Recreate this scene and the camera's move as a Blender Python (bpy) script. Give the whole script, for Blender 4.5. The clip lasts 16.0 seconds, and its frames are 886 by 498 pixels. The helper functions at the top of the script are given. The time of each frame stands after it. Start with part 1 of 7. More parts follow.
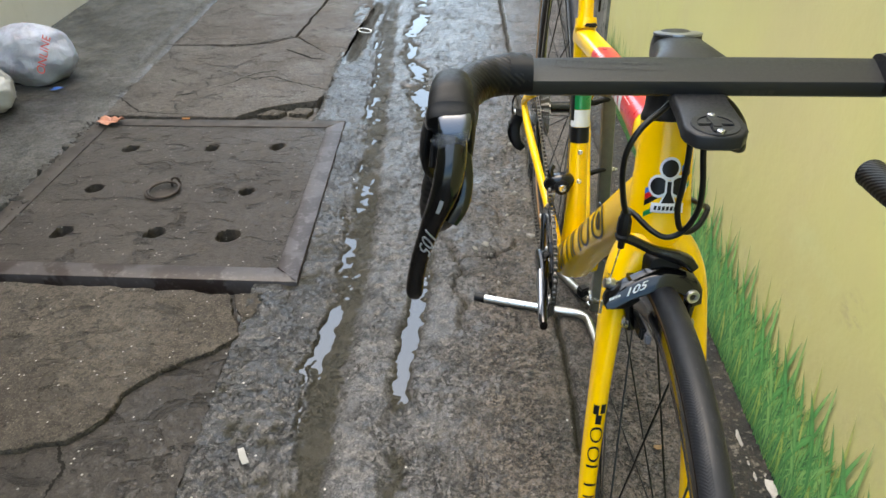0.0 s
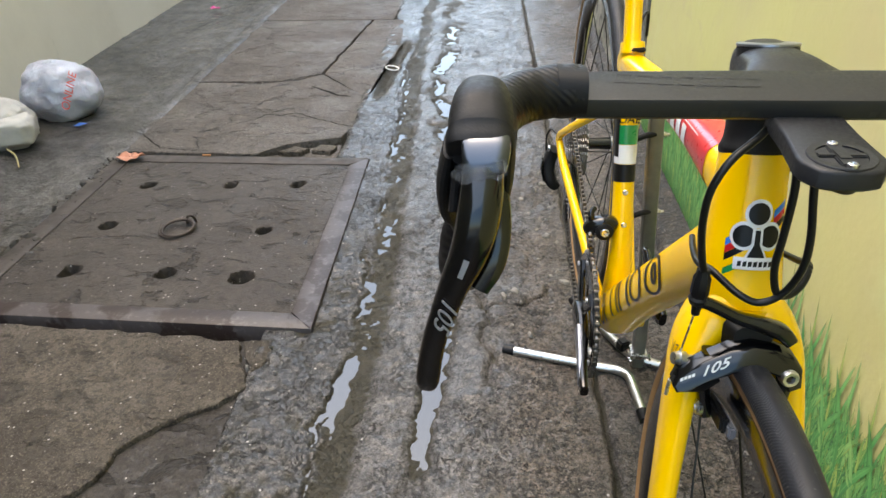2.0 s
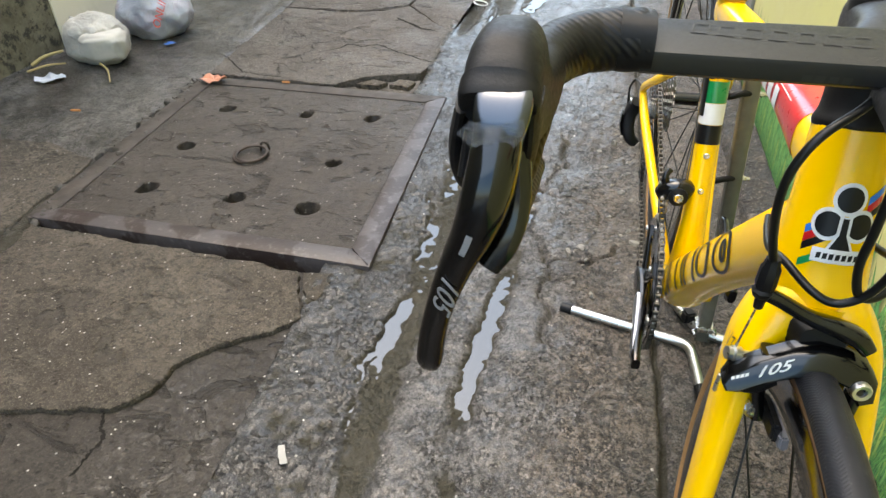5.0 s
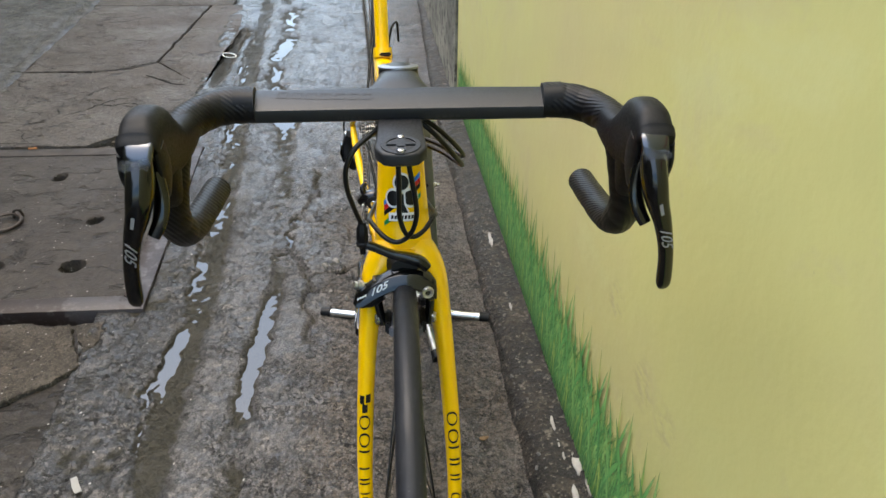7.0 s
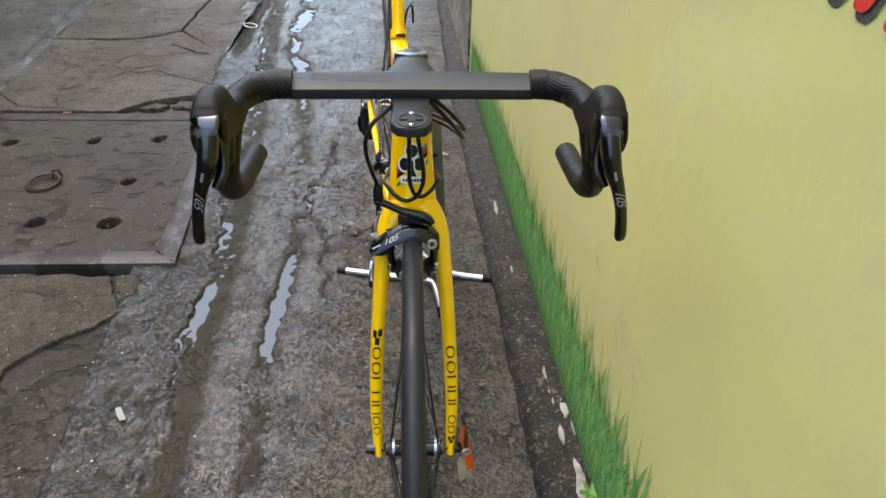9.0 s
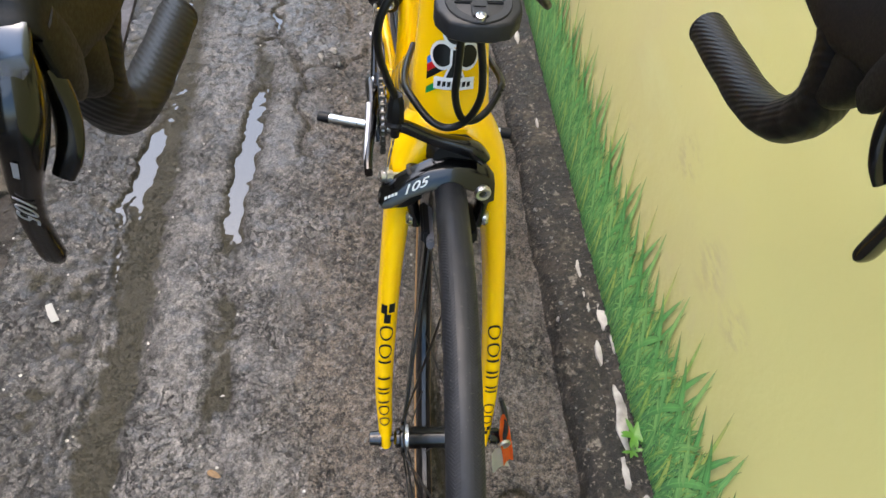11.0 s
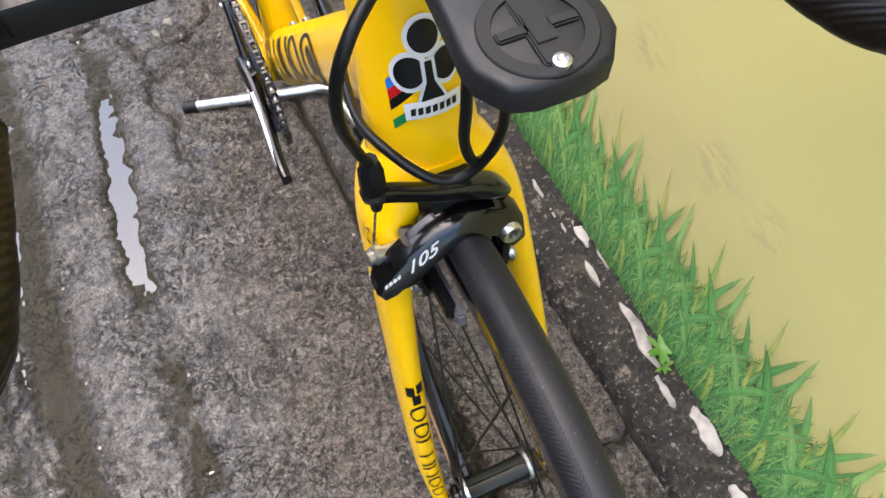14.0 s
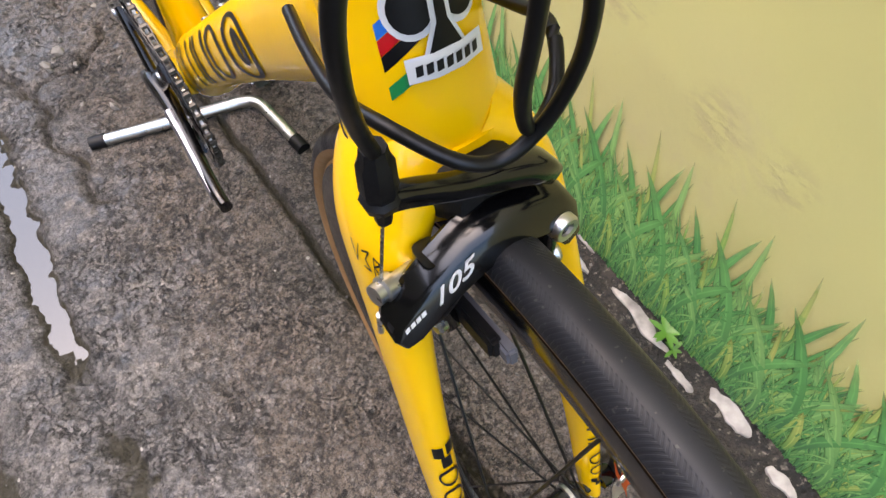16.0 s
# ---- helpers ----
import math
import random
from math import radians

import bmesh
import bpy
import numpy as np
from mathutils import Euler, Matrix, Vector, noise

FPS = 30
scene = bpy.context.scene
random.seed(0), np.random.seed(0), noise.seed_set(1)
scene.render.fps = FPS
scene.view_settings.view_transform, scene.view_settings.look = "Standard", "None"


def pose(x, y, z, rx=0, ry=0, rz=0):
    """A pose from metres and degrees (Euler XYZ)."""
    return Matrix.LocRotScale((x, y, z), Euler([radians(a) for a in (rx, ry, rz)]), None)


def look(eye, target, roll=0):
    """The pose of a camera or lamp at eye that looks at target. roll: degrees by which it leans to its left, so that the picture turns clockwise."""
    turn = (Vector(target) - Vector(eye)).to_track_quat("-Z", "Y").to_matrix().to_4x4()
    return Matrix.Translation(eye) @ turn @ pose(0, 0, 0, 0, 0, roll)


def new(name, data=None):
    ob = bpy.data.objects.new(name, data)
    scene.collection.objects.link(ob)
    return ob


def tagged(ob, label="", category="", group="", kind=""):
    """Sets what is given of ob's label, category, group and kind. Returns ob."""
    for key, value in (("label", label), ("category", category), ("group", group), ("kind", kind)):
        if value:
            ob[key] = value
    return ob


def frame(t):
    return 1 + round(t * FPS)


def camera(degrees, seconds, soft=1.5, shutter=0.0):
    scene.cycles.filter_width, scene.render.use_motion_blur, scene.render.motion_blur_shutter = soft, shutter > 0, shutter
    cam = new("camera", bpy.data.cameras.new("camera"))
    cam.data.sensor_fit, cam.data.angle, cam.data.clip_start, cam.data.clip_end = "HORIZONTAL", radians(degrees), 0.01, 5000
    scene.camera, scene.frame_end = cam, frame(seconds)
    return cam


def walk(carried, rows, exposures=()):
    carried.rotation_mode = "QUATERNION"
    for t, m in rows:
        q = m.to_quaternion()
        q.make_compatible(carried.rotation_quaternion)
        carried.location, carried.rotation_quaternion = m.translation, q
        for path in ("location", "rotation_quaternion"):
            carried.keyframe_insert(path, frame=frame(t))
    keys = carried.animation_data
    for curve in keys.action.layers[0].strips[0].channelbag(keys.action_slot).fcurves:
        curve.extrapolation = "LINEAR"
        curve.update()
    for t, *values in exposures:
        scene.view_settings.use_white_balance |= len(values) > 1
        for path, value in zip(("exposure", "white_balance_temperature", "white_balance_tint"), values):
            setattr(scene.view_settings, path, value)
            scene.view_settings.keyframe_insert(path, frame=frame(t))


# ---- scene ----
cam = camera(67.0, 16.0)
PATH = [
    (0, (0.041, -0.075, 1.061), (-0.117, 1.56, -0.079), -1.8),
    (0.5, (0.042, -0.062, 1.045), (-0.125, 1.592, -0.065), -2.8),
    (1, (0.044, -0.057, 1.038), (-0.126, 1.618, -0.04), -3.2),
    (1.5, (0.038, -0.025, 1.02), (-0.134, 1.666, -0.034), -3.2),
    (2, (0.031, 0.042, 1.002), (-0.209, 1.732, -0.039), -2.5),
    (2.5, (0.036, 0.083, 0.985), (-0.342, 1.713, -0.11), -2.1),
    (3, (0.04, 0.086, 0.979), (-0.376, 1.678, -0.158), -1.9),
    (3.2, (0.041, 0.084, 0.979), (-0.391, 1.663, -0.17), -2.0),
    (5.3, (0.06, 0.091, 0.994), (-0.387, 1.642, -0.187), -1.8),
    (5.5, (0.076, 0.092, 0.999), (-0.315, 1.659, -0.181), -1.3),
    (6, (0.129, 0.066, 1.021), (0.035, 1.687, -0.146), 0.2),
    (6.5, (0.179, -0.026, 1.062), (0.294, 1.629, -0.054), 0.8),
    (7, (0.202, -0.149, 1.097), (0.325, 1.519, 0.001), 0.6),
    (7.5, (0.221, -0.226, 1.13), (0.34, 1.441, 0.032), 0.5),
    (8, (0.225, -0.259, 1.144), (0.333, 1.394, 0.023), 0.7),
    (8.5, (0.22, -0.277, 1.157), (0.314, 1.362, 0.014), 0.9),
    (9, (0.206, -0.278, 1.161), (0.292, 1.345, -0.005), 1.3),
    (9.5, (0.179, -0.246, 1.156), (0.267, 1.322, -0.082), 1.6),
    (9.7, (0.168, -0.209, 1.147), (0.259, 1.316, -0.143), 1.7),
    (11.8, (0.15, 0.204, 1.013), (0.32, 1.219, -0.702), 9.0),
    (12, (0.146, 0.211, 1.011), (0.314, 1.202, -0.718), 9.5),
    (12.5, (0.146, 0.22, 1.01), (0.305, 1.186, -0.735), 10.5),
    (13, (0.149, 0.233, 1.003), (0.289, 1.169, -0.759), 10.0),
    (13.5, (0.151, 0.247, 0.996), (0.298, 1.158, -0.778), 4.0),
    (14, (0.123, 0.284, 0.985), (0.477, 1.152, -0.782), -1.0),
    (14.5, (0.103, 0.299, 0.962), (0.495, 1.156, -0.803), -3.9),
    (15, (0.107, 0.327, 0.925), (0.541, 1.167, -0.837), -3.9),
    (15.5, (0.11, 0.343, 0.9), (0.597, 1.157, -0.86), -1.6),
    (16, (0.113, 0.353, 0.891), (0.623, 1.148, -0.872), -0.4),
]
walk(cam, [(t, look(eye, target, roll)) for t, eye, target, roll in PATH], [(0.0, 1.94, 7050, 4), (1.5, 1.96, 7150, 6), (3.0, 2.22, 7300, 9), (5.5, 2.19, 7200, 5), (6.5, 1.75, 7000, 6), (7.5, 1.74, 7000, 6), (9.5, 1.80, 7000, 7), (12.0, 2.24, 6800, 12), (14.0, 2.16, 6850, 14), (16.0, 2.10, 7050, 17)])

# ---- light ----
world = bpy.data.worlds.new("overcast_sky")
scene.world = world
world.use_nodes = True
wn, wl = world.node_tree.nodes, world.node_tree.links
sky = wn.new("ShaderNodeTexSky")
sky.sky_type, sky.sun_disc = "NISHITA", False
sky.sun_elevation, sky.sun_rotation = radians(75), radians(-50)
sky.air_density, sky.dust_density, sky.ozone_density = 1.0, 3.0, 1.0
soft = wn.new("ShaderNodeHueSaturation")
soft.inputs["Saturation"].default_value = 1.25
wl.new(sky.outputs["Color"], soft.inputs["Color"])
# an overcast sky is about three times brighter overhead than at the horizon
way = wn.new("ShaderNodeTexCoord")
split = wn.new("ShaderNodeSeparateXYZ")
rise = wn.new("ShaderNodeMapRange")
rise.inputs["From Min"].default_value, rise.inputs["From Max"].default_value = 0.0, 1.0
rise.inputs["To Min"].default_value, rise.inputs["To Max"].default_value = 1.1, 1.25
shade = wn.new("ShaderNodeMix")
shade.data_type, shade.blend_type = "RGBA", "MULTIPLY"
shade.inputs["Factor"].default_value = 1.0
wl.new(way.outputs["Generated"], split.inputs["Vector"])
wl.new(split.outputs["Z"], rise.inputs["Value"])
wl.new(soft.outputs["Color"], shade.inputs["A"])
wl.new(rise.outputs["Result"], shade.inputs["B"])
wl.new(shade.outputs["Result"], wn["Background"].inputs["Color"])
wn["Background"].inputs["Strength"].default_value = 0.15
sun_data = bpy.data.lights.new("sun", "SUN")
sun_data.energy, sun_data.angle, sun_data.color = 1.2, radians(150), (0.80, 0.90, 1.0)
sun = new("sun", sun_data)
sun.matrix_world = look((-1.9, 1.6, 9.0), (0, 0, 0))


# ---- helpers of this scene ----
def link_mesh(name, bm, material, parent=None, label="", smooth=True):
    me = bpy.data.meshes.new(name)
    bm.to_mesh(me)
    bm.free()
    if material:
        me.materials.append(material)
    if smooth:
        me.shade_smooth()
        me.set_sharp_from_angle(angle=radians(38))
    ob = new(name, me)
    ob.parent = parent
    if label:
        ob["label"] = label
    return ob


def part(name, bm, material, parent, label="", smooth=True):
    return link_mesh(name, bm, material, parent, label, smooth)


def thing(name, label, category, group="", kind="", at=(0, 0, 0)):
    ob = new(name)
    ob.location = (0, 0, 0)
    ob.empty_display_size = 0.05
    return tagged(ob, label, category, group, kind)


def V(*a):
    return Vector(a)


def spline(points, k):
    """A Catmull-Rom curve through rows of numbers, at k places from 0 to 1."""
    p = np.array(points, float)
    p = np.vstack([2 * p[0] - p[1], p, 2 * p[-1] - p[-2]])
    n = len(p) - 3
    s = np.clip(np.asarray(k, float) * n, 0, n - 1e-9)
    i = s.astype(int)
    f = (s - i)[:, None]
    a, b, c, d = p[i], p[i + 1], p[i + 2], p[i + 3]
    return 0.5 * (2 * b + (c - a) * f + (2 * a - 5 * b + 4 * c - d) * f ** 2 + (3 * b - a - 3 * c + d) * f ** 3)


class Tube:
    """A swept body: rows of x, y, z, half width, half depth; ref is the side that the width follows; power squares the section."""

    def __init__(self, rows, ref=(1, 0, 0), power=2.0, wobble=None):
        self.rows = [list(r) + ([r[3]] if len(r) == 4 else []) for r in rows]
        self.ref, self.power, self.wobble = np.array(ref, float), power, wobble

    def at(self, s, a, off=0.0):
        s, a = np.broadcast_arrays(np.atleast_1d(np.asarray(s, float)), np.atleast_1d(np.asarray(a, float)))
        v = spline(self.rows, s.ravel())
        e = 0.004
        t = spline([r[:3] for r in self.rows], np.clip(s.ravel() + e, 0, 1)) - spline([r[:3] for r in self.rows], np.clip(s.ravel() - e, 0, 1))
        t /= np.linalg.norm(t, axis=1)[:, None]
        u = self.ref - t * (t @ self.ref)[:, None]
        u /= np.linalg.norm(u, axis=1)[:, None]
        w = np.cross(t, u)
        ca, sa = np.cos(a.ravel()), np.sin(a.ravel())
        q = 2.0 / self.power
        cc, ss = np.sign(ca) * np.abs(ca) ** q, np.sign(sa) * np.abs(sa) ** q
        wid, dep = v[:, 3] + off, v[:, 4] + off
        if self.wobble is not None:
            k = self.wobble(s.ravel(), a.ravel())
            wid, dep = wid + k, dep + k
        return v[:, :3] + u * (cc * wid)[:, None] + w * (ss * dep)[:, None]

    def bm(self, ns=24, na=20, caps=True, s0=0.0, s1=1.0, into=None):
        bm = into or bmesh.new()
        s = np.repeat(np.linspace(s0, s1, ns), na)
        a = np.tile(np.arange(na) * 2 * np.pi / na, ns)
        vs = [bm.verts.new(p) for p in self.at(s, a)]
        for i in range(ns - 1):
            for j in range(na):
                k = (j + 1) % na
                bm.faces.new((vs[i * na + j], vs[i * na + k], vs[(i + 1) * na + k], vs[(i + 1) * na + j]))
        if caps:
            bm.faces.new(vs[:na][::-1])
            bm.faces.new(vs[-na:])
        return bm

    def patch(self, bm, s0, s1, a0, a1, off=0.0006, ns=4, na=4, slant=0.0):
        """A thin decal that follows the body."""
        g = [[None] * (na + 1) for _ in range(ns + 1)]
        for i in range(ns + 1):
            for j in range(na + 1):
                s = s0 + (s1 - s0) * i / ns + slant * j / na
                g[i][j] = bm.verts.new(self.at(s, a0 + (a1 - a0) * j / na, off)[0])
        for i in range(ns):
            for j in range(na):
                bm.faces.new((g[i][j], g[i + 1][j], g[i + 1][j + 1], g[i][j + 1]))


def rod(bm, p, q, r, n=10, r2=None, caps=True):
    """A straight round bar."""
    p, q = Vector(p), Vector(q)
    r2 = r if r2 is None else r2
    m = (q - p).to_track_quat("Z", "Y").to_matrix()
    rings = []
    for c, rr in ((p, r), (q, r2)):
        rings.append([bm.verts.new(c + m @ V(rr * math.cos(2 * math.pi * k / n), rr * math.sin(2 * math.pi * k / n), 0)) for k in range(n)])
    for k in range(n):
        bm.faces.new((rings[0][k], rings[0][(k + 1) % n], rings[1][(k + 1) % n], rings[1][k]))
    if caps:
        bm.faces.new(rings[0][::-1])
        bm.faces.new(rings[1])
    return bm


def turned(bm, p, axis, profile, n=20):
    """A turned body: rows of (distance along the axis, radius)."""
    m = Vector(axis).normalized().to_track_quat("Z", "Y").to_matrix()
    rings = [[bm.verts.new(Vector(p) + m @ V(r * math.cos(2 * math.pi * k / n), r * math.sin(2 * math.pi * k / n), d)) for k in range(n)] for d, r in profile]
    for a, b in zip(rings, rings[1:]):
        for k in range(n):
            bm.faces.new((a[k], a[(k + 1) % n], b[(k + 1) % n], b[k]))
    if profile[0][1] > 0.0004:
        bm.faces.new(rings[0][::-1])
    if profile[-1][1] > 0.0004:
        bm.faces.new(rings[-1])
    return bm


def box(bm, c, size, m=None, bevel=0.0):
    r = bmesh.ops.create_cube(bm, size=1.0)
    vs = r["verts"]
    for v in vs:
        v.co = V(v.co.x * size[0], v.co.y * size[1], v.co.z * size[2])
    if bevel:
        es = {e for v in vs for e in v.link_edges}
        b = bmesh.ops.bevel(bm, geom=list(es), offset=bevel, segments=2, affect="EDGES")
        vs = list({v for f in b["faces"] for v in f.verts} | {v for v in vs if v.is_valid})
    for v in vs:
        v.co = (m @ v.co if m else v.co) + Vector(c)
    return bm


def rough_outline(corners, step, amp, seed):
    """Corners joined by edges broken up by noise."""
    out = []
    for (x0, y0), (x1, y1) in zip(corners, corners[1:] + corners[:1]):
        n = max(1, int(math.hypot(x1 - x0, y1 - y0) / step))
        for k in range(n):
            f = k / n
            x, y = x0 + (x1 - x0) * f, y0 + (y1 - y0) * f
            d = noise.noise_vector(V(x * 14, y * 14, seed)) * amp + noise.noise_vector(V(x * 60, y * 60, seed + 3)) * amp * 0.5
            out.append((x + d.x, y + d.y))
    return out


def plate(outline, top, thick, bm=None, lip=0.006, slope=(0, 0)):
    """A slab with a rounded upper rim over an outline."""
    bm = bm or bmesh.new()
    cx, cy = sum(p[0] for p in outline) / len(outline), sum(p[1] for p in outline) / len(outline)
    z = lambda x, y: top + slope[0] * (x - cx) + slope[1] * (y - cy)
    def inset(d):
        pts, n = [], len(outline)
        for i in range(n):
            ax, ay = outline[i - 1]
            bx, by = outline[(i + 1) % n]
            tx, ty = bx - ax, by - ay
            l = math.hypot(tx, ty) or 1
            pts.append((outline[i][0] - ty / l * d, outline[i][1] + tx / l * d))
        return pts
    inner = inset(lip)
    mid = inset(lip * 0.3)
    a = [bm.verts.new((x, y, z(x, y) - thick)) for x, y in outline]
    b = [bm.verts.new((x, y, z(x, y) - lip)) for x, y in outline]
    c = [bm.verts.new((x, y, z(x, y) - lip * 0.3)) for x, y in mid]
    d = [bm.verts.new((x, y, z(x, y))) for x, y in inner]
    n = len(outline)
    for lo, hi in ((a, b), (b, c), (c, d)):
        for i in range(n):
            bm.faces.new((lo[i], lo[(i + 1) % n], hi[(i + 1) % n], hi[i]))
    f = bm.faces.new(d)
    bmesh.ops.triangulate(bm, faces=[f])
    return bm


# ---- materials ----
class Mat:
    """A node material with a principled surface; colour and relief are mixed from noises of real-world size."""

    def __init__(self, name, color, rough=0.5, metal=0.0, coat=0.0):
        self.m = bpy.data.materials.new(name)
        self.m.use_nodes = True
        self.n, self.l = self.m.node_tree.nodes, self.m.node_tree.links
        self.s = self.n["Principled BSDF"]
        self.s.inputs["Base Color"].default_value = (*color, 1)
        self.s.inputs["Roughness"].default_value = rough
        self.s.inputs["Metallic"].default_value = metal
        self.s.inputs["Coat Weight"].default_value = coat
        self.s.inputs["Coat Roughness"].default_value = 0.08
        self.co = self.n.new("ShaderNodeTexCoord").outputs["Object"]
        self.base = None
        self.color = color
        self.height = None

    def noise(self, scale, detail=4, rough=0.55, stretch=None, distort=0.0):
        t = self.n.new("ShaderNodeTexNoise")
        t.inputs["Scale"].default_value, t.inputs["Detail"].default_value, t.inputs["Roughness"].default_value = scale, detail, rough
        t.inputs["Distortion"].default_value = distort
        self.l.new(self.map(stretch), t.inputs["Vector"])
        return t.outputs["Fac"]

    def map(self, stretch):
        if not stretch:
            return self.co
        k = self.n.new("ShaderNodeMapping")
        k.inputs["Scale"].default_value = stretch
        self.l.new(self.co, k.inputs["Vector"])
        return k.outputs["Vector"]

    def cells(self, scale, out="Distance", feature="F1", stretch=None):
        t = self.n.new("ShaderNodeTexVoronoi")
        t.feature = feature
        t.inputs["Scale"].default_value = scale
        self.l.new(self.map(stretch), t.inputs["Vector"])
        return t.outputs[out]

    def ramp(self, fac, lo, hi, a=0.0, b=1.0):
        r = self.n.new("ShaderNodeMapRange")
        r.inputs["From Min"].default_value, r.inputs["From Max"].default_value = lo, hi
        r.inputs["To Min"].default_value, r.inputs["To Max"].default_value = a, b
        r.clamp = True
        self.l.new(fac, r.inputs["Value"])
        return r.outputs["Result"]

    def math(self, op, a, b=None):
        r = self.n.new("ShaderNodeMath")
        r.operation = op
        for i, v in enumerate((a, b)):
            if v is None:
                continue
            if isinstance(v, (int, float)):
                r.inputs[i].default_value = v
            else:
                self.l.new(v, r.inputs[i])
        return r.outputs[0]

    def tint(self, fac, color):
        """Mixes a colour over what there is, where fac is high."""
        x = self.n.new("ShaderNodeMix")
        x.data_type = "RGBA"
        self.l.new(fac, x.inputs["Factor"])
        if self.base is None:
            x.inputs["A"].default_value = (*self.color, 1)
        else:
            self.l.new(self.base, x.inputs["A"])
        x.inputs["B"].default_value = (*color, 1)
        self.base = x.outputs["Result"]
        self.l.new(self.base, self.s.inputs["Base Color"])
        return self

    def gloss(self, fac):
        self.l.new(fac, self.s.inputs["Roughness"])
        return self

    def bump(self, fac, distance, strength=1.0):
        b = self.n.new("ShaderNodeBump")
        b.inputs["Distance"].default_value, b.inputs["Strength"].default_value = distance, strength
        self.l.new(fac, b.inputs["Height"])
        if self.height is not None:
            self.l.new(self.height, b.inputs["Normal"])
        self.height = b.outputs["Normal"]
        self.l.new(self.height, self.s.inputs["Normal"])
        return self

    def film(self, weight, rough, lumps, tilt):
        """A thin skin of water with its own smoother relief."""
        if isinstance(weight, (int, float)):
            self.s.inputs["Coat Weight"].default_value = weight
        else:
            self.l.new(weight, self.s.inputs["Coat Weight"])
        self.s.inputs["Coat Roughness"].default_value = rough
        self.s.inputs["Coat IOR"].default_value = 1.36
        last = None
        for fac, d in zip(lumps, tilt):
            b = self.n.new("ShaderNodeBump")
            b.inputs["Distance"].default_value, b.inputs["Strength"].default_value = d, 1.0
            self.l.new(fac, b.inputs["Height"])
            if last is not None:
                self.l.new(last, b.inputs["Normal"])
            last = b.outputs["Normal"]
        self.l.new(last, self.s.inputs["Coat Normal"])
        return self

    def spread(self, amount=0.25):
        """Each piece a little lighter or darker."""
        i = self.n.new("ShaderNodeObjectInfo")
        h = self.n.new("ShaderNodeHueSaturation")
        self.l.new(self.ramp(i.outputs["Random"], 0, 1, 1 - amount, 1 + amount), h.inputs["Value"])
        if self.base is None:
            h.inputs["Color"].default_value = (*self.color, 1)
        else:
            self.l.new(self.base, h.inputs["Color"])
        self.base = h.outputs["Color"]
        self.l.new(self.base, self.s.inputs["Base Color"])
        return self


def wet_concrete(name, base, dark, light, wet_lo, wet_hi, r_wet=0.12, r_dry=0.6, relief=0.004, grit=1.0, pebbles=0.0, pits=0.0, scale=1.0, spec=0.2, film=0.45):
    """Damp concrete: stains at two sizes, sand grain, aggregate, pits, hollows whose shade is in the colour, and a
    water film in the low places.
    """
    k = Mat(name, base)
    big = k.noise(2.1 * scale, 5, 0.62)
    mid = k.noise(11 * scale, 6, 0.68, distort=0.4)
    fine = k.noise(75, 6, 0.72)
    grain = k.noise(260, 4, 0.7)
    k.tint(k.ramp(big, 0.40, 0.66), dark)
    k.tint(k.ramp(mid, 0.50, 0.68, 0, 0.8), light)
    k.tint(k.ramp(fine, 0.49, 0.57, 0, 0.8), tuple(c * 0.75 for c in dark))
    k.tint(k.ramp(k.noise(38, 5, 0.7), 0.56, 0.64, 0, 0.7), tuple(c * 0.6 for c in dark))
    k.tint(k.ramp(grain, 0.56, 0.68, 0, 0.75), tuple(min(1, c * 1.8) for c in light))
    k.tint(k.ramp(grain, 0.44, 0.34, 0, 0.8), tuple(c * 0.4 for c in dark))
    hollow = k.noise(9 * scale, 5, 0.6, (1.0, 1.7, 1.0), 0.8)
    k.tint(k.ramp(hollow, 0.60, 0.66, 0, 0.6), tuple(c * 0.6 for c in dark))
    k.bump(k.ramp(hollow, 0.56, 0.66), -0.008, grit)
    pick = k.n.new("ShaderNodeSeparateColor")
    k.l.new(k.cells(85, "Color"), pick.inputs["Color"])
    k.tint(k.math("MULTIPLY", k.ramp(k.cells(85), 0.16, 0.24, 0.9, 0), k.ramp(pick.outputs["Red"], 0.90, 0.93)), (0.36, 0.34, 0.31))
    if pebbles:
        cell = k.cells(62)
        k.tint(k.ramp(cell, 0.10, 0.26, pebbles, 0), tuple(min(1, c * 1.3) for c in light))
        k.bump(k.ramp(cell, 0.05, 0.4, 1, 0), relief * 0.5, 0.5 * grit)
    if pits:
        hole = k.ramp(k.math("ADD", k.cells(34), k.math("MULTIPLY", mid, 0.5)), 0.30, 0.42, 1, 0)
        k.tint(hole, tuple(c * 0.45 for c in dark))
        k.bump(hole, -0.004, pits)
    wetness = k.ramp(k.math("ADD", k.math("MULTIPLY", big, 0.6), k.math("MULTIPLY", mid, 0.4)), wet_lo, wet_hi)
    k.gloss(k.ramp(k.math("ADD", wetness, k.math("MULTIPLY", grain, 0.3)), 0.1, 1.1, r_wet, r_dry))
    k.bump(mid, relief * 2.0, 0.5 * grit)
    k.bump(fine, relief, 1.0 * grit)
    k.bump(grain, relief * 0.4, 1.0 * grit)
    k.s.inputs["Specular IOR Level"].default_value = spec
    drops = k.ramp(k.math("SUBTRACT", k.noise(70, 4, 0.65), k.math("MULTIPLY", wetness, 0.10)), 0.50, 0.55)
    k.film(k.math("MULTIPLY", drops, film), 0.12, (mid, grain), (relief * 1.5, relief * 0.2))
    return k


M = {}


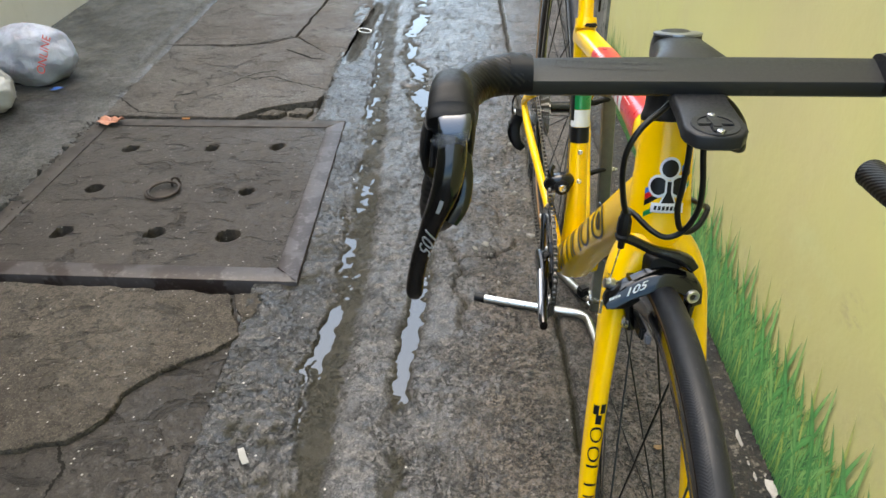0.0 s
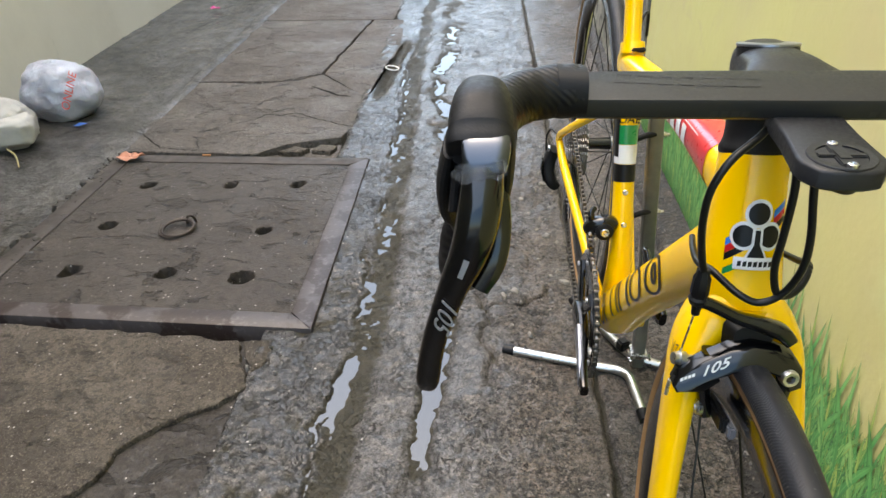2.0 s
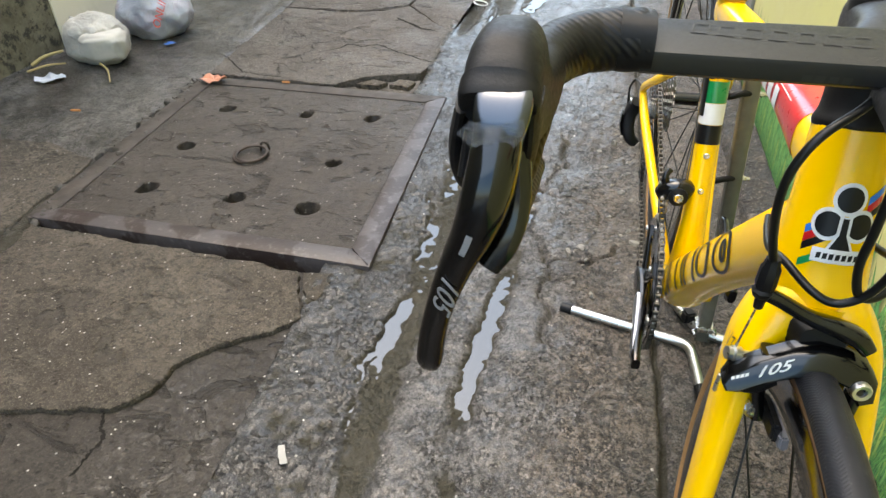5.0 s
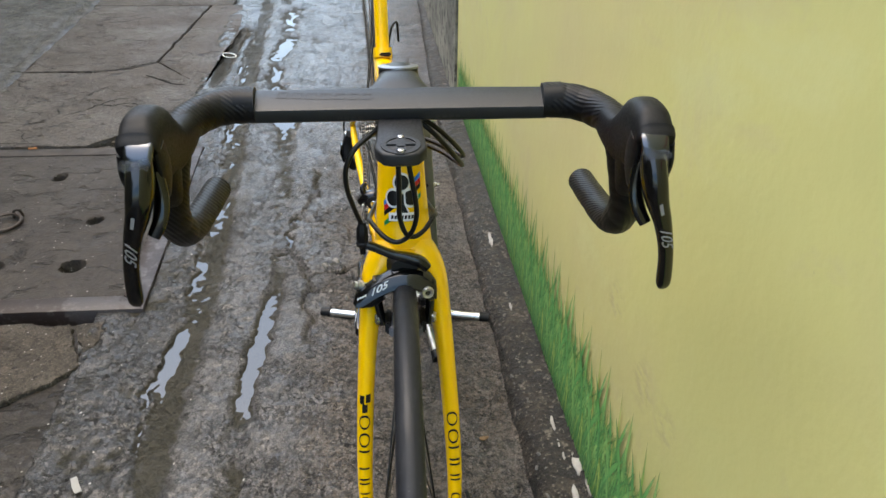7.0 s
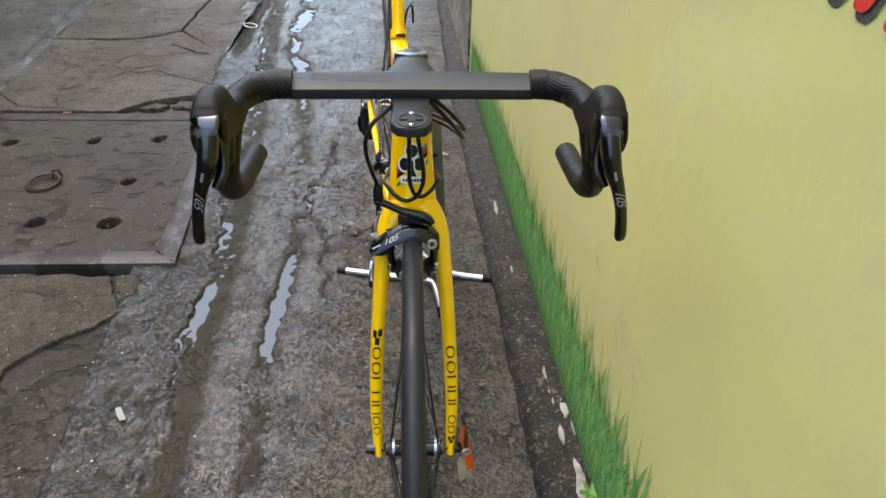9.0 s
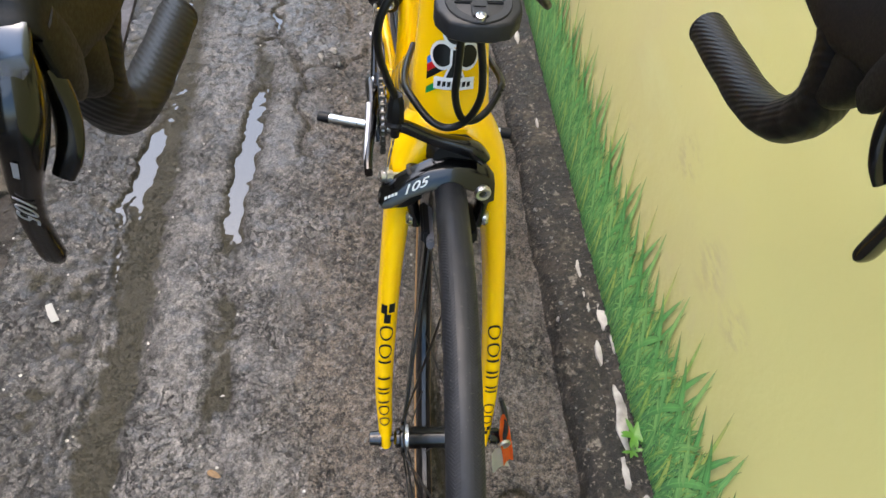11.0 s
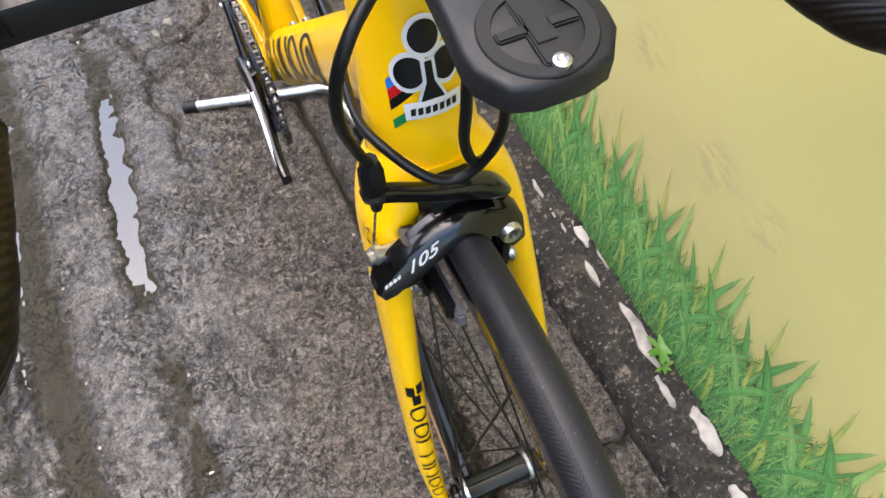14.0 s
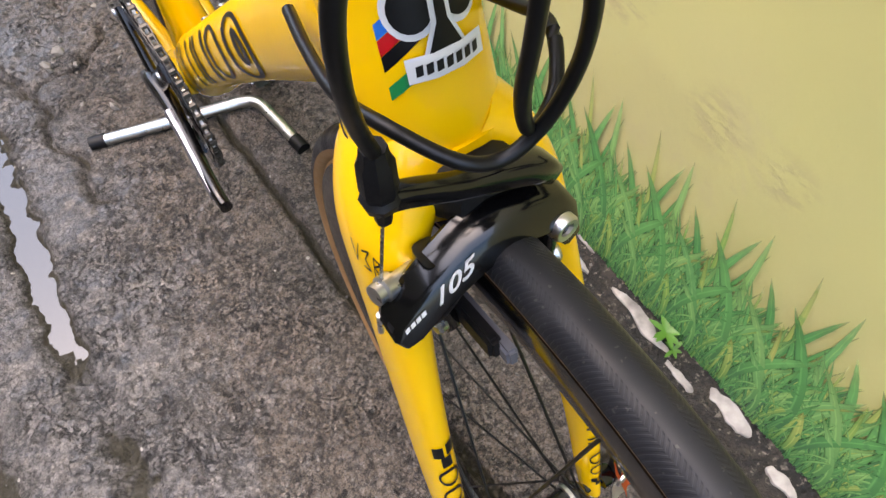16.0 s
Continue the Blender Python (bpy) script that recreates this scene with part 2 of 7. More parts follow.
def cracked(k, scale, width, depth, lo, hi, dark):
    """Thin cracks along the edges of large uneven cells, only in some places."""
    t = k.n.new("ShaderNodeTexVoronoi")
    t.feature = "DISTANCE_TO_EDGE"
    t.inputs["Scale"].default_value = scale
    warp = k.n.new("ShaderNodeTexNoise")
    warp.inputs["Scale"].default_value, warp.inputs["Detail"].default_value = 7.0, 5
    k.l.new(k.co, warp.inputs["Vector"])
    mix = k.n.new("ShaderNodeMix")
    mix.data_type, mix.blend_type = "RGBA", "LINEAR_LIGHT"
    mix.inputs["Factor"].default_value = 0.16
    k.l.new(k.co, mix.inputs["A"])
    k.l.new(warp.outputs["Color"], mix.inputs["B"])
    k.l.new(mix.outputs["Result"], t.inputs["Vector"])
    line = k.ramp(t.outputs["Distance"], 0.0, width * scale, 1, 0)
    line = k.math("MULTIPLY", line, k.ramp(k.noise(1.7, 3), lo, hi))
    k.tint(line, dark)
    k.bump(line, -depth, 1.0)
    return k


def road_surface():
    """Worn alley concrete: sand and grit in a thin wet skin, mud in the low places, a drier brown strip beside the kerb."""
    k = Mat("wet_road_concrete", (0.088, 0.082, 0.076))
    xyz = k.n.new("ShaderNodeSeparateXYZ")
    k.l.new(k.co, xyz.inputs["Vector"])
    big, mid = k.noise(2.3, 5, 0.62), k.noise(13, 6, 0.7, distort=0.5)
    fine, grain = k.noise(95, 5, 0.75), k.noise(420, 3, 0.75)
    k.tint(k.ramp(big, 0.42, 0.62, 0, 0.7), (0.046, 0.044, 0.042))
    k.tint(k.ramp(mid, 0.50, 0.66, 0, 0.6), (0.135, 0.127, 0.116))
    edge = k.math("ADD", xyz.outputs["X"], k.math("MULTIPLY", k.math("SUBTRACT", mid, 0.5), 0.35))
    dry = k.math("MULTIPLY", k.ramp(edge, -0.09, 0.07), k.ramp(big, 0.32, 0.5, 0.35, 1.0))
    k.tint(k.math("MULTIPLY", dry, 0.75), (0.135, 0.106, 0.080))
    # Worn paler strip between the gutters, with wet sky sheen put into its colour.
    worn = k.math("MULTIPLY", k.ramp(edge, -0.36, -0.24), k.ramp(edge, -0.10, 0.04, 1, 0))
    k.tint(k.math("MULTIPLY", worn, k.ramp(big, 0.40, 0.58, 0.75, 0.25)), (0.128, 0.120, 0.117))
    # the strip between the slabs and the first gutter stays soaked and rough
    outer = k.ramp(k.math("ADD", edge, k.math("MULTIPLY", xyz.outputs["Y"], 0.07)), -0.27, -0.34)
    k.tint(k.math("MULTIPLY", outer, 0.85), (0.026, 0.0252, 0.0252))
    side = k.math("ADD", xyz.outputs["X"], k.math("MULTIPLY", k.math("SUBTRACT", big, 0.5), 0.5))
    walkway = k.ramp(side, -1.52, -1.58)
    k.tint(k.math("MULTIPLY", walkway, 0.9), (0.150, 0.139, 0.126))
    soaked = k.ramp(side, -1.55, -1.62)
    k.tint(k.math("MULTIPLY", soaked, k.ramp(k.noise(2.6, 6, 0.68, (1.0, 0.6, 1.0), 0.6), 0.45, 0.54, 0.92, 0.0)), (0.045, 0.038, 0.031))
    # Grit flecks, their contrast raised to put glints and shade into the colour.
    k.tint(k.ramp(k.noise(33, 5, 0.7, distort=0.6), 0.50, 0.60, 0, 0.6), (0.030, 0.028, 0.026))
    k.tint(k.ramp(fine, 0.46, 0.40, 0, 0.5), (0.155, 0.145, 0.132))
    k.tint(k.ramp(fine, 0.52, 0.58, 0, 0.75), (0.016, 0.015, 0.014))
    # winding hairline crevices between worn lumps; their shade is put into the colour
    thread = k.math("ABSOLUTE", k.math("SUBTRACT", k.noise(30, 4, 0.6, distort=1.6), 0.5))
    crevice = k.math("MULTIPLY", k.ramp(thread, 0.008, 0.026, 1, 0), k.ramp(k.noise(7, 4, 0.6), 0.44, 0.53))
    stones, tone = k.cells(150), k.cells(150, "Color")
    sp = k.n.new("ShaderNodeSeparateColor")
    k.l.new(tone, sp.inputs["Color"])
    k.tint(k.math("MULTIPLY", k.ramp(stones, 0.14, 0.34, 1, 0), k.ramp(sp.outputs["Red"], 0.7, 0.95, 0, 0.7)), (0.21, 0.198, 0.18))
    k.tint(k.math("MULTIPLY", k.ramp(stones, 0.34, 0.62), k.ramp(sp.outputs["Green"], 0.3, 0.8, 0.0, 0.65)), (0.012, 0.0115, 0.011))
    rare = k.cells(38, "Color")
    rs = k.n.new("ShaderNodeSeparateColor")
    k.l.new(rare, rs.inputs["Color"])
    k.tint(k.math("MULTIPLY", k.ramp(k.cells(38), 0.08, 0.12, 1, 0), k.ramp(rs.outputs["Blue"], 0.86, 0.90)), (0.42, 0.40, 0.36))
    k.tint(k.ramp(grain, 0.57, 0.66, 0, 0.6), (0.22, 0.208, 0.19))
    k.tint(k.ramp(grain, 0.45, 0.38, 0, 0.9), (0.010, 0.0095, 0.009))
    k.tint(k.math("MULTIPLY", crevice, 0.9), (0.013, 0.012, 0.011))
    mud = k.ramp(k.math("ADD", xyz.outputs["Z"], k.math("MULTIPLY", k.math("SUBTRACT", fine, 0.5), 0.005)), -0.0030, -0.0060)
    mud = k.math("MULTIPLY", mud, k.ramp(walkway, 0.0, 1.0, 1.0, 0.12))
    k.tint(k.math("MULTIPLY", mud, k.ramp(fine, 0.45, 0.66, 0.97, 0.75)), (0.034, 0.030, 0.019))
    k.gloss(k.ramp(mid, 0.35, 0.65, 0.45, 0.75))
    k.bump(mid, 0.010, 0.6)
    k.bump(crevice, -0.007, 1.0)
    k.bump(fine, 0.005, 1.0)
    k.bump(k.ramp(stones, 0.08, 0.55, 1, 0), 0.0016, 0.8)
    k.bump(grain, 0.0012, 1.0)
    k.s.inputs["Specular IOR Level"].default_value = 0.2
    film_way = k.math("MULTIPLY", soaked, k.ramp(k.noise(3.1, 5, 0.62, (1.0, 0.6, 1.0), 0.8), 0.44, 0.60, 0.0, 0.12))
    # water caught between the grit: small patches of clear film
    small = k.noise(120, 4, 0.65, (1.0, 0.65, 1.0), 1.0)
    tiny = k.noise(300, 3, 0.6, (1.0, 0.7, 1.0), 0.5)
    area = k.math("SUBTRACT", k.ramp(k.noise(4.2, 4, 0.6), 0.36, 0.6, 0.0, 0.09), k.math("MULTIPLY", dry, 0.07))
    area = k.math("ADD", area, k.math("MULTIPLY", outer, 0.03))
    area = k.math("ADD", area, k.ramp(k.math("ADD", xyz.outputs["Y"], k.math("MULTIPLY", mid, 0.8)), 2.2, 3.6, 0.0, 0.10))
    area = k.math("ADD", area, k.math("ADD", film_way, k.math("MULTIPLY", worn, 0.025)))
    wet = k.ramp(k.math("ADD", k.math("ADD", k.math("MULTIPLY", small, 0.6), k.math("MULTIPLY", tiny, 0.4)), area), 0.525, 0.555)
    wet = k.math("MULTIPLY", k.math("MULTIPLY", wet, k.ramp(mud, 0.0, 1.0, 1.0, 0.1)), k.ramp(crevice, 0.0, 0.7, 1.0, 0.0))
    k.film(k.math("MULTIPLY", wet, 0.85), 0.07, (k.noise(30, 3), tiny), (0.005, 0.0010))
    return k.m


M["road"] = road_surface()
M["slab"] = cracked(wet_concrete("slab_concrete", (0.0902, 0.0791, 0.0681), (0.0534, 0.0469, 0.0405), (0.1242, 0.1095, 0.0938), 0.36, 0.6, 0.36, 0.75, 0.005, 1.0, 0.25, 0.35), 1.3, 0.005, 0.008, 0.46, 0.52, (0.012, 0.011, 0.010)).m
# a darker concrete for the two nearest slabs
M["slab_bed"] = wet_concrete("dark_slab_concrete", (0.0336, 0.0288, 0.024), (0.0208, 0.0176, 0.0144), (0.0496, 0.0424, 0.0352), 0.35, 0.6, 0.40, 0.7, 0.003, 1.0, 0.35, 0.3).m
k = wet_concrete("broken_topping_concrete", (0.0864, 0.0728, 0.0568), (0.0512, 0.0432, 0.0344), (0.124, 0.1064, 0.084), 0.34, 0.56, 0.50, 0.85, 0.007, 1.0, 0.4, 0.5)
# hollows worn into the topping, their shade put into the colour
for spot, size in (((-1.094, 1.003, 0.0), 0.045), ((-0.902, 0.86, 0.0), 0.032), ((-0.933, 1.004, 0.0), 0.028), ((-1.109, 0.939, 0.0), 0.035), ((-0.934, 0.897, 0.0), 0.018), ((-0.70, 1.085, 0.0), 0.026)):
    far = k.n.new("ShaderNodeVectorMath")
    far.operation = "DISTANCE"
    far.inputs[1].default_value = spot
    k.l.new(k.co, far.inputs[0])
    dent = k.ramp(k.math("ADD", far.outputs["Value"], k.math("MULTIPLY", k.math("SUBTRACT", k.noise(26, 4, 0.6), 0.5), 0.09)), size * 0.75, size, 1, 0)
    k.tint(k.math("MULTIPLY", dent, 0.55), (0.050, 0.043, 0.035))
    k.bump(dent, -0.006, 1.0)
M["slab_top"] = k.m
M["lid"] = wet_concrete("lid_concrete", (0.0459, 0.0385, 0.032), (0.0295, 0.0246, 0.0205), (0.0623, 0.0533, 0.0443), 0.35, 0.6, 0.34, 0.6, 0.003, 1.0, 0.0, 0.5).m


def kerb_surface():
    """Old concrete, black with moss and soot, worn light in spots."""
    k = Mat("mossy_kerb_concrete", (0.036, 0.030, 0.023))
    a, b, c = k.noise(9, 5, 0.65, distort=0.6), k.noise(34, 5, 0.7), k.noise(120, 4, 0.7)
    k.tint(k.ramp(a, 0.50, 0.60, 0, 0.8), (0.066, 0.054, 0.040))
    k.tint(k.ramp(b, 0.44, 0.52, 0, 0.92), (0.010, 0.009, 0.007))
    k.tint(k.ramp(k.noise(23, 4, 0.7), 0.60, 0.66, 0, 0.8), (0.17, 0.145, 0.115))
    k.tint(k.ramp(c, 0.58, 0.66, 0, 0.8), (0.21, 0.18, 0.145))
    k.tint(k.ramp(c, 0.44, 0.36, 0, 0.8), (0.008, 0.008, 0.006))
    k.gloss(k.ramp(b, 0.35, 0.65, 0.8, 0.45))
    k.bump(a, 0.018, 0.9).bump(b, 0.014, 1.0).bump(c, 0.003, 1.0)
    k.s.inputs["Specular IOR Level"].default_value = 0.35
    return k.m


M["kerb"] = kerb_surface()

k = Mat("rusty_steel_rim", (0.052, 0.045, 0.045), 0.45, 0.0)
k.s.inputs["Specular IOR Level"].default_value = 0.35
k.tint(k.ramp(k.noise(7.5, 3, 0.5, distort=0.3), 0.47, 0.50, 0, 0.95), (0.022, 0.0145, 0.0125)).tint(k.ramp(k.noise(60, 4), 0.55, 0.7, 0, 0.5), (0.13, 0.118, 0.115)).tint(k.ramp(k.noise(33, 5, 0.7), 0.60, 0.68, 0, 0.7), (0.040, 0.030, 0.026)).bump(k.noise(120, 4), 0.001, 0.6)
M["rim_steel"] = k.m

k = Mat("painted_wall", (0.60, 0.57, 0.225), 0.55)
k.tint(k.ramp(k.noise(1.4, 4, 0.6), 0.45, 0.68, 0, 0.8), (0.56, 0.50, 0.25))
k.tint(k.ramp(k.noise(4.5, 5, 0.65, distort=0.6), 0.56, 0.72, 0, 0.55), (0.52, 0.45, 0.26))
k.tint(k.ramp(k.noise(3.0, 5, 0.6, (1, 1, 2.6)), 0.58, 0.72, 0, 0.4), (0.62, 0.62, 0.30))
k.tint(k.ramp(k.noise(26, 5, 0.7), 0.69, 0.76, 0, 0.6), (0.38, 0.35, 0.2))
k.bump(k.noise(3.6, 4, 0.5, distort=0.2), 0.016, 0.4).bump(k.noise(11, 4, 0.5, distort=0.3), 0.003, 0.3).bump(k.noise(90, 3), 0.0012, 0.35)
for spot, size in (((0.553, 0.70, 0.425), 0.045), ((0.56, 0.555, 0.38), 0.05), ((0.565, 0.47, 0.38), 0.04)):
    far = k.n.new("ShaderNodeVectorMath")
    far.operation = "DISTANCE"
    far.inputs[1].default_value = spot
    k.l.new(k.co, far.inputs[0])
    scuff = k.math("MULTIPLY", k.ramp(far.outputs["Value"], size * 0.3, size, 1, 0), k.ramp(k.noise(34, 5, 0.7, (1, 0.6, 1.6)), 0.46, 0.58))
    k.tint(k.math("MULTIPLY", scuff, 0.45), (0.40, 0.33, 0.19))
    k.bump(scuff, -0.0012, 0.3)
M["wall"] = k.m

k = Mat("stained_plaster", (0.26, 0.25, 0.20), 0.8)
k.tint(k.ramp(k.noise(3, 5, 0.65), 0.45, 0.62), (0.13, 0.125, 0.10)).tint(k.ramp(k.noise(18, 5, 0.7), 0.50, 0.6), (0.04, 0.038, 0.03)).bump(k.noise(30, 5), 0.006, 0.8)
M["plaster"] = k.m
k = Mat("mossy_plaster", (0.17, 0.15, 0.10), 0.85)
k.tint(k.ramp(k.noise(5, 5, 0.65), 0.42, 0.6), (0.085, 0.075, 0.045)).tint(k.ramp(k.noise(21, 5, 0.7), 0.50, 0.6), (0.030, 0.027, 0.018)).bump(k.noise(24, 5), 0.012, 0.8)
M["moss_plaster"] = k.m
k = Mat("cream_wall_paint", (0.66, 0.60, 0.46), 0.6)
k.tint(k.ramp(k.noise(1.6, 5, 0.6), 0.45, 0.65, 0, 0.6), (0.58, 0.52, 0.39)).tint(k.ramp(k.noise(7, 6, 0.7, (1, 1, 0.4)), 0.62, 0.75, 0, 0.5), (0.42, 0.37, 0.28)).bump(k.noise(40, 4), 0.002, 0.4)
M["cream"] = k.m

k = Mat("puddle_water", (0.022, 0.021, 0.019), 0.02)
k.s.inputs["IOR"].default_value = 1.74
k.bump(k.noise(16, 3), 0.0003, 0.2)
M["water"] = k.m


def plain(name, color, rough, metal=0.0, coat=0.0, grain=0.0, scale=200, var=0.12, spec=0.5):
    k = Mat(name, color, rough, metal, coat)
    k.s.inputs["Specular IOR Level"].default_value = spec
    k.tint(k.ramp(k.noise(scale * 0.2, 4), 0.35, 0.7, 0, 1), tuple(c * (1 - var) for c in color))
    k.gloss(k.ramp(k.noise(scale * 0.5, 4), 0.3, 0.7, max(0.02, rough * 0.85), min(1, rough * 1.2)))
    if grain:
        k.bump(k.noise(scale, 3), grain, 0.5)
    M[name] = k.m
    return k


plain("yellow_paint", (0.90, 0.53, 0.003), 0.22, 0, 0.2, 0, 60, 0.03, 0.35)
plain("carbon_matte", (0.0045, 0.005, 0.006), 0.42, 0, 0, 0.00006, 900, spec=0.46)
plain("black_gloss", (0.002, 0.002, 0.0022), 0.16, 0, 0.25, spec=0.4)
plain("black_plastic", (0.0045, 0.0045, 0.005), 0.5, 0, 0, 0.0001, 700, spec=0.25)
plain("mount_plastic", (0.010, 0.0105, 0.012), 0.5, 0, 0, 0.0001, 700, spec=0.35)
plain("hood_rubber", (0.0042, 0.0042, 0.0046), 0.52, 0, 0, 0.0002, 900, spec=0.26)
plain("housing_black", (0.004, 0.004, 0.004), 0.38, spec=0.3)
plain("tyre_rubber", (0.018, 0.0185, 0.02), 0.55, 0, 0, 0.0002, 800, spec=0.25)
plain("tan_sidewall", (0.30, 0.165, 0.065), 0.65, 0, 0, 0.0002, 600)
plain("aluminium", (0.62, 0.62, 0.62), 0.3, 1.0, 0, 0.00005, 500)
plain("crank_grey", (0.30, 0.31, 0.34), 0.32, 0.9)
plain("steel", (0.55, 0.54, 0.52), 0.26, 1.0)
plain("chain_steel", (0.38, 0.365, 0.34), 0.34, 1.0)
plain("oily_chain", (0.085, 0.08, 0.072), 0.38, 1.0)
plain("rusty_iron", (0.045, 0.032, 0.024), 0.6, 0.3, 0, 0.0008, 150, 0.5)
plain("chrome", (0.085, 0.09, 0.10), 0.2, 1.0)
plain("stand_tube", (0.66, 0.64, 0.60), 0.3, 1.0, 0, 0.0002, 200, 0.25)
plain("stand_post", (0.24, 0.235, 0.20), 0.42, 0.7, 0, 0.0004, 120, 0.3)
plain("black_print", (0.006, 0.006, 0.0065), 0.35, spec=0.25)
plain("white_print", (0.72, 0.72, 0.70), 0.35, 0, 0.3)
plain("silver_print", (0.27, 0.27, 0.29), 0.3, 0.2)
plain("faint_print", (0.014, 0.0145, 0.016), 0.42, spec=0.4)
plain("dim_print", (0.010, 0.0095, 0.009), 0.4)
plain("green_print", (0.0, 0.23, 0.06), 0.3, 0, 0.5)
plain("red_print", (0.56, 0.008, 0.012), 0.3, 0, 0.5)
plain("blue_print", (0.01, 0.16, 0.58), 0.3, 0, 0.5)
plain("pad_grey", (0.10, 0.105, 0.12), 0.5)
plain("orange_plastic", (0.75, 0.14, 0.02), 0.45)
plain("filter_paper", (0.50, 0.20, 0.06), 0.7)
plain("tag_paper", (0.55, 0.52, 0.40), 0.7)
plain("red_paint", (0.62, 0.035, 0.02), 0.6, 0, 0, 0.0004, 60)
plain("shadow_paint", (0.07, 0.065, 0.06), 0.6)
plain("white_paint", (0.40, 0.375, 0.34), 0.6, 0, 0, 0.0012, 160, 0.6, 0.3)
plain("block_wrap", (0.50, 0.47, 0.41), 0.45, 0, 0, 0.003, 40, 0.3, 0.4)
plain("paper", (0.27, 0.26, 0.24), 0.7, 0, 0, 0.0005, 90)
plain("dead_leaf", (0.46, 0.20, 0.12), 0.6, 0, 0, 0.0005, 120, 0.4)
plain("dry_leaf", (0.17, 0.10, 0.04), 0.6, 0, 0, 0.0005, 120, 0.3)
plain("rim_dirt", (0.050, 0.042, 0.036), 0.6, 0, 0, 0.002, 60, 0.5, 0.25)
plain("crack_shade", (0.012, 0.0105, 0.009), 0.9, 0, 0, 0.001, 120, 0.4, 0.1)
plain("pale_stone", (0.22, 0.205, 0.18), 0.6, 0, 0, 0.001, 80, 0.4, 0.25)
plain("stone", (0.14, 0.13, 0.12), 0.5, 0, 0, 0.001, 80, 0.4)
plain("crumb", (0.070, 0.062, 0.053), 0.6, 0, 0, 0.002, 60, 0.6, 0.3)
plain("weed_leaf", (0.08, 0.21, 0.025), 0.45, 0, 0, 0.0003, 150, 0.3)
plain("twig", (0.36, 0.28, 0.12), 0.7)
plain("pipe_black", (0.02, 0.016, 0.012), 0.7, 0, 0, 0.001, 120, 0.4)
plain("rust_stain", (0.22, 0.15, 0.09), 0.8, 0, 0, 0.0008, 90, 0.4)
plain("pink_plastic", (0.7, 0.05, 0.25), 0.4)
plain("blue_plastic", (0.02, 0.10, 0.36), 0.4)

k = Mat("bar_tape_black", (0.0035, 0.0035, 0.0039), 0.45)
k.s.inputs["Specular IOR Level"].default_value = 0.24
w = k.n.new("ShaderNodeTexWave")
w.inputs["Scale"].default_value, w.inputs["Distortion"].default_value = 105, 0.5
w.bands_direction = "DIAGONAL"
k.l.new(k.co, w.inputs["Vector"])
k.bump(w.outputs["Fac"], 0.0006, 0.55).bump(k.noise(500, 2), 0.0003, 0.4)
k.tint(k.ramp(w.outputs["Fac"], 0.2, 0.9, 0, 0.5), (0.010, 0.010, 0.011))
M["tape"] = k.m

# herringbone shoulders on either side of a smooth running band; the map's axes are metres round and across the tyre
k = Mat("tread_rubber", (0.0125, 0.0135, 0.0165), 0.45)
k.s.inputs["Specular IOR Level"].default_value = 0.28
uv = k.n.new("ShaderNodeUVMap")
sp = k.n.new("ShaderNodeSeparateXYZ")
k.l.new(uv.outputs["UV"], sp.inputs["Vector"])
off = k.math("ABSOLUTE", k.math("SUBTRACT", k.math("ABSOLUTE", sp.outputs["Y"]), 0.0075))
wave = k.math("SINE", k.math("MULTIPLY", k.math("ADD", sp.outputs["X"], off), 2 * math.pi / 0.0026))
ribs = k.math("MULTIPLY", k.ramp(wave, -0.3, 0.3), k.ramp(k.math("ABSOLUTE", sp.outputs["Y"]), 0.0042, 0.0048))
k.tint(k.math("MULTIPLY", ribs, 0.5), (0.008, 0.0085, 0.010))
k.tint(k.ramp(k.noise(60, 5), 0.55, 0.70, 0, 0.4), (0.024, 0.025, 0.028))
k.tint(k.ramp(k.noise(330, 2), 0.67, 0.71, 0, 0.6), (0.06, 0.06, 0.055))
k.gloss(k.ramp(k.noise(35, 4), 0.4, 0.65, 0.38, 0.6))
k.bump(ribs, -0.0004, 0.45)
M["tread"] = k.m

k = Mat("bag_plastic", (0.44, 0.45, 0.50), 0.3)
k.s.inputs["Subsurface Weight"].default_value = 0.1
k.tint(k.ramp(k.noise(6, 5), 0.45, 0.65), (0.30, 0.30, 0.33)).bump(k.noise(11, 6, 0.65, distort=2.5), 0.012, 0.7)
M["bag"] = k.m
k = Mat("pale_bag_plastic", (0.46, 0.43, 0.37), 0.35)
k.tint(k.ramp(k.noise(8, 5), 0.45, 0.65), (0.32, 0.30, 0.27)).bump(k.noise(13, 6, 0.65, distort=2.5), 0.014, 0.8)
M["bag_pale"] = k.m

# ---- ground ----
def wall_foot(y):
    return 0.546 - 0.040 * (y - 0.468)


def wall_x(y, z=1.0):
    """The painted wall's face; its lowest part stands a little proud."""
    up = 0.563 - 0.05 * (y - 0.5)
    return up + (wall_foot(y) - up) * max(0.0, (0.75 - z) / 0.704) ** 2


def smooth_noise(x, y, s, seed):
    """Value noise on arrays."""
    rng = np.random.RandomState(seed)
    t = rng.rand(97, 97)
    u, v = x * s + 1000.3, y * s + 1000.7
    i, j = np.floor(u).astype(int), np.floor(v).astype(int)
    f, g = u - i, v - j
    f, g = f * f * (3 - 2 * f), g * g * (3 - 2 * g)
    i, j = i % 96, j % 96
    return (t[i, j] * (1 - f) + t[i + 1, j] * f) * (1 - g) + (t[i, j + 1] * (1 - f) + t[i + 1, j + 1] * f) * g


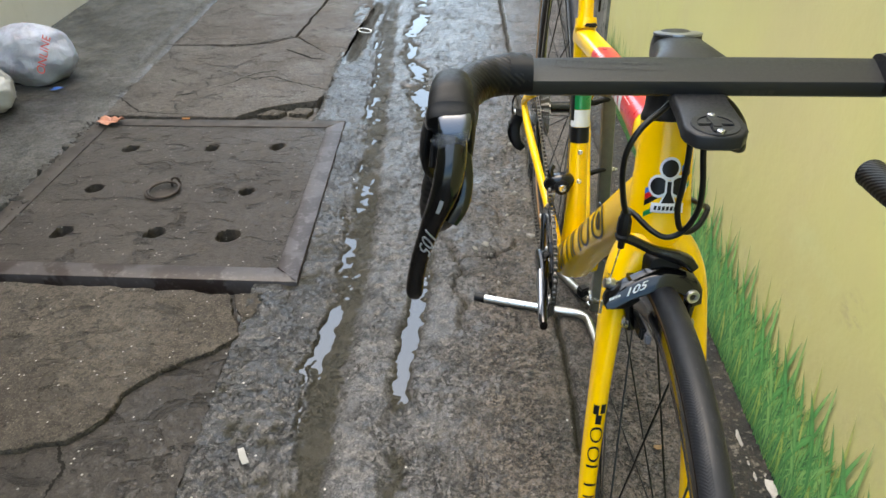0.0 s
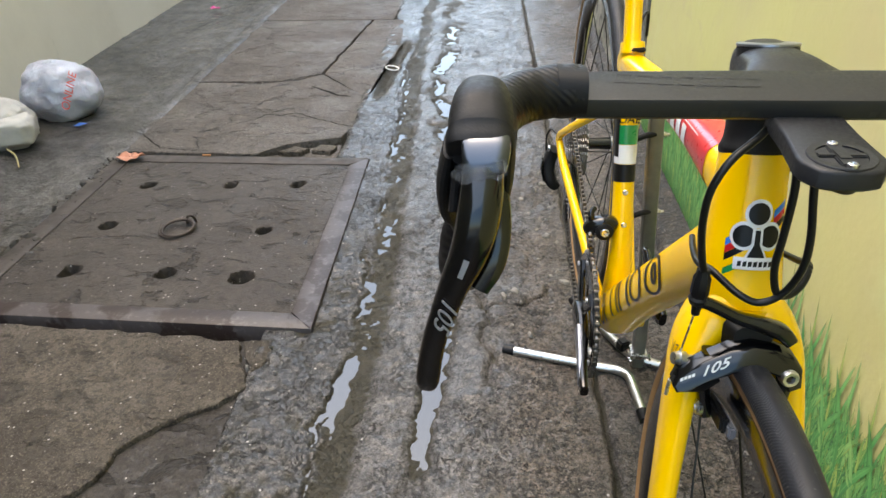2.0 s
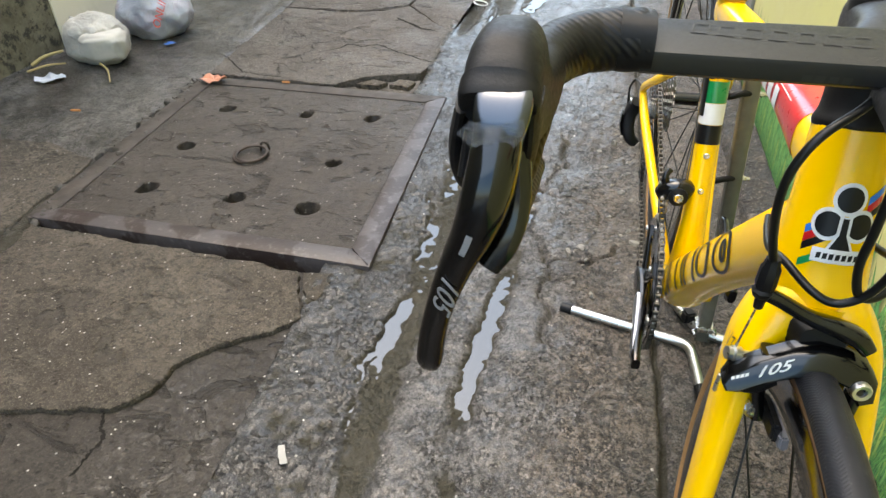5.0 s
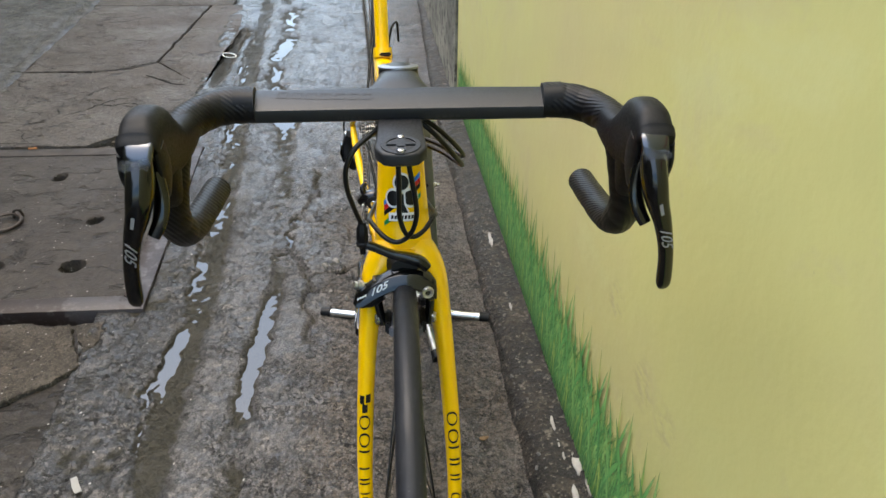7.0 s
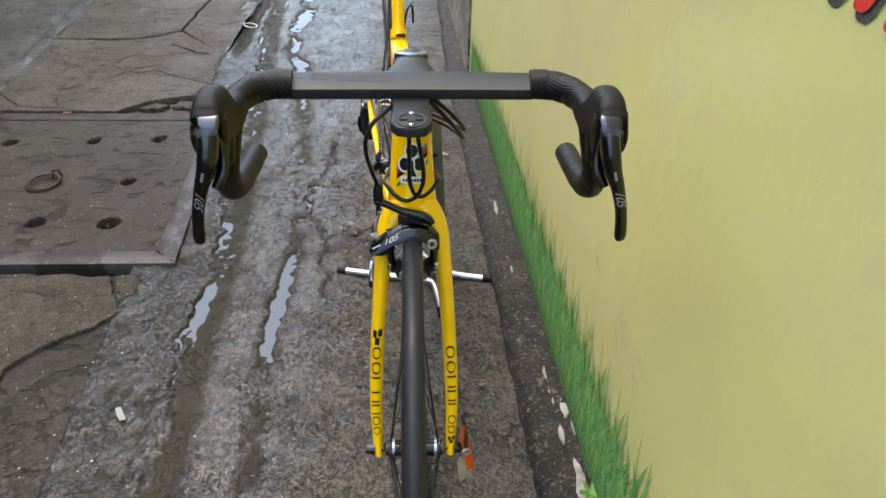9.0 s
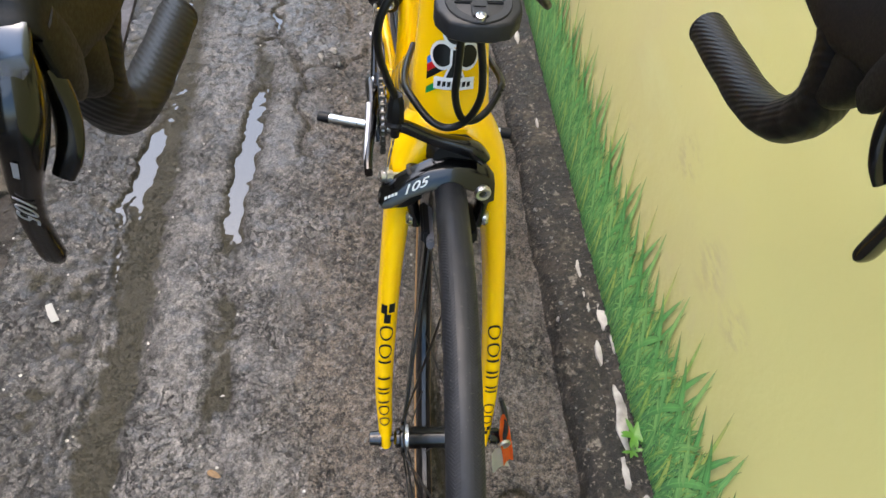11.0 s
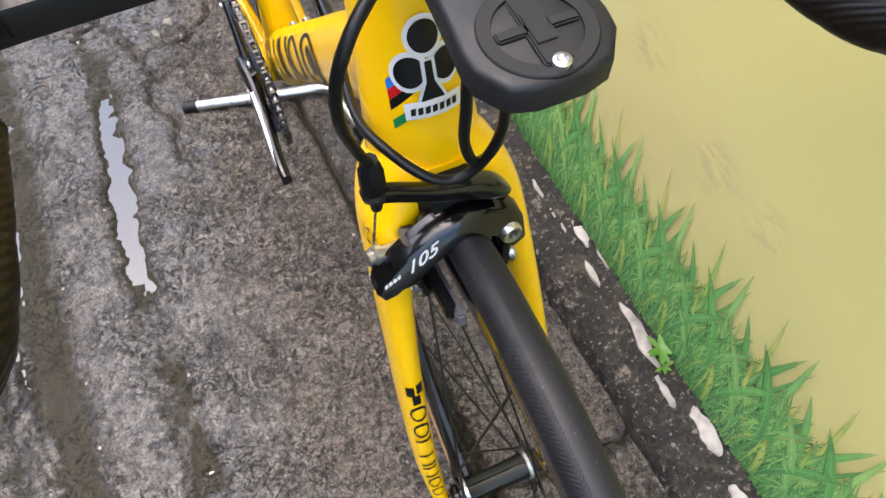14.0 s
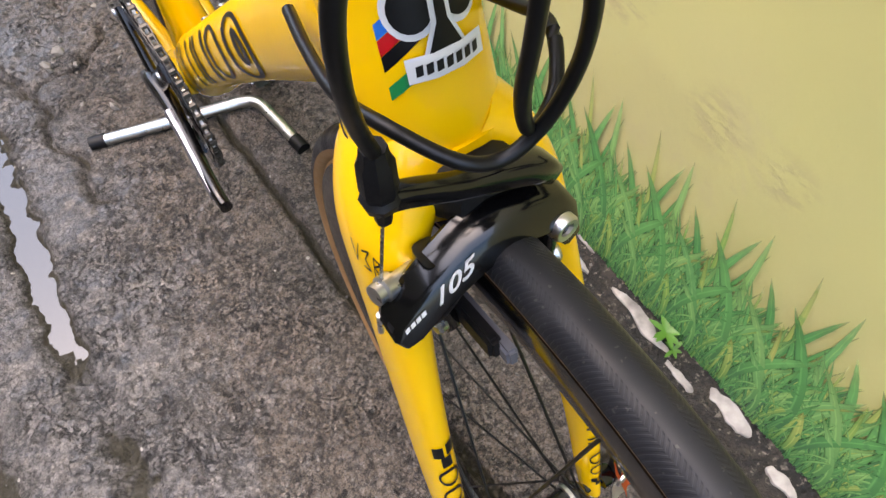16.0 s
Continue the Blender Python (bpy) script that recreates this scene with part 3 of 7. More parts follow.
def fbm(x, y, s, seed, octaves=4):
    return sum((smooth_noise(x, y, s * 2 ** o, seed + o) - 0.5) * 0.55 ** o for o in range(octaves))


def slab_edge(y):
    return -0.545 - 0.085 * (y - 0.85)


def joint_x(y):
    return 0.211 - 0.057 * (y - 0.86)


def drain_x(y):
    return -1.545 - 0.10 * (y - 2.3)


CRACKS = (
    ((-0.095, 2.067), (-0.078, 1.867), (-0.123, 1.712), (-0.135, 1.518), (-0.043, 1.375), (0.028, 1.414), (0.088, 1.47)),
    ((-0.135, 1.518), (-0.195, 1.507)),
    ((-0.123, 1.712), (-0.007, 1.697), (0.055, 1.562)),
    ((-0.043, 1.375), (-0.054, 1.321), (-0.050, 1.203), (-0.023, 1.10)),
    ((0.452, 0.394), (0.333, 0.393), (0.23, 0.395)),
)


def near_line(x, y, line):
    d = np.full(x.shape, 9.0)
    for (ax, ay), (bx, by) in zip(line, line[1:]):
        lx, ly = bx - ax, by - ay
        f = np.clip(((x - ax) * lx + (y - ay) * ly) / (lx * lx + ly * ly), 0, 1)
        d = np.minimum(d, np.hypot(x - ax - f * lx, y - ay - f * ly))
    return d


def ground_height(x, y):
    near = np.exp(-((np.maximum(0, np.abs(y - 1.5) - 3.5)) / 2.0) ** 2) * np.exp(-(np.maximum(0, np.abs(x + 1) - 2.2) / 0.5) ** 2)
    h = fbm(x, y, 3.1, 5) * 0.006 + fbm(x, y, 17, 15) * 0.005 + fbm(x, y, 58, 25, 3) * 0.005
    h = np.where(x > joint_x(y), h * 0.35 + 0.002, h)
    h = np.where((x > -0.06) & (x <= joint_x(y)), h * 0.75 + 0.002, h)
    wander = fbm(x * 0, y, 2.2, 41) * 0.03
    rag = fbm(x, y, 30, 91, 3) * 0.018
    # first gutter: a muddy bed with a deeper notch along its outer edge
    g1 = np.interp(y, [-1, 0.43, 0.7, 1.15, 1.4, 1.9, 2.5, 3.3, 4.1, 7], [-0.29, -0.312, -0.318, -0.335, -0.352, -0.405, -0.46, -0.545, -0.615, -0.83])
    d1 = x - g1 - wander * 0.5 + rag
    bed = np.exp(-((d1 - 0.008) / 0.040) ** 6) * np.clip((1.25 - y) / 0.1, 0.35, 1)
    h = h * (1 - 0.7 * bed) - 0.0072 * np.maximum(bed, np.exp(-((d1 - 0.012) / 0.036) ** 6))
    full1 = np.interp(y, [0.2, 0.45, 0.62, 0.75, 0.86, 0.97, 1.10, 1.17, 1.22, 1.6, 2.4, 2.6, 3.3, 4], [0.0, 0.0, 0.0, 0.0, 0.0, 0.35, 1.2, 1.1, 0.2, 0.05, 0.05, 0.4, 0.5, 0.3])
    h -= 0.0085 * full1 * np.exp(-((d1 + 0.020) / (0.010 + 0.010 * np.clip(full1 - 0.5, 0, 1))) ** 4)
    h += 0.006 * np.exp(-((d1 - 0.10) / 0.05) ** 2)
    # a shelf just awash along its outer lip
    h -= 0.0088 * np.exp(-((d1 + 0.036 + fbm(x, y, 11, 131) * 0.030) / np.interp(y, [0.3, 0.92, 1.0], [0.0042, 0.0046, 0.0085])) ** 4) * np.clip(0.42 + fbm(x, y, 9, 133) * 2.2, 0.0, np.interp(y, [0.85, 0.95], [0.85, 1.08]))
    h += 0.010 * np.exp(-((d1 + 0.04) / 0.03) ** 2) * np.clip(fbm(x, y, 85, 135, 2), 0, 1)
    h += np.interp(y, [0.3, 0.80, 0.95], [0.004, 0.004, 0.0]) * np.exp(-((d1 + 0.042) / 0.022) ** 4)
    # second gutter, shallow and broken
    g2 = np.interp(y, [-1, 0.5, 0.9, 1.2, 1.35, 2, 2.7, 3.15, 3.8, 6], [-0.12, -0.13, -0.160, -0.150, -0.142, -0.20, -0.32, -0.375, -0.43, -0.60])
    d2 = x - g2 - wander * 0.3 + rag * 0.8
    full2 = np.interp(y, [0.45, 0.55, 0.62, 0.72, 0.80, 0.88, 0.96, 1.05, 1.25, 1.33, 1.37, 1.42, 1.6, 2.3, 2.5, 3.0, 3.4, 4.5], [0.2, 0.75, 0.8, 0.7, 0.3, 0.75, 1.1, 1.15, 0.95, 0.85, 0.7, 0.7, 0.25, 0.35, 0.75, 1.0, 0.9, 0.7])
    far = np.clip((y - 2.0) / 0.8, 0, 1)
    h -= 0.0145 * np.exp(-((d2 + far * fbm(x, y, 5, 141) * 0.10) / (0.023 + far * (0.035 + fbm(x, y, 4, 143) * 0.05))) ** 4) * full2 * (1 + far * fbm(x, y, 6, 145))
    h += 0.004 * np.exp(-((d2 - 0.07) / 0.04) ** 2)
    # a broken patch of old concrete with a raised lip beside the bicycle
    lip = 0.004 / (1 + np.exp(-np.clip((x + 0.06 + 0.03 * np.sin(y * 9) + fbm(x, y, 9, 61) * 0.06) / 0.004, -40, 40)))
    h += np.where((y > 0.9) & (y < 2.4), lip, 0)
    wx, wy = x + fbm(x, y, 16, 101, 3) * 0.035, y + fbm(x, y, 16, 107, 3) * 0.035
    for line in CRACKS:
        h -= 0.014 * np.exp(-(near_line(wx, wy, line) / 0.005) ** 2)
    # the joint under the bicycle
    h -= 0.018 * np.exp(-((x - joint_x(y) - fbm(x, y, 20, 71) * 0.008) / 0.007) ** 2)
    # the drain strip and the walkway by the far wall
    h = np.where(x < drain_x(y) + fbm(x, y, 9, 111) * 0.05, h - 0.018, h)
    h -= 0.02 * np.exp(-((x - drain_x(y) + fbm(x, y, 12, 113) * 0.04) / 0.022) ** 2)
    h -= 0.012 * np.exp(-((x + 1.735 + 0.115 * (y - 3.2)) / 0.015) ** 2) * (y > 2.9)
    h -= 0.030 * np.exp(-((x + 0.675 + 0.02 * (y - 3.4)) / 0.026) ** 6) * np.exp(-((y - 3.5) / 0.50) ** 8)
    # bed below the cover slabs
    under = (x > drain_x(y) + 0.01) & (x < slab_edge(y) - 0.012) & (y > -3) & (y < 12)
    h = np.where(under, -0.045 + 0.3 * h, h)
    return h * near + np.where(near < 0.5, -0.002, 0)


def steps(*spans):
    out = []
    for a, b, s in spans:
        out += list(np.arange(a, b, s))
    return np.array(out + [spans[-1][1]])


gx = steps((-400, -20, 60), (-20, -3, 3), (-3, -1.6, 0.02), (-1.6, -0.62, 0.02), (-0.62, 0.46, 0.0045), (0.46, 0.7, 0.03), (0.7, 4, 0.5), (4, 20, 4), (20, 400, 60))
gy = steps((-400, -20, 60), (-20, -2, 2), (-2, 0.2, 0.04), (0.2, 1.7, 0.0048), (1.7, 3, 0.012), (3, 6, 0.03), (6, 12, 0.1), (12, 20, 1), (20, 400, 60))
X, Y = np.meshgrid(gx, gy)
Z = ground_height(X, Y)
co = np.stack([X, Y, Z], -1).reshape(-1, 3)
nx, ny = len(gx), len(gy)
idx = np.arange(nx * ny).reshape(ny, nx)
quads = np.stack([idx[:-1, :-1], idx[:-1, 1:], idx[1:, 1:], idx[1:, :-1]], -1).reshape(-1, 4)
me = bpy.data.meshes.new("ground")
me.from_pydata(co.tolist(), [], quads.tolist())
me.materials.append(M["road"])
me.shade_smooth()
ground = tagged(new("ground", me), "wet rough grey concrete alley floor with worn gutters", "ground", kind="structure")

# water stands where the floor dips under its level
bm = bmesh.new()
for row in (((-0.435, 0.25), (-0.30, 0.25), (-0.30, 1.0), (-0.325, 1.5), (-0.43, 2.4), (-0.54, 3.3), (-0.64, 3.3), (-0.52, 2.4), (-0.455, 1.5), (-0.44, 1.0)),
            ((-0.20, 0.3), (-0.09, 0.3), (-0.10, 1.4), (-0.13, 2.1), (-0.20, 2.8), (-0.24, 3.4), (-0.36, 4.6), (-0.58, 4.6), (-0.51, 3.4), (-0.44, 2.8), (-0.28, 2.1), (-0.19, 1.4))):
    bm.faces.new([bm.verts.new((x, y, -0.0098)) for x, y in row])
water = tagged(link_mesh("water", bm, M["water"], smooth=False), "still clear rain water lying in the gutters", "puddle", kind="structure")
water.visible_shadow = False

# cover slabs of the drain, joined end to end
def slab(name, corners, top, seed, material, amp=0.010, step=0.02, thick=0.06, slope=(0, 0)):
    return part(name, plate(rough_outline(corners, step, amp, 1), top, thick, slope=slope), M[material], ground)


e = slab_edge
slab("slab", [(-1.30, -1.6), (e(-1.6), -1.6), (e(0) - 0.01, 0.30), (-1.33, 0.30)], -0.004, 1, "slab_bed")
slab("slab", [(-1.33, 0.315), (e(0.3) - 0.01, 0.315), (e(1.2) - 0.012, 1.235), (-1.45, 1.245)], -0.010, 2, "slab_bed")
# broken topping on the slab before the lid, with a step down along its edge
slab("topping", [(-1.30, 0.69), (-1.0, 0.69), (-0.90, 0.715), (-0.80, 0.745), (-0.765, 0.80), (-0.755, 0.88), (-0.66, 0.975), (-0.585, 1.035), (-0.555, 1.06), (-0.575, 1.11), (-0.612, 1.155), (-0.645, 1.225), (-0.90, 1.236), (-1.44, 1.245)], 0.004, 3, "slab_top", 0.012, 0.010, 0.018)
slab("topping", [(-0.632, 1.222), (-0.60, 1.160), (-0.562, 1.118), (-0.545, 1.16), (-0.553, 1.232)], 0.002, 4, "slab_top", 0.010, 0.010, 0.016)
slab("slab", [(-1.545, 2.325), (-1.0, 2.318), (-0.93, 2.40), (-0.80, 2.46), (-0.71, 2.50), (-0.69, 2.60), (-0.735, 3.02), (-1.02, 3.335), (-1.12, 3.24), (-1.29, 3.19), (-1.62, 3.20)], 0.004, 5, "slab", 0.010)
slab("slab", [(-0.985, 2.325), (-0.70, 2.325), (-0.695, 2.46), (-0.80, 2.435), (-0.91, 2.38)], -0.016, 6, "slab", 0.012)
slab("slab_chip", [(-0.92, 2.345), (-0.83, 2.34), (-0.80, 2.385), (-0.87, 2.40)], 0.004, 7, "slab_top", 0.010)
slab("slab_chip", [(-0.79, 2.36), (-0.72, 2.35), (-0.71, 2.41), (-0.77, 2.425)], 0.002, 8, "slab_top", 0.010)
slab("slab", [(-1.63, 3.215), (-1.29, 3.205), (-1.12, 3.255), (-1.03, 3.35), (-1.02, 4.55), (-1.76, 4.55)], 0.001, 9, "slab")
slab("slab", [(-1.015, 3.35), (-0.745, 3.03), (-0.700, 2.78), (-0.712, 3.25), (-0.706, 3.9), (-0.80, 4.55), (-1.005, 4.55)], 0.002, 10, "slab")
slab("slab", [(-1.77, 4.57), (-0.87, 4.57), (-1.0, 6.4), (-1.95, 6.4)], 0.0, 11, "slab")
slab("slab", [(-1.96, 6.42), (-1.01, 6.42), (-1.4, 11.0), (-2.4, 11.0)], 0.0, 12, "slab")
slab("slab", [(-2.30, 0.9), (-1.50, 0.9), (-1.535, 1.62), (-1.78, 1.70), (-2.15, 1.66)], -0.010, 13, "slab_top", 0.02)

# cracks drawn as flat dark ribbons, their shade put into the colour
def crack(line, width, z, seed):
    rr = random.Random(seed)
    pts = spline([(x, y) for x, y in line], np.linspace(0, 1, 14 * (len(line) - 1)))
    bm = bmesh.new()
    prev = None
    for i, (x, y) in enumerate(pts):
        a, b = pts[max(0, i - 1)], pts[min(len(pts) - 1, i + 1)]
        t = V(b[0] - a[0], b[1] - a[1]).normalized()
        n = V(-t.y, t.x)
        f = i / (len(pts) - 1)
        w = width * (0.25 + 0.75 * math.sin(math.pi * f) ** 0.5) * rr.uniform(0.35, 1.4)
        c = V(x, y) + n * (noise.noise(V(x * 40, y * 40, seed)) * 0.010 + rr.uniform(-0.002, 0.002))
        row = [bm.verts.new((c.x + n.x * w * q, c.y + n.y * w * q, z)) for q in (-0.5, 0.5)]
        if prev:
            bm.faces.new((prev[0], prev[1], row[1], row[0]))
        prev = row
    bmesh.ops.recalc_face_normals(bm, faces=bm.faces)
    return part("crack", bm, M["crack_shade"], ground, smooth=False)


for i, (line, width, z) in enumerate((
    (((-1.205, 2.629), (-1.143, 2.682), (-1.099, 2.744), (-1.043, 2.732), (-0.977, 2.759), (-0.864, 2.694), (-0.75, 2.634), (-0.688, 2.608)), 0.010, 0.0046),
    (((-1.019, 3.135), (-0.949, 3.086), (-0.853, 3.004), (-0.787, 2.985)), 0.016, 0.0046),
    (((-1.614, 2.525), (-1.56, 2.505), (-1.499, 2.441), (-1.42, 2.371), (-1.304, 2.347), (-1.175, 2.338)), 0.007, 0.0046),
    (((-1.099, 2.744), (-1.06, 2.80), (-0.99, 2.83)), 0.007, 0.0046),
    (((-1.69, 3.215), (-1.57, 3.200), (-1.425, 3.207), (-1.25, 3.205), (-1.131, 3.262), (-1.037, 3.345)), 0.016, 0.0046),
    (((-0.835, 0.752), (-0.802, 0.707), (-0.784, 0.660), (-0.79, 0.60)), 0.008, -0.0094),
    (((-1.44, 0.69), (-1.2, 0.683), (-1.0, 0.683)), 0.006, -0.0094),
)):
    crack(line, width, z, i + 1)

# lid of the drain: concrete in a steel frame, with lifting holes and a ring
LID = [(-1.475, 1.270), (-0.474, 1.270), (-0.548, 2.284), (-1.540, 2.286)]
lid = thing("drain_lid", "square concrete drain lid in rusty steel frame with lifting ring", "drain cover")


def lid_pt(u, v):
    a, b, c, d = (V(*p) for p in LID)
    return (a * (1 - u) + b * u) * (1 - v) + (d * (1 - u) + c * u) * v


holes = [(lid_pt(u, v), r) for u, v, r in ((0.245, 0.213, 0.028), (0.53, 0.22, 0.026), (0.755, 0.213, 0.029), (0.23, 0.465, 0.024), (0.745, 0.465, 0.022), (0.235, 0.755, 0.024), (0.535, 0.765, 0.023), (0.775, 0.78, 0.024))]
bm = bmesh.new()
N = 130
zs = lambda p: 0.004 + 0.002 * noise.noise(V(p.x * 7, p.y * 7, 2.0)) + 0.0012 * noise.noise(V(p.x * 40, p.y * 40, 4.0))
grid = []
for i in range(N + 1):
    row = []
    for j in range(N + 1):
        p = lid_pt(0.066 + 0.868 * i / N, 0.062 + 0.876 * j / N)
        z = zs(p)
        for c, r in holes:
            d = (p - c).length / (r * (1 + 0.35 * noise.noise(V(p.x * 30, p.y * 30, 8.0))))
            z -= 0.10 / (1 + math.exp(min(40, (d - 0.85) * 14)))
        d = (p - lid_pt(0.47, 0.452)).length
        z -= 0.008 * math.exp(-((d - 0.03) / 0.03) ** 2)
        row.append(bm.verts.new((p.x, p.y, z)))
    grid.append(row)
for i in range(N):
    for j in range(N):
        bm.faces.new((grid[i][j], grid[i + 1][j], grid[i + 1][j + 1], grid[i][j + 1]))
part("lid_panel", bm, M["lid"], lid)
for name, q in (("frame_bar", ((0, 0), (1, 0), (0.935, 0.060), (0.065, 0.060))), ("frame_bar", ((1, 0), (1, 1), (0.935, 0.94), (0.935, 0.060))),
                ("frame_bar", ((1, 1), (0, 1), (0.065, 0.94), (0.935, 0.94))), ("frame_bar", ((0, 1), (0, 0), (0.065, 0.060), (0.065, 0.94)))):
    pts = [tuple(lid_pt(*uv)) for uv in q]
    part(name, plate(pts, 0.008, 0.07, lip=0.004), M["rim_dirt" if q[0][1] == 1 else "rim_steel"], lid)
bm = bmesh.new()
c = lid_pt(0.47, 0.452)
for r, dx, dy, z in ((0.053, 0.0, 0.0, 0.009), (0.047, 0.006, -0.004, 0.013)):
    Tube([(c.x + dx + r * math.cos(t), c.y + dy + r * math.sin(t), z + 0.003 * math.sin(t), 0.0042) for t in np.linspace(0, 2 * math.pi, 25)], ref=(0, 0, 1)).bm(60, 8, False, into=bm)
part("ring", bm, M["rusty_iron"], lid, "rusty iron lifting ring")
bm = bmesh.new()
Tube([(c.x + 0.035, c.y + 0.055, 0.0, 0.004), (c.x + 0.03, c.y + 0.055, 0.022, 0.004), (c.x + 0.015, c.y + 0.05, 0.024, 0.004), (c.x + 0.01, c.y + 0.045, 0.0, 0.004)]).bm(14, 8, True, into=bm)
part("staple", bm, M["rusty_iron"], lid)

# ---- walls ----
def wall_body(name, x0, x1, y0, y1, z0, z1, material, label, slope=0.0):
    """A wall along the alley whose face follows x = x0 + slope * (y - y0)."""
    bm = bmesh.new()
    ny, nz = int((y1 - y0) / 0.25) + 1, int((z1 - z0) / (0.03 if name == "wall_east" else 0.25)) + 1
    face = wall_x if name == "wall_east" else lambda y, z: x0 + slope * (y - y0)
    g = [[bm.verts.new((face(y, z), y, z)) for z in np.linspace(z0, z1, nz)] for y in np.linspace(y0, y1, ny)]
    for i in range(ny - 1):
        for j in range(nz - 1):
            bm.faces.new((g[i][j], g[i + 1][j], g[i + 1][j + 1], g[i][j + 1]))
    bk = [bm.verts.new(p) for p in ((x1, y0, z0), (x1, y1, z0), (x1, y1, z1), (x1, y0, z1))]
    bm.faces.new(bk[::-1])
    bm.faces.new([g[i][0] for i in range(ny)][::-1] + [bk[0], bk[1]])
    bm.faces.new([g[i][-1] for i in range(ny)] + [bk[2], bk[3]])
    bm.faces.new(g[0] + [bk[3], bk[0]])
    bm.faces.new(g[-1][::-1] + [bk[1], bk[2]])
    bmesh.ops.recalc_face_normals(bm, faces=bm.faces)
    return tagged(link_mesh(name, bm, M[material]), label, "wall", kind="structure")


wall_body("wall_east", wall_x(-4), 0.95, -4, 2.62, -0.1, 4.4, "wall", "uneven lime-yellow painted plaster house wall", -0.05)
wall_body("wall_east_far", 0.447, 0.95, 2.622, 12, -0.1, 4.4, "plaster", "stained grey plaster wall with peeling base", -0.03)
wall_body("wall_west", -2.388, -2.9, 2.52, 12, -0.1, 3.3, "cream", "cream painted plaster wall along the alley", -0.128)
wall_body("wall_west_near", -2.394, -2.9, -4, 2.518, -0.1, 3.3, "moss_plaster", "old plaster wall brown with moss and soot", 0.0)
# unseen end wall, added; kept low so wet ground mirrors the sky
bm = bmesh.new()
box(bm, (-1.3, 12.15, 0.5), (5, 0.28, 1.2))
tagged(link_mesh("wall_north", bm, M["plaster"], smooth=False), "unseen low plain plaster wall added to close the alley", "wall", kind="structure")

# a hole in the cream wall, built as a short pipe end, with the stain that runs from it
stub = thing("wall_hole", "dark hole in the cream wall, built as a pipe end, with a brown stain", "pipe")
part("pipe", turned(bmesh.new(), (-2.45, 2.795, 0.275), (1, 0.12, -0.1), [(0, 0.017), (0.040, 0.017), (0.042, 0.015), (0.041, 0.011), (0.01, 0.010)], 16), M["pipe_black"], stub)
bm = bmesh.new()
bm.faces.new([bm.verts.new((-2.388 - 0.128 * (y - 2.52) + 0.003, y, z)) for y, z in ((2.780, 0.27), (2.772, 0.23), (2.777, 0.19), (2.772, 0.15), (2.781, 0.135), (2.790, 0.16), (2.788, 0.20), (2.806, 0.25), (2.808, 0.27))])
part("stain", bm, M["rust_stain"], stub, smooth=False)

# kerb at the wall's foot: rough, rounded, with flaking paint
bm = bmesh.new()
ys = np.arange(-2.0, 5.0, 0.02)
prof = [(-0.103, -0.02), (-0.100, 0.004), (-0.092, 0.022), (-0.078, 0.034), (-0.058, 0.040), (-0.036, 0.042), (-0.016, 0.044), (0.004, 0.046), (0.02, 0.046)]
rows = []
for y in ys:
    row = []
    for k, (dx, z) in enumerate(prof):
        n1 = noise.noise(V(y * 6, dx * 20, 1.0)) * 0.010 + noise.noise(V(y * 28, dx * 60, 5.0)) * 0.006
        row.append(bm.verts.new((wall_foot(min(y, 2.6)) + dx + (n1 if k < 5 else n1 * 0.3), y, z + (n1 * 0.7 if 0 < k < 7 else 0))))
    rows.append(row)
for a, b in zip(rows, rows[1:]):
    for k in range(len(prof) - 1):
        bm.faces.new((a[k], a[k + 1], b[k + 1], b[k]))
bmesh.ops.recalc_face_normals(bm, faces=bm.faces)
kerb = tagged(link_mesh("kerb", bm, M["kerb"]), "low rough dark mossy concrete kerb at the wall foot", "kerb", kind="structure")
# flakes of white paint on it
rng = random.Random(4)
def flake(x, y, w, l, seed, z=0.047, lean=0.0):
    pts = [(x + math.cos(t) * w * (0.85 + 0.6 * noise.noise(V(math.cos(t) * 1.5, math.sin(t) * 1.5, seed)) + 0.3 * noise.noise(V(t * 3, seed, 1))) + lean * math.sin(t) * l, y + math.sin(t) * l * (1 + 0.3 * noise.noise(V(math.sin(t) * 2, math.cos(t), seed + 5)))) for t in np.linspace(0, 2 * math.pi, 30)[:-1]]
    part("paint_flake", plate(pts, z - 0.0015, 0.006, lip=0.001), M["white_paint"], kerb, "flaking whitewash")


for i, (x, y, w, l) in enumerate(((0.502, 0.789, 0.0048, 0.020), (0.502, 0.737, 0.0036, 0.010), (0.506, 0.705, 0.003, 0.009), (0.526, 0.686, 0.009, 0.026), (0.509, 0.615, 0.0055, 0.024), (0.524, 0.500, 0.0105, 0.060), (0.512, 0.408, 0.007, 0.026), (0.534, 0.338, 0.014, 0.036), (0.526, 0.244, 0.009, 0.022), (0.53, 0.16, 0.012, 0.03), (0.463, 1.50, 0.007, 0.040), (0.474, 1.18, 0.003, 0.014), (0.535, 0.63, 0.003, 0.020))):
    flake(x, y, w, l, i * 3.1)

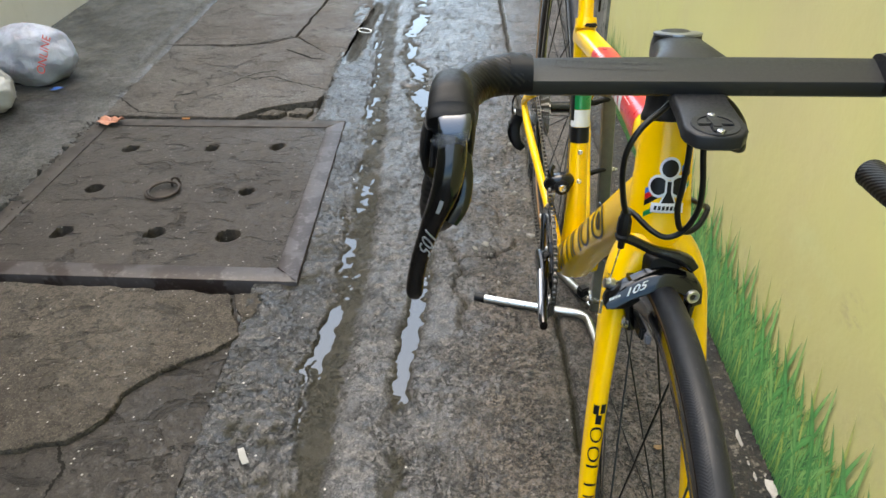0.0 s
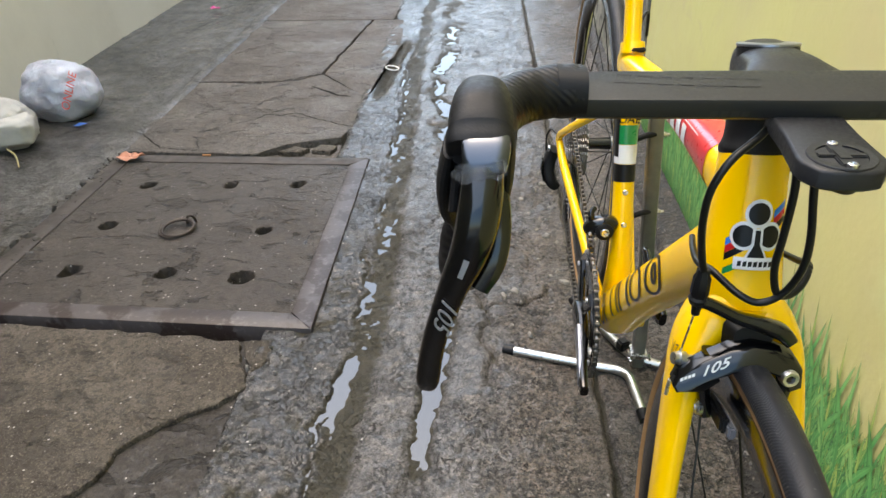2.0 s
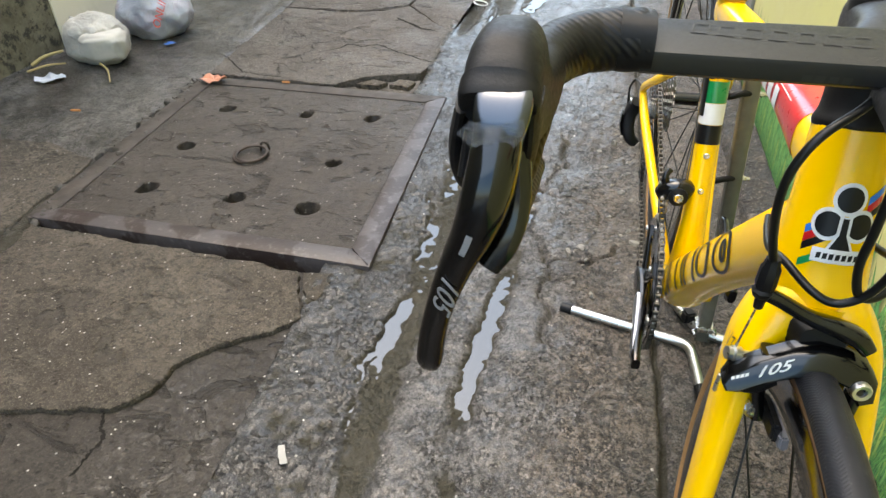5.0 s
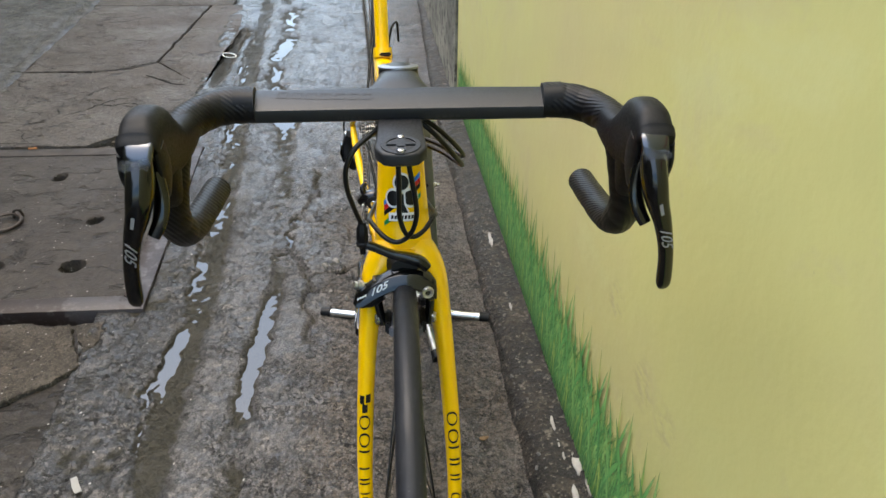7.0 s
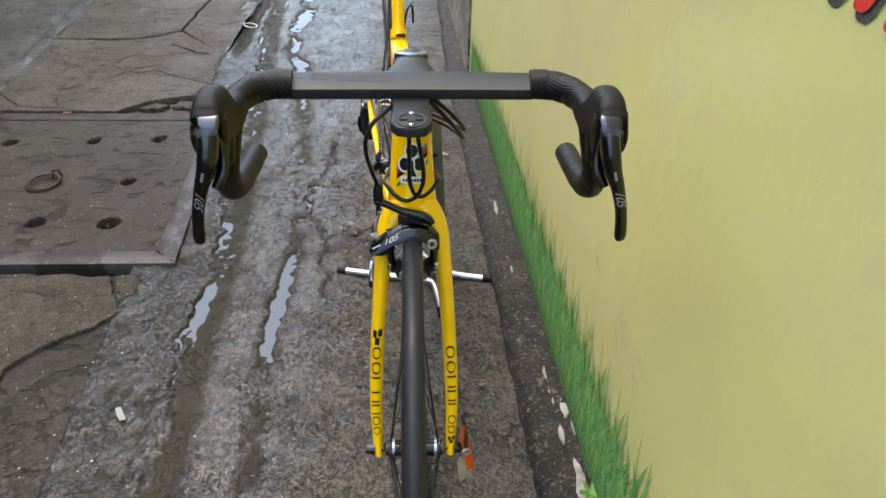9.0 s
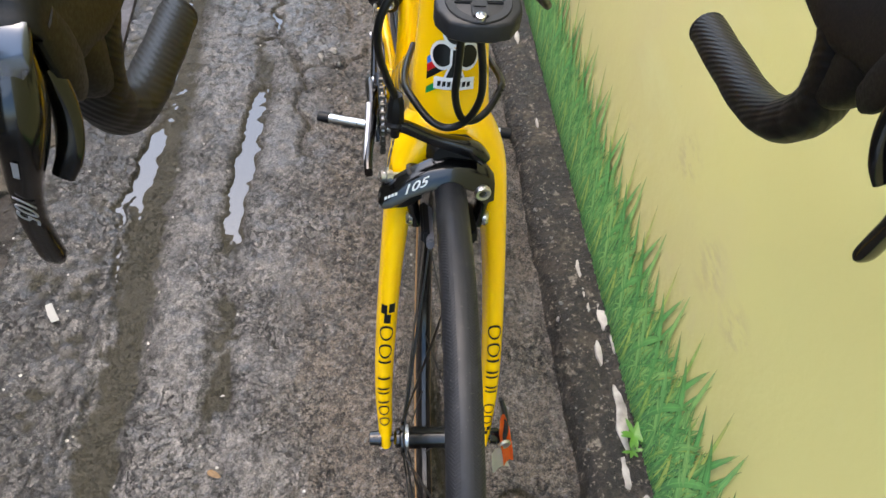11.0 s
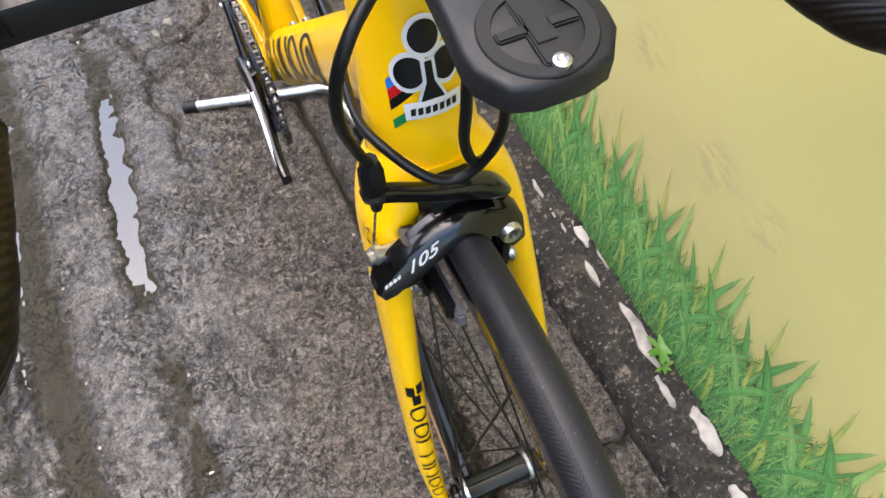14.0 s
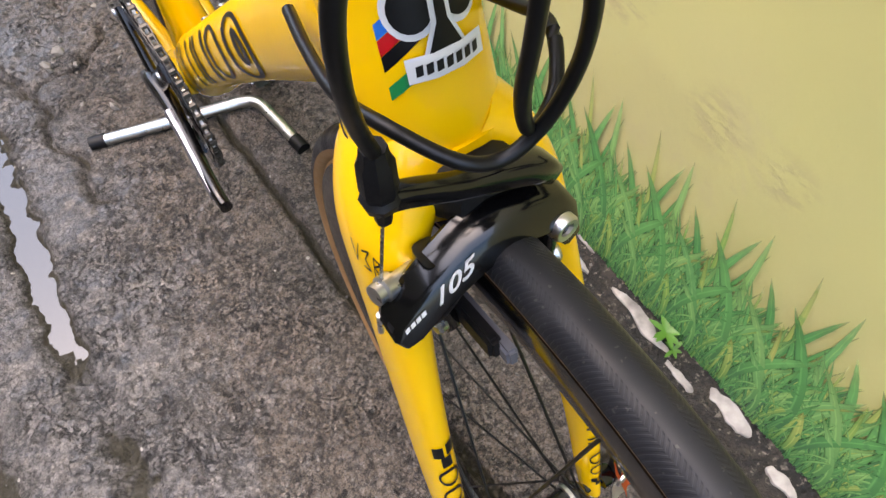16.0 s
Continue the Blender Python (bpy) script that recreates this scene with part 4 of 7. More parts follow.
# painted grass along the wall's foot: one motif of fine blades set side by side
def blade_paint(name, root, tone_a, tone_b, fade):
    """Thin strokes of paint: each its own green, darker at the root, thinning out at the tip."""
    k = Mat(name, root, 0.6)
    k.s.inputs["Specular IOR Level"].default_value = 0.25
    uv = k.n.new("ShaderNodeUVMap")
    sp = k.n.new("ShaderNodeSeparateXYZ")
    k.l.new(uv.outputs["UV"], sp.inputs["Vector"])
    along = sp.outputs["Y"]
    own = k.n.new("ShaderNodeNewGeometry").outputs["Random Per Island"]
    k.tint(k.ramp(along, 0.05, 0.55), tone_a)
    k.tint(k.math("MULTIPLY", own, k.ramp(along, 0.1, 0.7, 0.2, 1.0)), tone_b)
    rib = k.math("ABSOLUTE", k.math("SUBTRACT", sp.outputs["X"], 0.42))
    k.tint(k.ramp(rib, 0.10, 0.0, 0, 0.45), tuple(min(1, c * 1.5) for c in tone_b))
    k.tint(k.ramp(rib, 0.34, 0.5, 0, 0.5), root)
    k.tint(k.ramp(k.noise(45, 4), 0.55, 0.68, 0, 0.5), tuple(c * 1.25 for c in root))
    k.bump(k.noise(60, 3), 0.0006, 0.3)
    k.l.new(k.math("MULTIPLY", k.ramp(along, 0.72, 1.0, 1.0, fade), k.ramp(rib, 0.40, 0.56, 1.0, 0.45)), k.s.inputs["Alpha"])
    return k.m


PAINTS = (
    blade_paint("mural_green", (0.055, 0.17, 0.065), (0.085, 0.30, 0.085), (0.16, 0.42, 0.12), 0.5),
    blade_paint("mural_light_green", (0.080, 0.24, 0.075), (0.16, 0.41, 0.13), (0.30, 0.52, 0.16), 0.45),
    blade_paint("mural_yellow_green", (0.10, 0.27, 0.07), (0.26, 0.45, 0.10), (0.46, 0.50, 0.14), 0.3),
    blade_paint("mural_shade_green", (0.050, 0.105, 0.065), (0.055, 0.17, 0.07), (0.09, 0.25, 0.085), 0.5),
)
MOTIF, TILE = random.Random(11), 0.107
blades = []
for i in range(330):
    layer = i / 330
    tall = MOTIF.uniform(0.05, 0.13) * (1.35 - 0.7 * layer) + MOTIF.random() ** 5 * 0.08
    blades.append((MOTIF.uniform(0, TILE), 0.008 * MOTIF.random() + 0.07 * layer * MOTIF.random(), tall, MOTIF.gauss(0.010, 0.032) * (0.5 + tall * 5), MOTIF.uniform(0.0009, 0.0030) * (0.7 + 2.5 * tall), (0, 1, 1, 0, 2, 3)[int(MOTIF.uniform(0, 5.99))] if layer > 0.25 else (3, 0, 3, 0, 1)[i % 5], layer))
# the broad leaves that mark the motif
blades += [(0.010, 0.04, 0.200, 0.085, 0.0150, 0, 0.90), (0.052, 0.03, 0.175, 0.090, 0.0130, 1, 0.93), (0.085, 0.04, 0.150, -0.050, 0.0110, 0, 0.96), (0.040, 0.02, 0.115, 0.065, 0.0105, 1, 0.98), (0.028, 0.04, 0.230, 0.020, 0.0075, 1, 0.5), (0.078, 0.04, 0.215, -0.024, 0.0075, 0, 0.5), (0.062, 0.04, 0.240, 0.036, 0.0056, 2, 0.4), (0.097, 0.03, 0.165, 0.055, 0.0095, 1, 0.6), (0.022, 0.05, 0.135, -0.040, 0.0085, 1, 0.9), (0.070, 0.05, 0.190, 0.060, 0.0100, 0, 0.7), (0.035, 0.03, 0.185, 0.048, 0.0085, 0, 0.65), (0.004, 0.03, 0.155, -0.020, 0.0080, 1, 0.8), (0.090, 0.02, 0.090, 0.030, 0.0080, 2, 0.94)]
for i in range(46):
    blades.append((MOTIF.uniform(0, TILE), 0.04 * MOTIF.random(), MOTIF.uniform(0.09, 0.19), MOTIF.gauss(0.02, 0.04), MOTIF.uniform(0.0035, 0.0075), (0, 1, 1, 2)[i % 4], 0.3 + 0.6 * MOTIF.random()))
STEPS = 8
strokes = [([], [], []) for _ in PAINTS]
for tile in range(-20, 20):
    y0 = 0.504 + tile * TILE
    if y0 < -1.6 or y0 > 2.5:
        continue
    for by, bz, bh, lean, wid, paint, layer in blades:
        bh *= 1.10 if wid > 0.0034 else 1.0
        vs, fs, uvs = strokes[paint]
        n = len(vs)
        for k in range(STEPS + 1):
            f = k / STEPS
            y = y0 + by + lean * f ** 1.7
            z = 0.040 + bz + bh * (f - 0.10 * f * f * min(1.5, abs(lean) / 0.05))
            ww = wid * (0.45 + 1.5 * f) * (1 - f) ** 0.75 + 0.00025
            o = wall_x(y, z) - 0.0016 - 0.0034 * layer
            vs += [(o, y - ww, z), (o, y + ww, z)]
            uvs += [(0.0, f), (1.0, f)]
        fs += [(n + 2 * k + 1, n + 2 * k, n + 2 * k + 2, n + 2 * k + 3) for k in range(STEPS)]
mural = thing("grass_mural", "painted border of green grass blades along the wall foot", "mural", kind="stuff")
for (vs, fs, uvs), paint in zip(strokes, PAINTS):
    me = bpy.data.meshes.new("painted_blades")
    me.from_pydata(vs, [], fs)
    layer = me.uv_layers.new(name="UVMap")
    corner = np.array(fs).ravel()
    layer.data.foreach_set("uv", np.array(uvs)[corner].ravel())
    me.materials.append(paint)
    new("painted_blades", me).parent = mural
# the smudged dark ground behind the blades
k = Mat("mural_undergrowth", (0.085, 0.150, 0.090), 0.65)
k.tint(k.ramp(k.noise(30, 5, 0.65, distort=2.0), 0.42, 0.58), (0.045, 0.075, 0.058))
k.tint(k.ramp(k.noise(52, 4, 0.6, (1, 1, 0.5), 1.5), 0.55, 0.66, 0, 0.7), (0.13, 0.30, 0.11))
M["undergrowth"] = k.m
bm = bmesh.new()
prev = None
for y in np.arange(-1.6, 2.55, 0.006):
    top = 0.100 + 0.030 * math.sin(2 * math.pi * (y - 0.504) / TILE) + 0.018 * noise.noise(V(y * 60, 2.0, 0.0))
    row = [bm.verts.new((wall_x(y, z) - 0.0011, y, z)) for z in (0.036, 0.07, top)]
    if prev:
        for a in range(2):
            bm.faces.new((prev[a], prev[a + 1], row[a + 1], row[a]))
    prev = row
part("undergrowth", bm, M["undergrowth"], mural, smooth=False)

# red painted number on the wall, as plain strokes with dark shadows
sign = thing("painted_number", "row of red brush strokes with dark shadows on the wall", "wall painting")
def bar_outline(y, z, w, h, lean):
    """A slanting bar with rounded ends."""
    out = []
    for k in range(24):
        t = 2 * math.pi * k / 24
        a, b = math.cos(t), math.sin(t)
        yy, zz = math.copysign(abs(a) ** 0.7, a) * w, math.copysign(abs(b) ** 0.35, b) * h / 2
        out.append((y + yy - lean * zz, z + zz))
    return out


for y, z, w, h in ((0.338, 1.042, 0.008, 0.066), (0.300, 1.040, 0.013, 0.068), (0.258, 1.039, 0.013, 0.068), (0.214, 1.036, 0.013, 0.072), (0.170, 1.038, 0.013, 0.07), (0.126, 1.038, 0.013, 0.07), (0.084, 1.04, 0.013, 0.07)):
    for name, dx, dy, dz, mt in (("shadow_stroke", -0.0012, -0.005, -0.007, "shadow_paint"), ("stroke", -0.003, 0.0, 0.0, "red_paint")):
        bm = bmesh.new()
        bm.faces.new([bm.verts.new((wall_x(y) + dx, a, b)) for a, b in bar_outline(y + dy, z + dz, w, h, 0.35)])
        part(name, bm, M[mt], sign, smooth=False)

# ---- bicycle ----
C = 0.204  # the plane of front wheel, fork and handlebar


def fx(y):
    """The frame's middle plane, turned a little against the front wheel."""
    return C - 0.052 * (y - 0.56)


bike = thing("road_bicycle", "glossy yellow road racing bicycle with black integrated handlebar on a stand", "bicycle")


def frame_tube(name, rows, power=2.0, ns=28, na=24):
    t = Tube([(fx(y) + dx, y, z, w, d) for dx, y, z, w, d in rows], power=power)
    return t, part(name, t.bm(ns, na), M["yellow_paint"], bike)


def steer_y(z):
    return 0.566 + 0.285 * (z - 0.869)


def decal(name, material, parent, cells, label=""):
    """cells: calls that add faces to one bmesh."""
    bm = bmesh.new()
    for c in cells:
        c(bm)
    bmesh.ops.recalc_face_normals(bm, faces=bm.faces)
    return part(name, bm, M[material], parent, label)


# frame
head = Tube([(C, steer_y(z), z, w, d) for z, w, d in ((0.676, 0.0335, 0.032), (0.70, 0.031, 0.031), (0.73, 0.0285, 0.0295), (0.76, 0.0265, 0.0285), (0.79, 0.0255, 0.028))])
head_tube = part("head_tube", head.bm(24, 36), M["yellow_paint"], bike)
down, down_tube = frame_tube("down_tube", ((0, 0.525, 0.715, 0.026, 0.034), (0, 0.58, 0.672, 0.025, 0.031), (0, 0.70, 0.566, 0.026, 0.029), (0, 0.84, 0.436, 0.029, 0.031), (0, 0.925, 0.352, 0.032, 0.036), (0, 0.968, 0.315, 0.031, 0.030)), 2.6)
top, top_tube = frame_tube("top_tube", ((0, 0.528, 0.752, 0.023, 0.030), (0, 0.57, 0.757, 0.022, 0.022), (0, 0.70, 0.752, 0.018, 0.016), (0, 0.88, 0.735, 0.017, 0.014), (0, 1.02, 0.717, 0.017, 0.015), (0, 1.07, 0.708, 0.016, 0.018)), 3.0)
seat, seat_tube = frame_tube("seat_tube", ((0, 0.950, 0.325, 0.030, 0.024), (0, 0.966, 0.40, 0.020, 0.026), (0, 0.982, 0.47, 0.0165, 0.024), (0, 1.012, 0.57, 0.0155, 0.022), (0, 1.036, 0.66, 0.0165, 0.024), (0, 1.053, 0.728, 0.017, 0.028)), 2.3)
bm = turned(bmesh.new(), (fx(0.944) - 0.043, 0.944, 0.335), (1, 0.05, 0), [(0, 0.019), (0.002, 0.024), (0.02, 0.027), (0.066, 0.027), (0.084, 0.024), (0.086, 0.019)], 28)
part("bottom_bracket", bm, M["yellow_paint"], bike)
for sgn in (-1, 1):
    frame_tube("chain_stay", ((sgn * 0.026, 0.95, 0.335, 0.012, 0.016), (sgn * 0.032, 1.03, 0.362, 0.009, 0.013), (sgn * 0.047, 1.15, 0.402, 0.008, 0.011), (sgn * 0.063, 1.28, 0.447, 0.008, 0.010), (sgn * 0.068, 1.35, 0.472, 0.006, 0.014)), 2.4, 22, 16)
    frame_tube("seat_stay", ((sgn * 0.012, 1.045, 0.655, 0.007, 0.011), (sgn * 0.03, 1.11, 0.615, 0.006, 0.009), (sgn * 0.055, 1.22, 0.548, 0.006, 0.008), (sgn * 0.067, 1.315, 0.495, 0.006, 0.008), (sgn * 0.068, 1.352, 0.468, 0.006, 0.011)), 2.4, 22, 16)
# seat post and its clamp
bm = Tube([(fx(1.05), 1.049, 0.715, 0.0125, 0.020), (fx(1.07), 1.075, 0.80, 0.0122, 0.0195), (fx(1.1), 1.112, 0.93, 0.012, 0.019)], power=2.5).bm(10, 24)
part("seat_post", bm, M["yellow_paint"], bike)
bm = Tube([(fx(1.05), 1.046, 0.727, 0.0175, 0.029), (fx(1.05), 1.051, 0.742, 0.0165, 0.027)], power=2.6).bm(4, 24)
clamp = part("seat_clamp", bm, M["yellow_paint"], bike)
bm = bmesh.new()
box(bm, (fx(1.03) + 0.004, 1.022, 0.739), (0.020, 0.010, 0.006), bevel=0.002)
part("wedge", bm, M["black_plastic"], clamp)
bm = Tube([(fx(1.07) + 0.010, 1.085, 0.728, 0.0022), (fx(1.07) + 0.018, 1.095, 0.765, 0.0022), (fx(1.07) + 0.028, 1.11, 0.770, 0.0022), (fx(1.07) + 0.03, 1.115, 0.735, 0.0022)]).bm(16, 8)
part("cable_loop", bm, M["housing_black"], bike)

# colours and print on the frame
def band(t, s0, s1, a0=0.0, a1=2 * math.pi, off=0.0007, na=24, ns=3):
    return lambda bm: t.patch(bm, s0, s1, a0, a1, off, ns, na)


def seat_s(z):
    return float(np.interp(z, [0.325, 0.40, 0.47, 0.57, 0.66, 0.728], [0, 0.2, 0.4, 0.6, 0.8, 1.0]))


for name, mt, z0, z1 in (("black_band", "black_print", 0.544, 0.570), ("white_band", "white_print", 0.5705, 0.597), ("green_band", "green_print", 0.5975, 0.625)):
    decal(name, mt, seat_tube, [band(seat, seat_s(z0), seat_s(z1))])
decal("black_edge", "black_print", seat_tube, [band(seat, seat_s(0.58), seat_s(0.66), math.pi * 0.93, math.pi * 1.25, 0.0011, 6, 6)])
decal("red_panel", "red_print", top_tube, [band(top, 0.24, 0.60, 0.0, 2 * math.pi, 0.0006, 24, 10)])
decal("white_line", "white_print", top_tube, [band(top, 0.30, 0.55, math.pi * 1.18, math.pi * 1.2, 0.0012, 2, 10)])
decal("white_word_shape", "white_print", top_tube, [band(top, 0.35 + 0.03 * i, 0.37 + 0.03 * i, math.pi * 0.90, math.pi * 1.12, 0.0012, 4, 2) for i in range(5)])
decal("oval_badge", "white_print", top_tube, [band(top, 0.165, 0.205, math.pi * 1.42, math.pi * 1.58, 0.0008, 6, 4)])
decal("badge_shape", "blue_print", top_tube, [band(top, 0.175, 0.195, math.pi * 1.46, math.pi * 1.54, 0.0013, 4, 2)])


def print_shape(t, kind, s0, s1, a0, a1, parent, off=0.0008, heavy=0.24):
    """One plain printed shape that follows a tube: a ring, one bar or two bars."""
    bm = bmesh.new()
    sm, am, rs, ra = (s0 + s1) / 2, (a0 + a1) / 2, (s1 - s0) / 2, (a1 - a0) / 2
    if kind == "ring":
        n = 22
        rows = []
        for f in (1.0, 1.0 - heavy, 1.0 - 2 * heavy):
            rows.append([bm.verts.new(t.at(sm + rs * f * math.cos(q), am + ra * (1 - (1 - f) * 0.62) * math.sin(q), off)[0]) for q in np.linspace(0, 2 * math.pi, n + 1)[:-1]])
        for o, i in zip(rows, rows[1:]):
            for q in range(n):
                bm.faces.new((o[q], o[(q + 1) % n], i[(q + 1) % n], i[q]))
    else:
        t.patch(bm, s0, s0 + (s1 - s0) * heavy, a0, a1, off, 2, 7)
        if kind == "pair":
            t.patch(bm, s1 - (s1 - s0) * heavy, s1, a0, a1, off, 2, 7)
    bmesh.ops.recalc_face_normals(bm, faces=bm.faces)
    return part("print_shape", bm, M["black_print"], parent)


def print_row(t, s0, s1, a0, a1, parent, kinds=("ring", "ring", "bar", "pair", "pair", "ring", "ring"), gap=0.16, heavy=0.24):
    step = (s1 - s0) / len(kinds)
    for i, kind in enumerate(kinds):
        print_shape(t, kind, s0 + step * i, s0 + step * (i + 1 - gap), a0, a1, parent, 0.0008, heavy)


print_row(down, 0.86, 0.42, math.pi * 1.22, math.pi * 0.80, down_tube, ("ring", "ring", "bar", "pair", "pair", "ring"), 0.14, 0.17)
print_shape(down, "ring", 0.41, 0.325, math.pi * 0.76, math.pi * 1.22, down_tube, heavy=0.14)
print_shape(down, "ring", 0.375, 0.345, math.pi * 0.90, math.pi * 1.10, down_tube, heavy=0.4)

# head badge: three discs with pale rims over coloured stripes, and a white label
def on_head(u, z, off):
    """A point at u metres round the front of the head tube, at height z."""
    z, u = 0.712 + (z - 0.7035) * 0.9, u * 0.9
    s = float(np.clip((z - 0.676) / (0.79 - 0.676), 0.0, 1.0))
    w = 0.0335 - 0.008 * s
    return head.at(s, np.array([-math.pi / 2 + u / w]), off)[0]


front = on_head(0, 0.73, 0)[1]
FLIP = 1.0 if front < steer_y(0.73) else -1.0


def head_poly(pts, mt, name, off, rings=4):
    """A decal with the outline pts (u, z), drawn in rings so that it bends with the tube."""
    bm = bmesh.new()
    cu, cz = sum(p[0] for p in pts) / len(pts), sum(p[1] for p in pts) / len(pts)
    dense = []
    for (a, b), (c, d) in zip(pts, pts[1:] + pts[:1]):
        for k in range(3):
            dense.append((a + (c - a) * k / 3, b + (d - b) * k / 3))
    rows = []
    for r in range(1, rings + 1):
        f = r / rings
        rows.append([bm.verts.new(on_head(cu + (u - cu) * f, cz + (z - cz) * f, off)) for u, z in dense])
    mid = bm.verts.new(on_head(cu, cz, off))
    n = len(dense)
    for i in range(n):
        bm.faces.new((mid, rows[0][i], rows[0][(i + 1) % n]))
        for a, b in zip(rows, rows[1:]):
            bm.faces.new((a[i], b[i], b[(i + 1) % n], a[(i + 1) % n]))
    bmesh.ops.recalc_face_normals(bm, faces=bm.faces)
    return part(name, bm, M[mt], head_tube)


def disc(cu, cz, r, n=20):
    return [(cu + r * math.cos(t), cz + r * math.sin(t)) for t in np.linspace(0, 2 * math.pi, n + 1)[:-1]]


for k, mt in enumerate(("blue_print", "red_print", "black_print", "yellow_paint", "green_print")):
    b = 0.7245 - 0.0058 * k
    for lo, hi in ((-0.025, -0.009), (0.013, 0.0262)):
        x0, x1 = lo, hi
        f = lambda u: b + 0.62 * (u + 0.026)
        head_poly([(x0, f(x0)), (x1, f(x1)), (x1, f(x1) - 0.0056), (x0, f(x0) - 0.0056)], mt, "stripe", 0.0006)
for u, z in ((-0.0105, 0.729), (0.0105, 0.729), (0.0, 0.7465)):
    head_poly(disc(u, z, 0.0112), "white_print", "badge_rim", 0.0010)
for u, z in ((-0.0105, 0.729), (0.0105, 0.729), (0.0, 0.7465)):
    head_poly(disc(u, z, 0.0086), "black_print", "badge_disc", 0.0015)
head_poly([(-0.009, 0.712), (0.009, 0.712), (0.0042, 0.7225), (0.004, 0.735), (-0.004, 0.735), (-0.0042, 0.7225)], "white_print", "badge_stem_rim", 0.0018)
head_poly([(-0.007, 0.7125), (0.007, 0.7125), (0.0022, 0.7228), (0.002, 0.734), (-0.002, 0.734), (-0.0022, 0.7228)], "black_print", "badge_stem", 0.0023)
head_poly([(-0.0165, 0.713), (0.0165, 0.713), (0.0165, 0.7035), (-0.0165, 0.7035)], "white_print", "badge_label", 0.0027)
for i in range(7):
    u = -0.0118 + 0.0039 * i
    head_poly([(u - 0.0013, 0.7100), (u + 0.0015, 0.7104), (u + 0.0011, 0.7064), (u - 0.0016, 0.7060)], "black_print", "label_mark", 0.0031, 2)

# fork
crown = Tube([(C, steer_y(z) + dy, z, w, d) for z, dy, w, d in ((0.673, 0, 0.0345, 0.034), (0.663, -0.001, 0.0365, 0.034), (0.650, -0.002, 0.036, 0.032), (0.638, -0.003, 0.026, 0.026))], power=2.4)
fork = part("fork", crown.bm(14, 36), M["yellow_paint"], bike)
part("gap_ring", Tube([(C, steer_y(0.6755), 0.6745, 0.0338, 0.0343), (C, steer_y(0.6755), 0.6765, 0.0338, 0.0343)]).bm(2, 36), M["black_plastic"], bike)
legs = []
for sgn in (-1, 1):
    t = Tube([(C + sgn * dx, y, z, w, d) for dx, y, z, w, d in ((0.010, 0.508, 0.672, 0.022, 0.030), (0.022, 0.502, 0.660, 0.0205, 0.033), (0.0335, 0.492, 0.640, 0.0165, 0.031), (0.041, 0.475, 0.605, 0.0125, 0.027), (0.0475, 0.449, 0.545, 0.0105, 0.022), (0.0525, 0.422, 0.475, 0.010, 0.018), (0.0555, 0.396, 0.405, 0.0092, 0.014), (0.0545, 0.375, 0.354, 0.0078, 0.012), (0.0535, 0.362, 0.325, 0.006, 0.011))], power=2.2)
    legs.append(t)
    leg = part("fork_leg", t.bm(44, 24), M["yellow_paint"], fork)
for sgn, t in zip((-1, 1), legs):
    a = t.at(0.5, np.array([math.pi * 0.5]))[0][1]
    f0 = math.pi * 0.5 if a < t.at(0.5, np.array([math.pi * 1.5]))[0][1] else math.pi * 1.5
    kinds = ("ring", "ring", "bar", "pair", "pair", "ring", "ring")
    print_row(t, 0.597, 0.868, f0 - 0.6, f0 + 0.6, fork, kinds if sgn < 0 else kinds[::-1], 0.18, 0.15)
    s = 0.553 if sgn < 0 else 0.874
    for du, da in ((0, -0.32), (0.003, 0.32), (0.021, 0.0)):
        bm = bmesh.new()
        t.patch(bm, s + du, s + du + 0.018, f0 + da - 0.26, f0 + da + 0.26, 0.0007, 2, 4)
        part("print_shape", bm, M["black_print"], fork)
# scribbled model mark on the upper leg, as plain strokes
t = legs[0]
for i, strokes in enumerate((((0, 0, 0.4, 1), (0.4, 1, 0.9, 0)), ((0, 0.1, 0.8, 0), (0.8, 0, 0.3, 0.5), (0.3, 0.5, 0.8, 1), (0.8, 1, 0, 0.9)), ((0, 1, 0.1, 0), (0.1, 0, 0.8, 0.3), (0.8, 0.3, 0.1, 0.5), (0.1, 0.5, 0.9, 1.3)), ((0.8, 0.3, 0, 0.45), (0, 0.45, 0.7, 0.75), (0.7, 0.75, 0, 1)))):
    bm = bmesh.new()
    for u0, v0, u1, v1 in strokes:
        n = V(v1 - v0, u0 - u1).normalized() * 0.055
        rows = []
        for f in (0.0, 0.5, 1.0):
            u, v = u0 + (u1 - u0) * f, v0 + (v1 - v0) * f
            rows.append([bm.verts.new(t.at(0.250 + 0.006 * i + 0.034 * (v + q * n.y), math.pi * (0.945 - 0.078 * (i + (u + q * n.x) * 0.85)), 0.0008)[0]) for q in (-1, 1)])
        for a, b in zip(rows, rows[1:]):
            bm.faces.new((a[0], b[0], b[1], a[1]))
    bmesh.ops.recalc_face_normals(bm, faces=bm.faces)
    part("print_mark", bm, M["black_print"], fork)

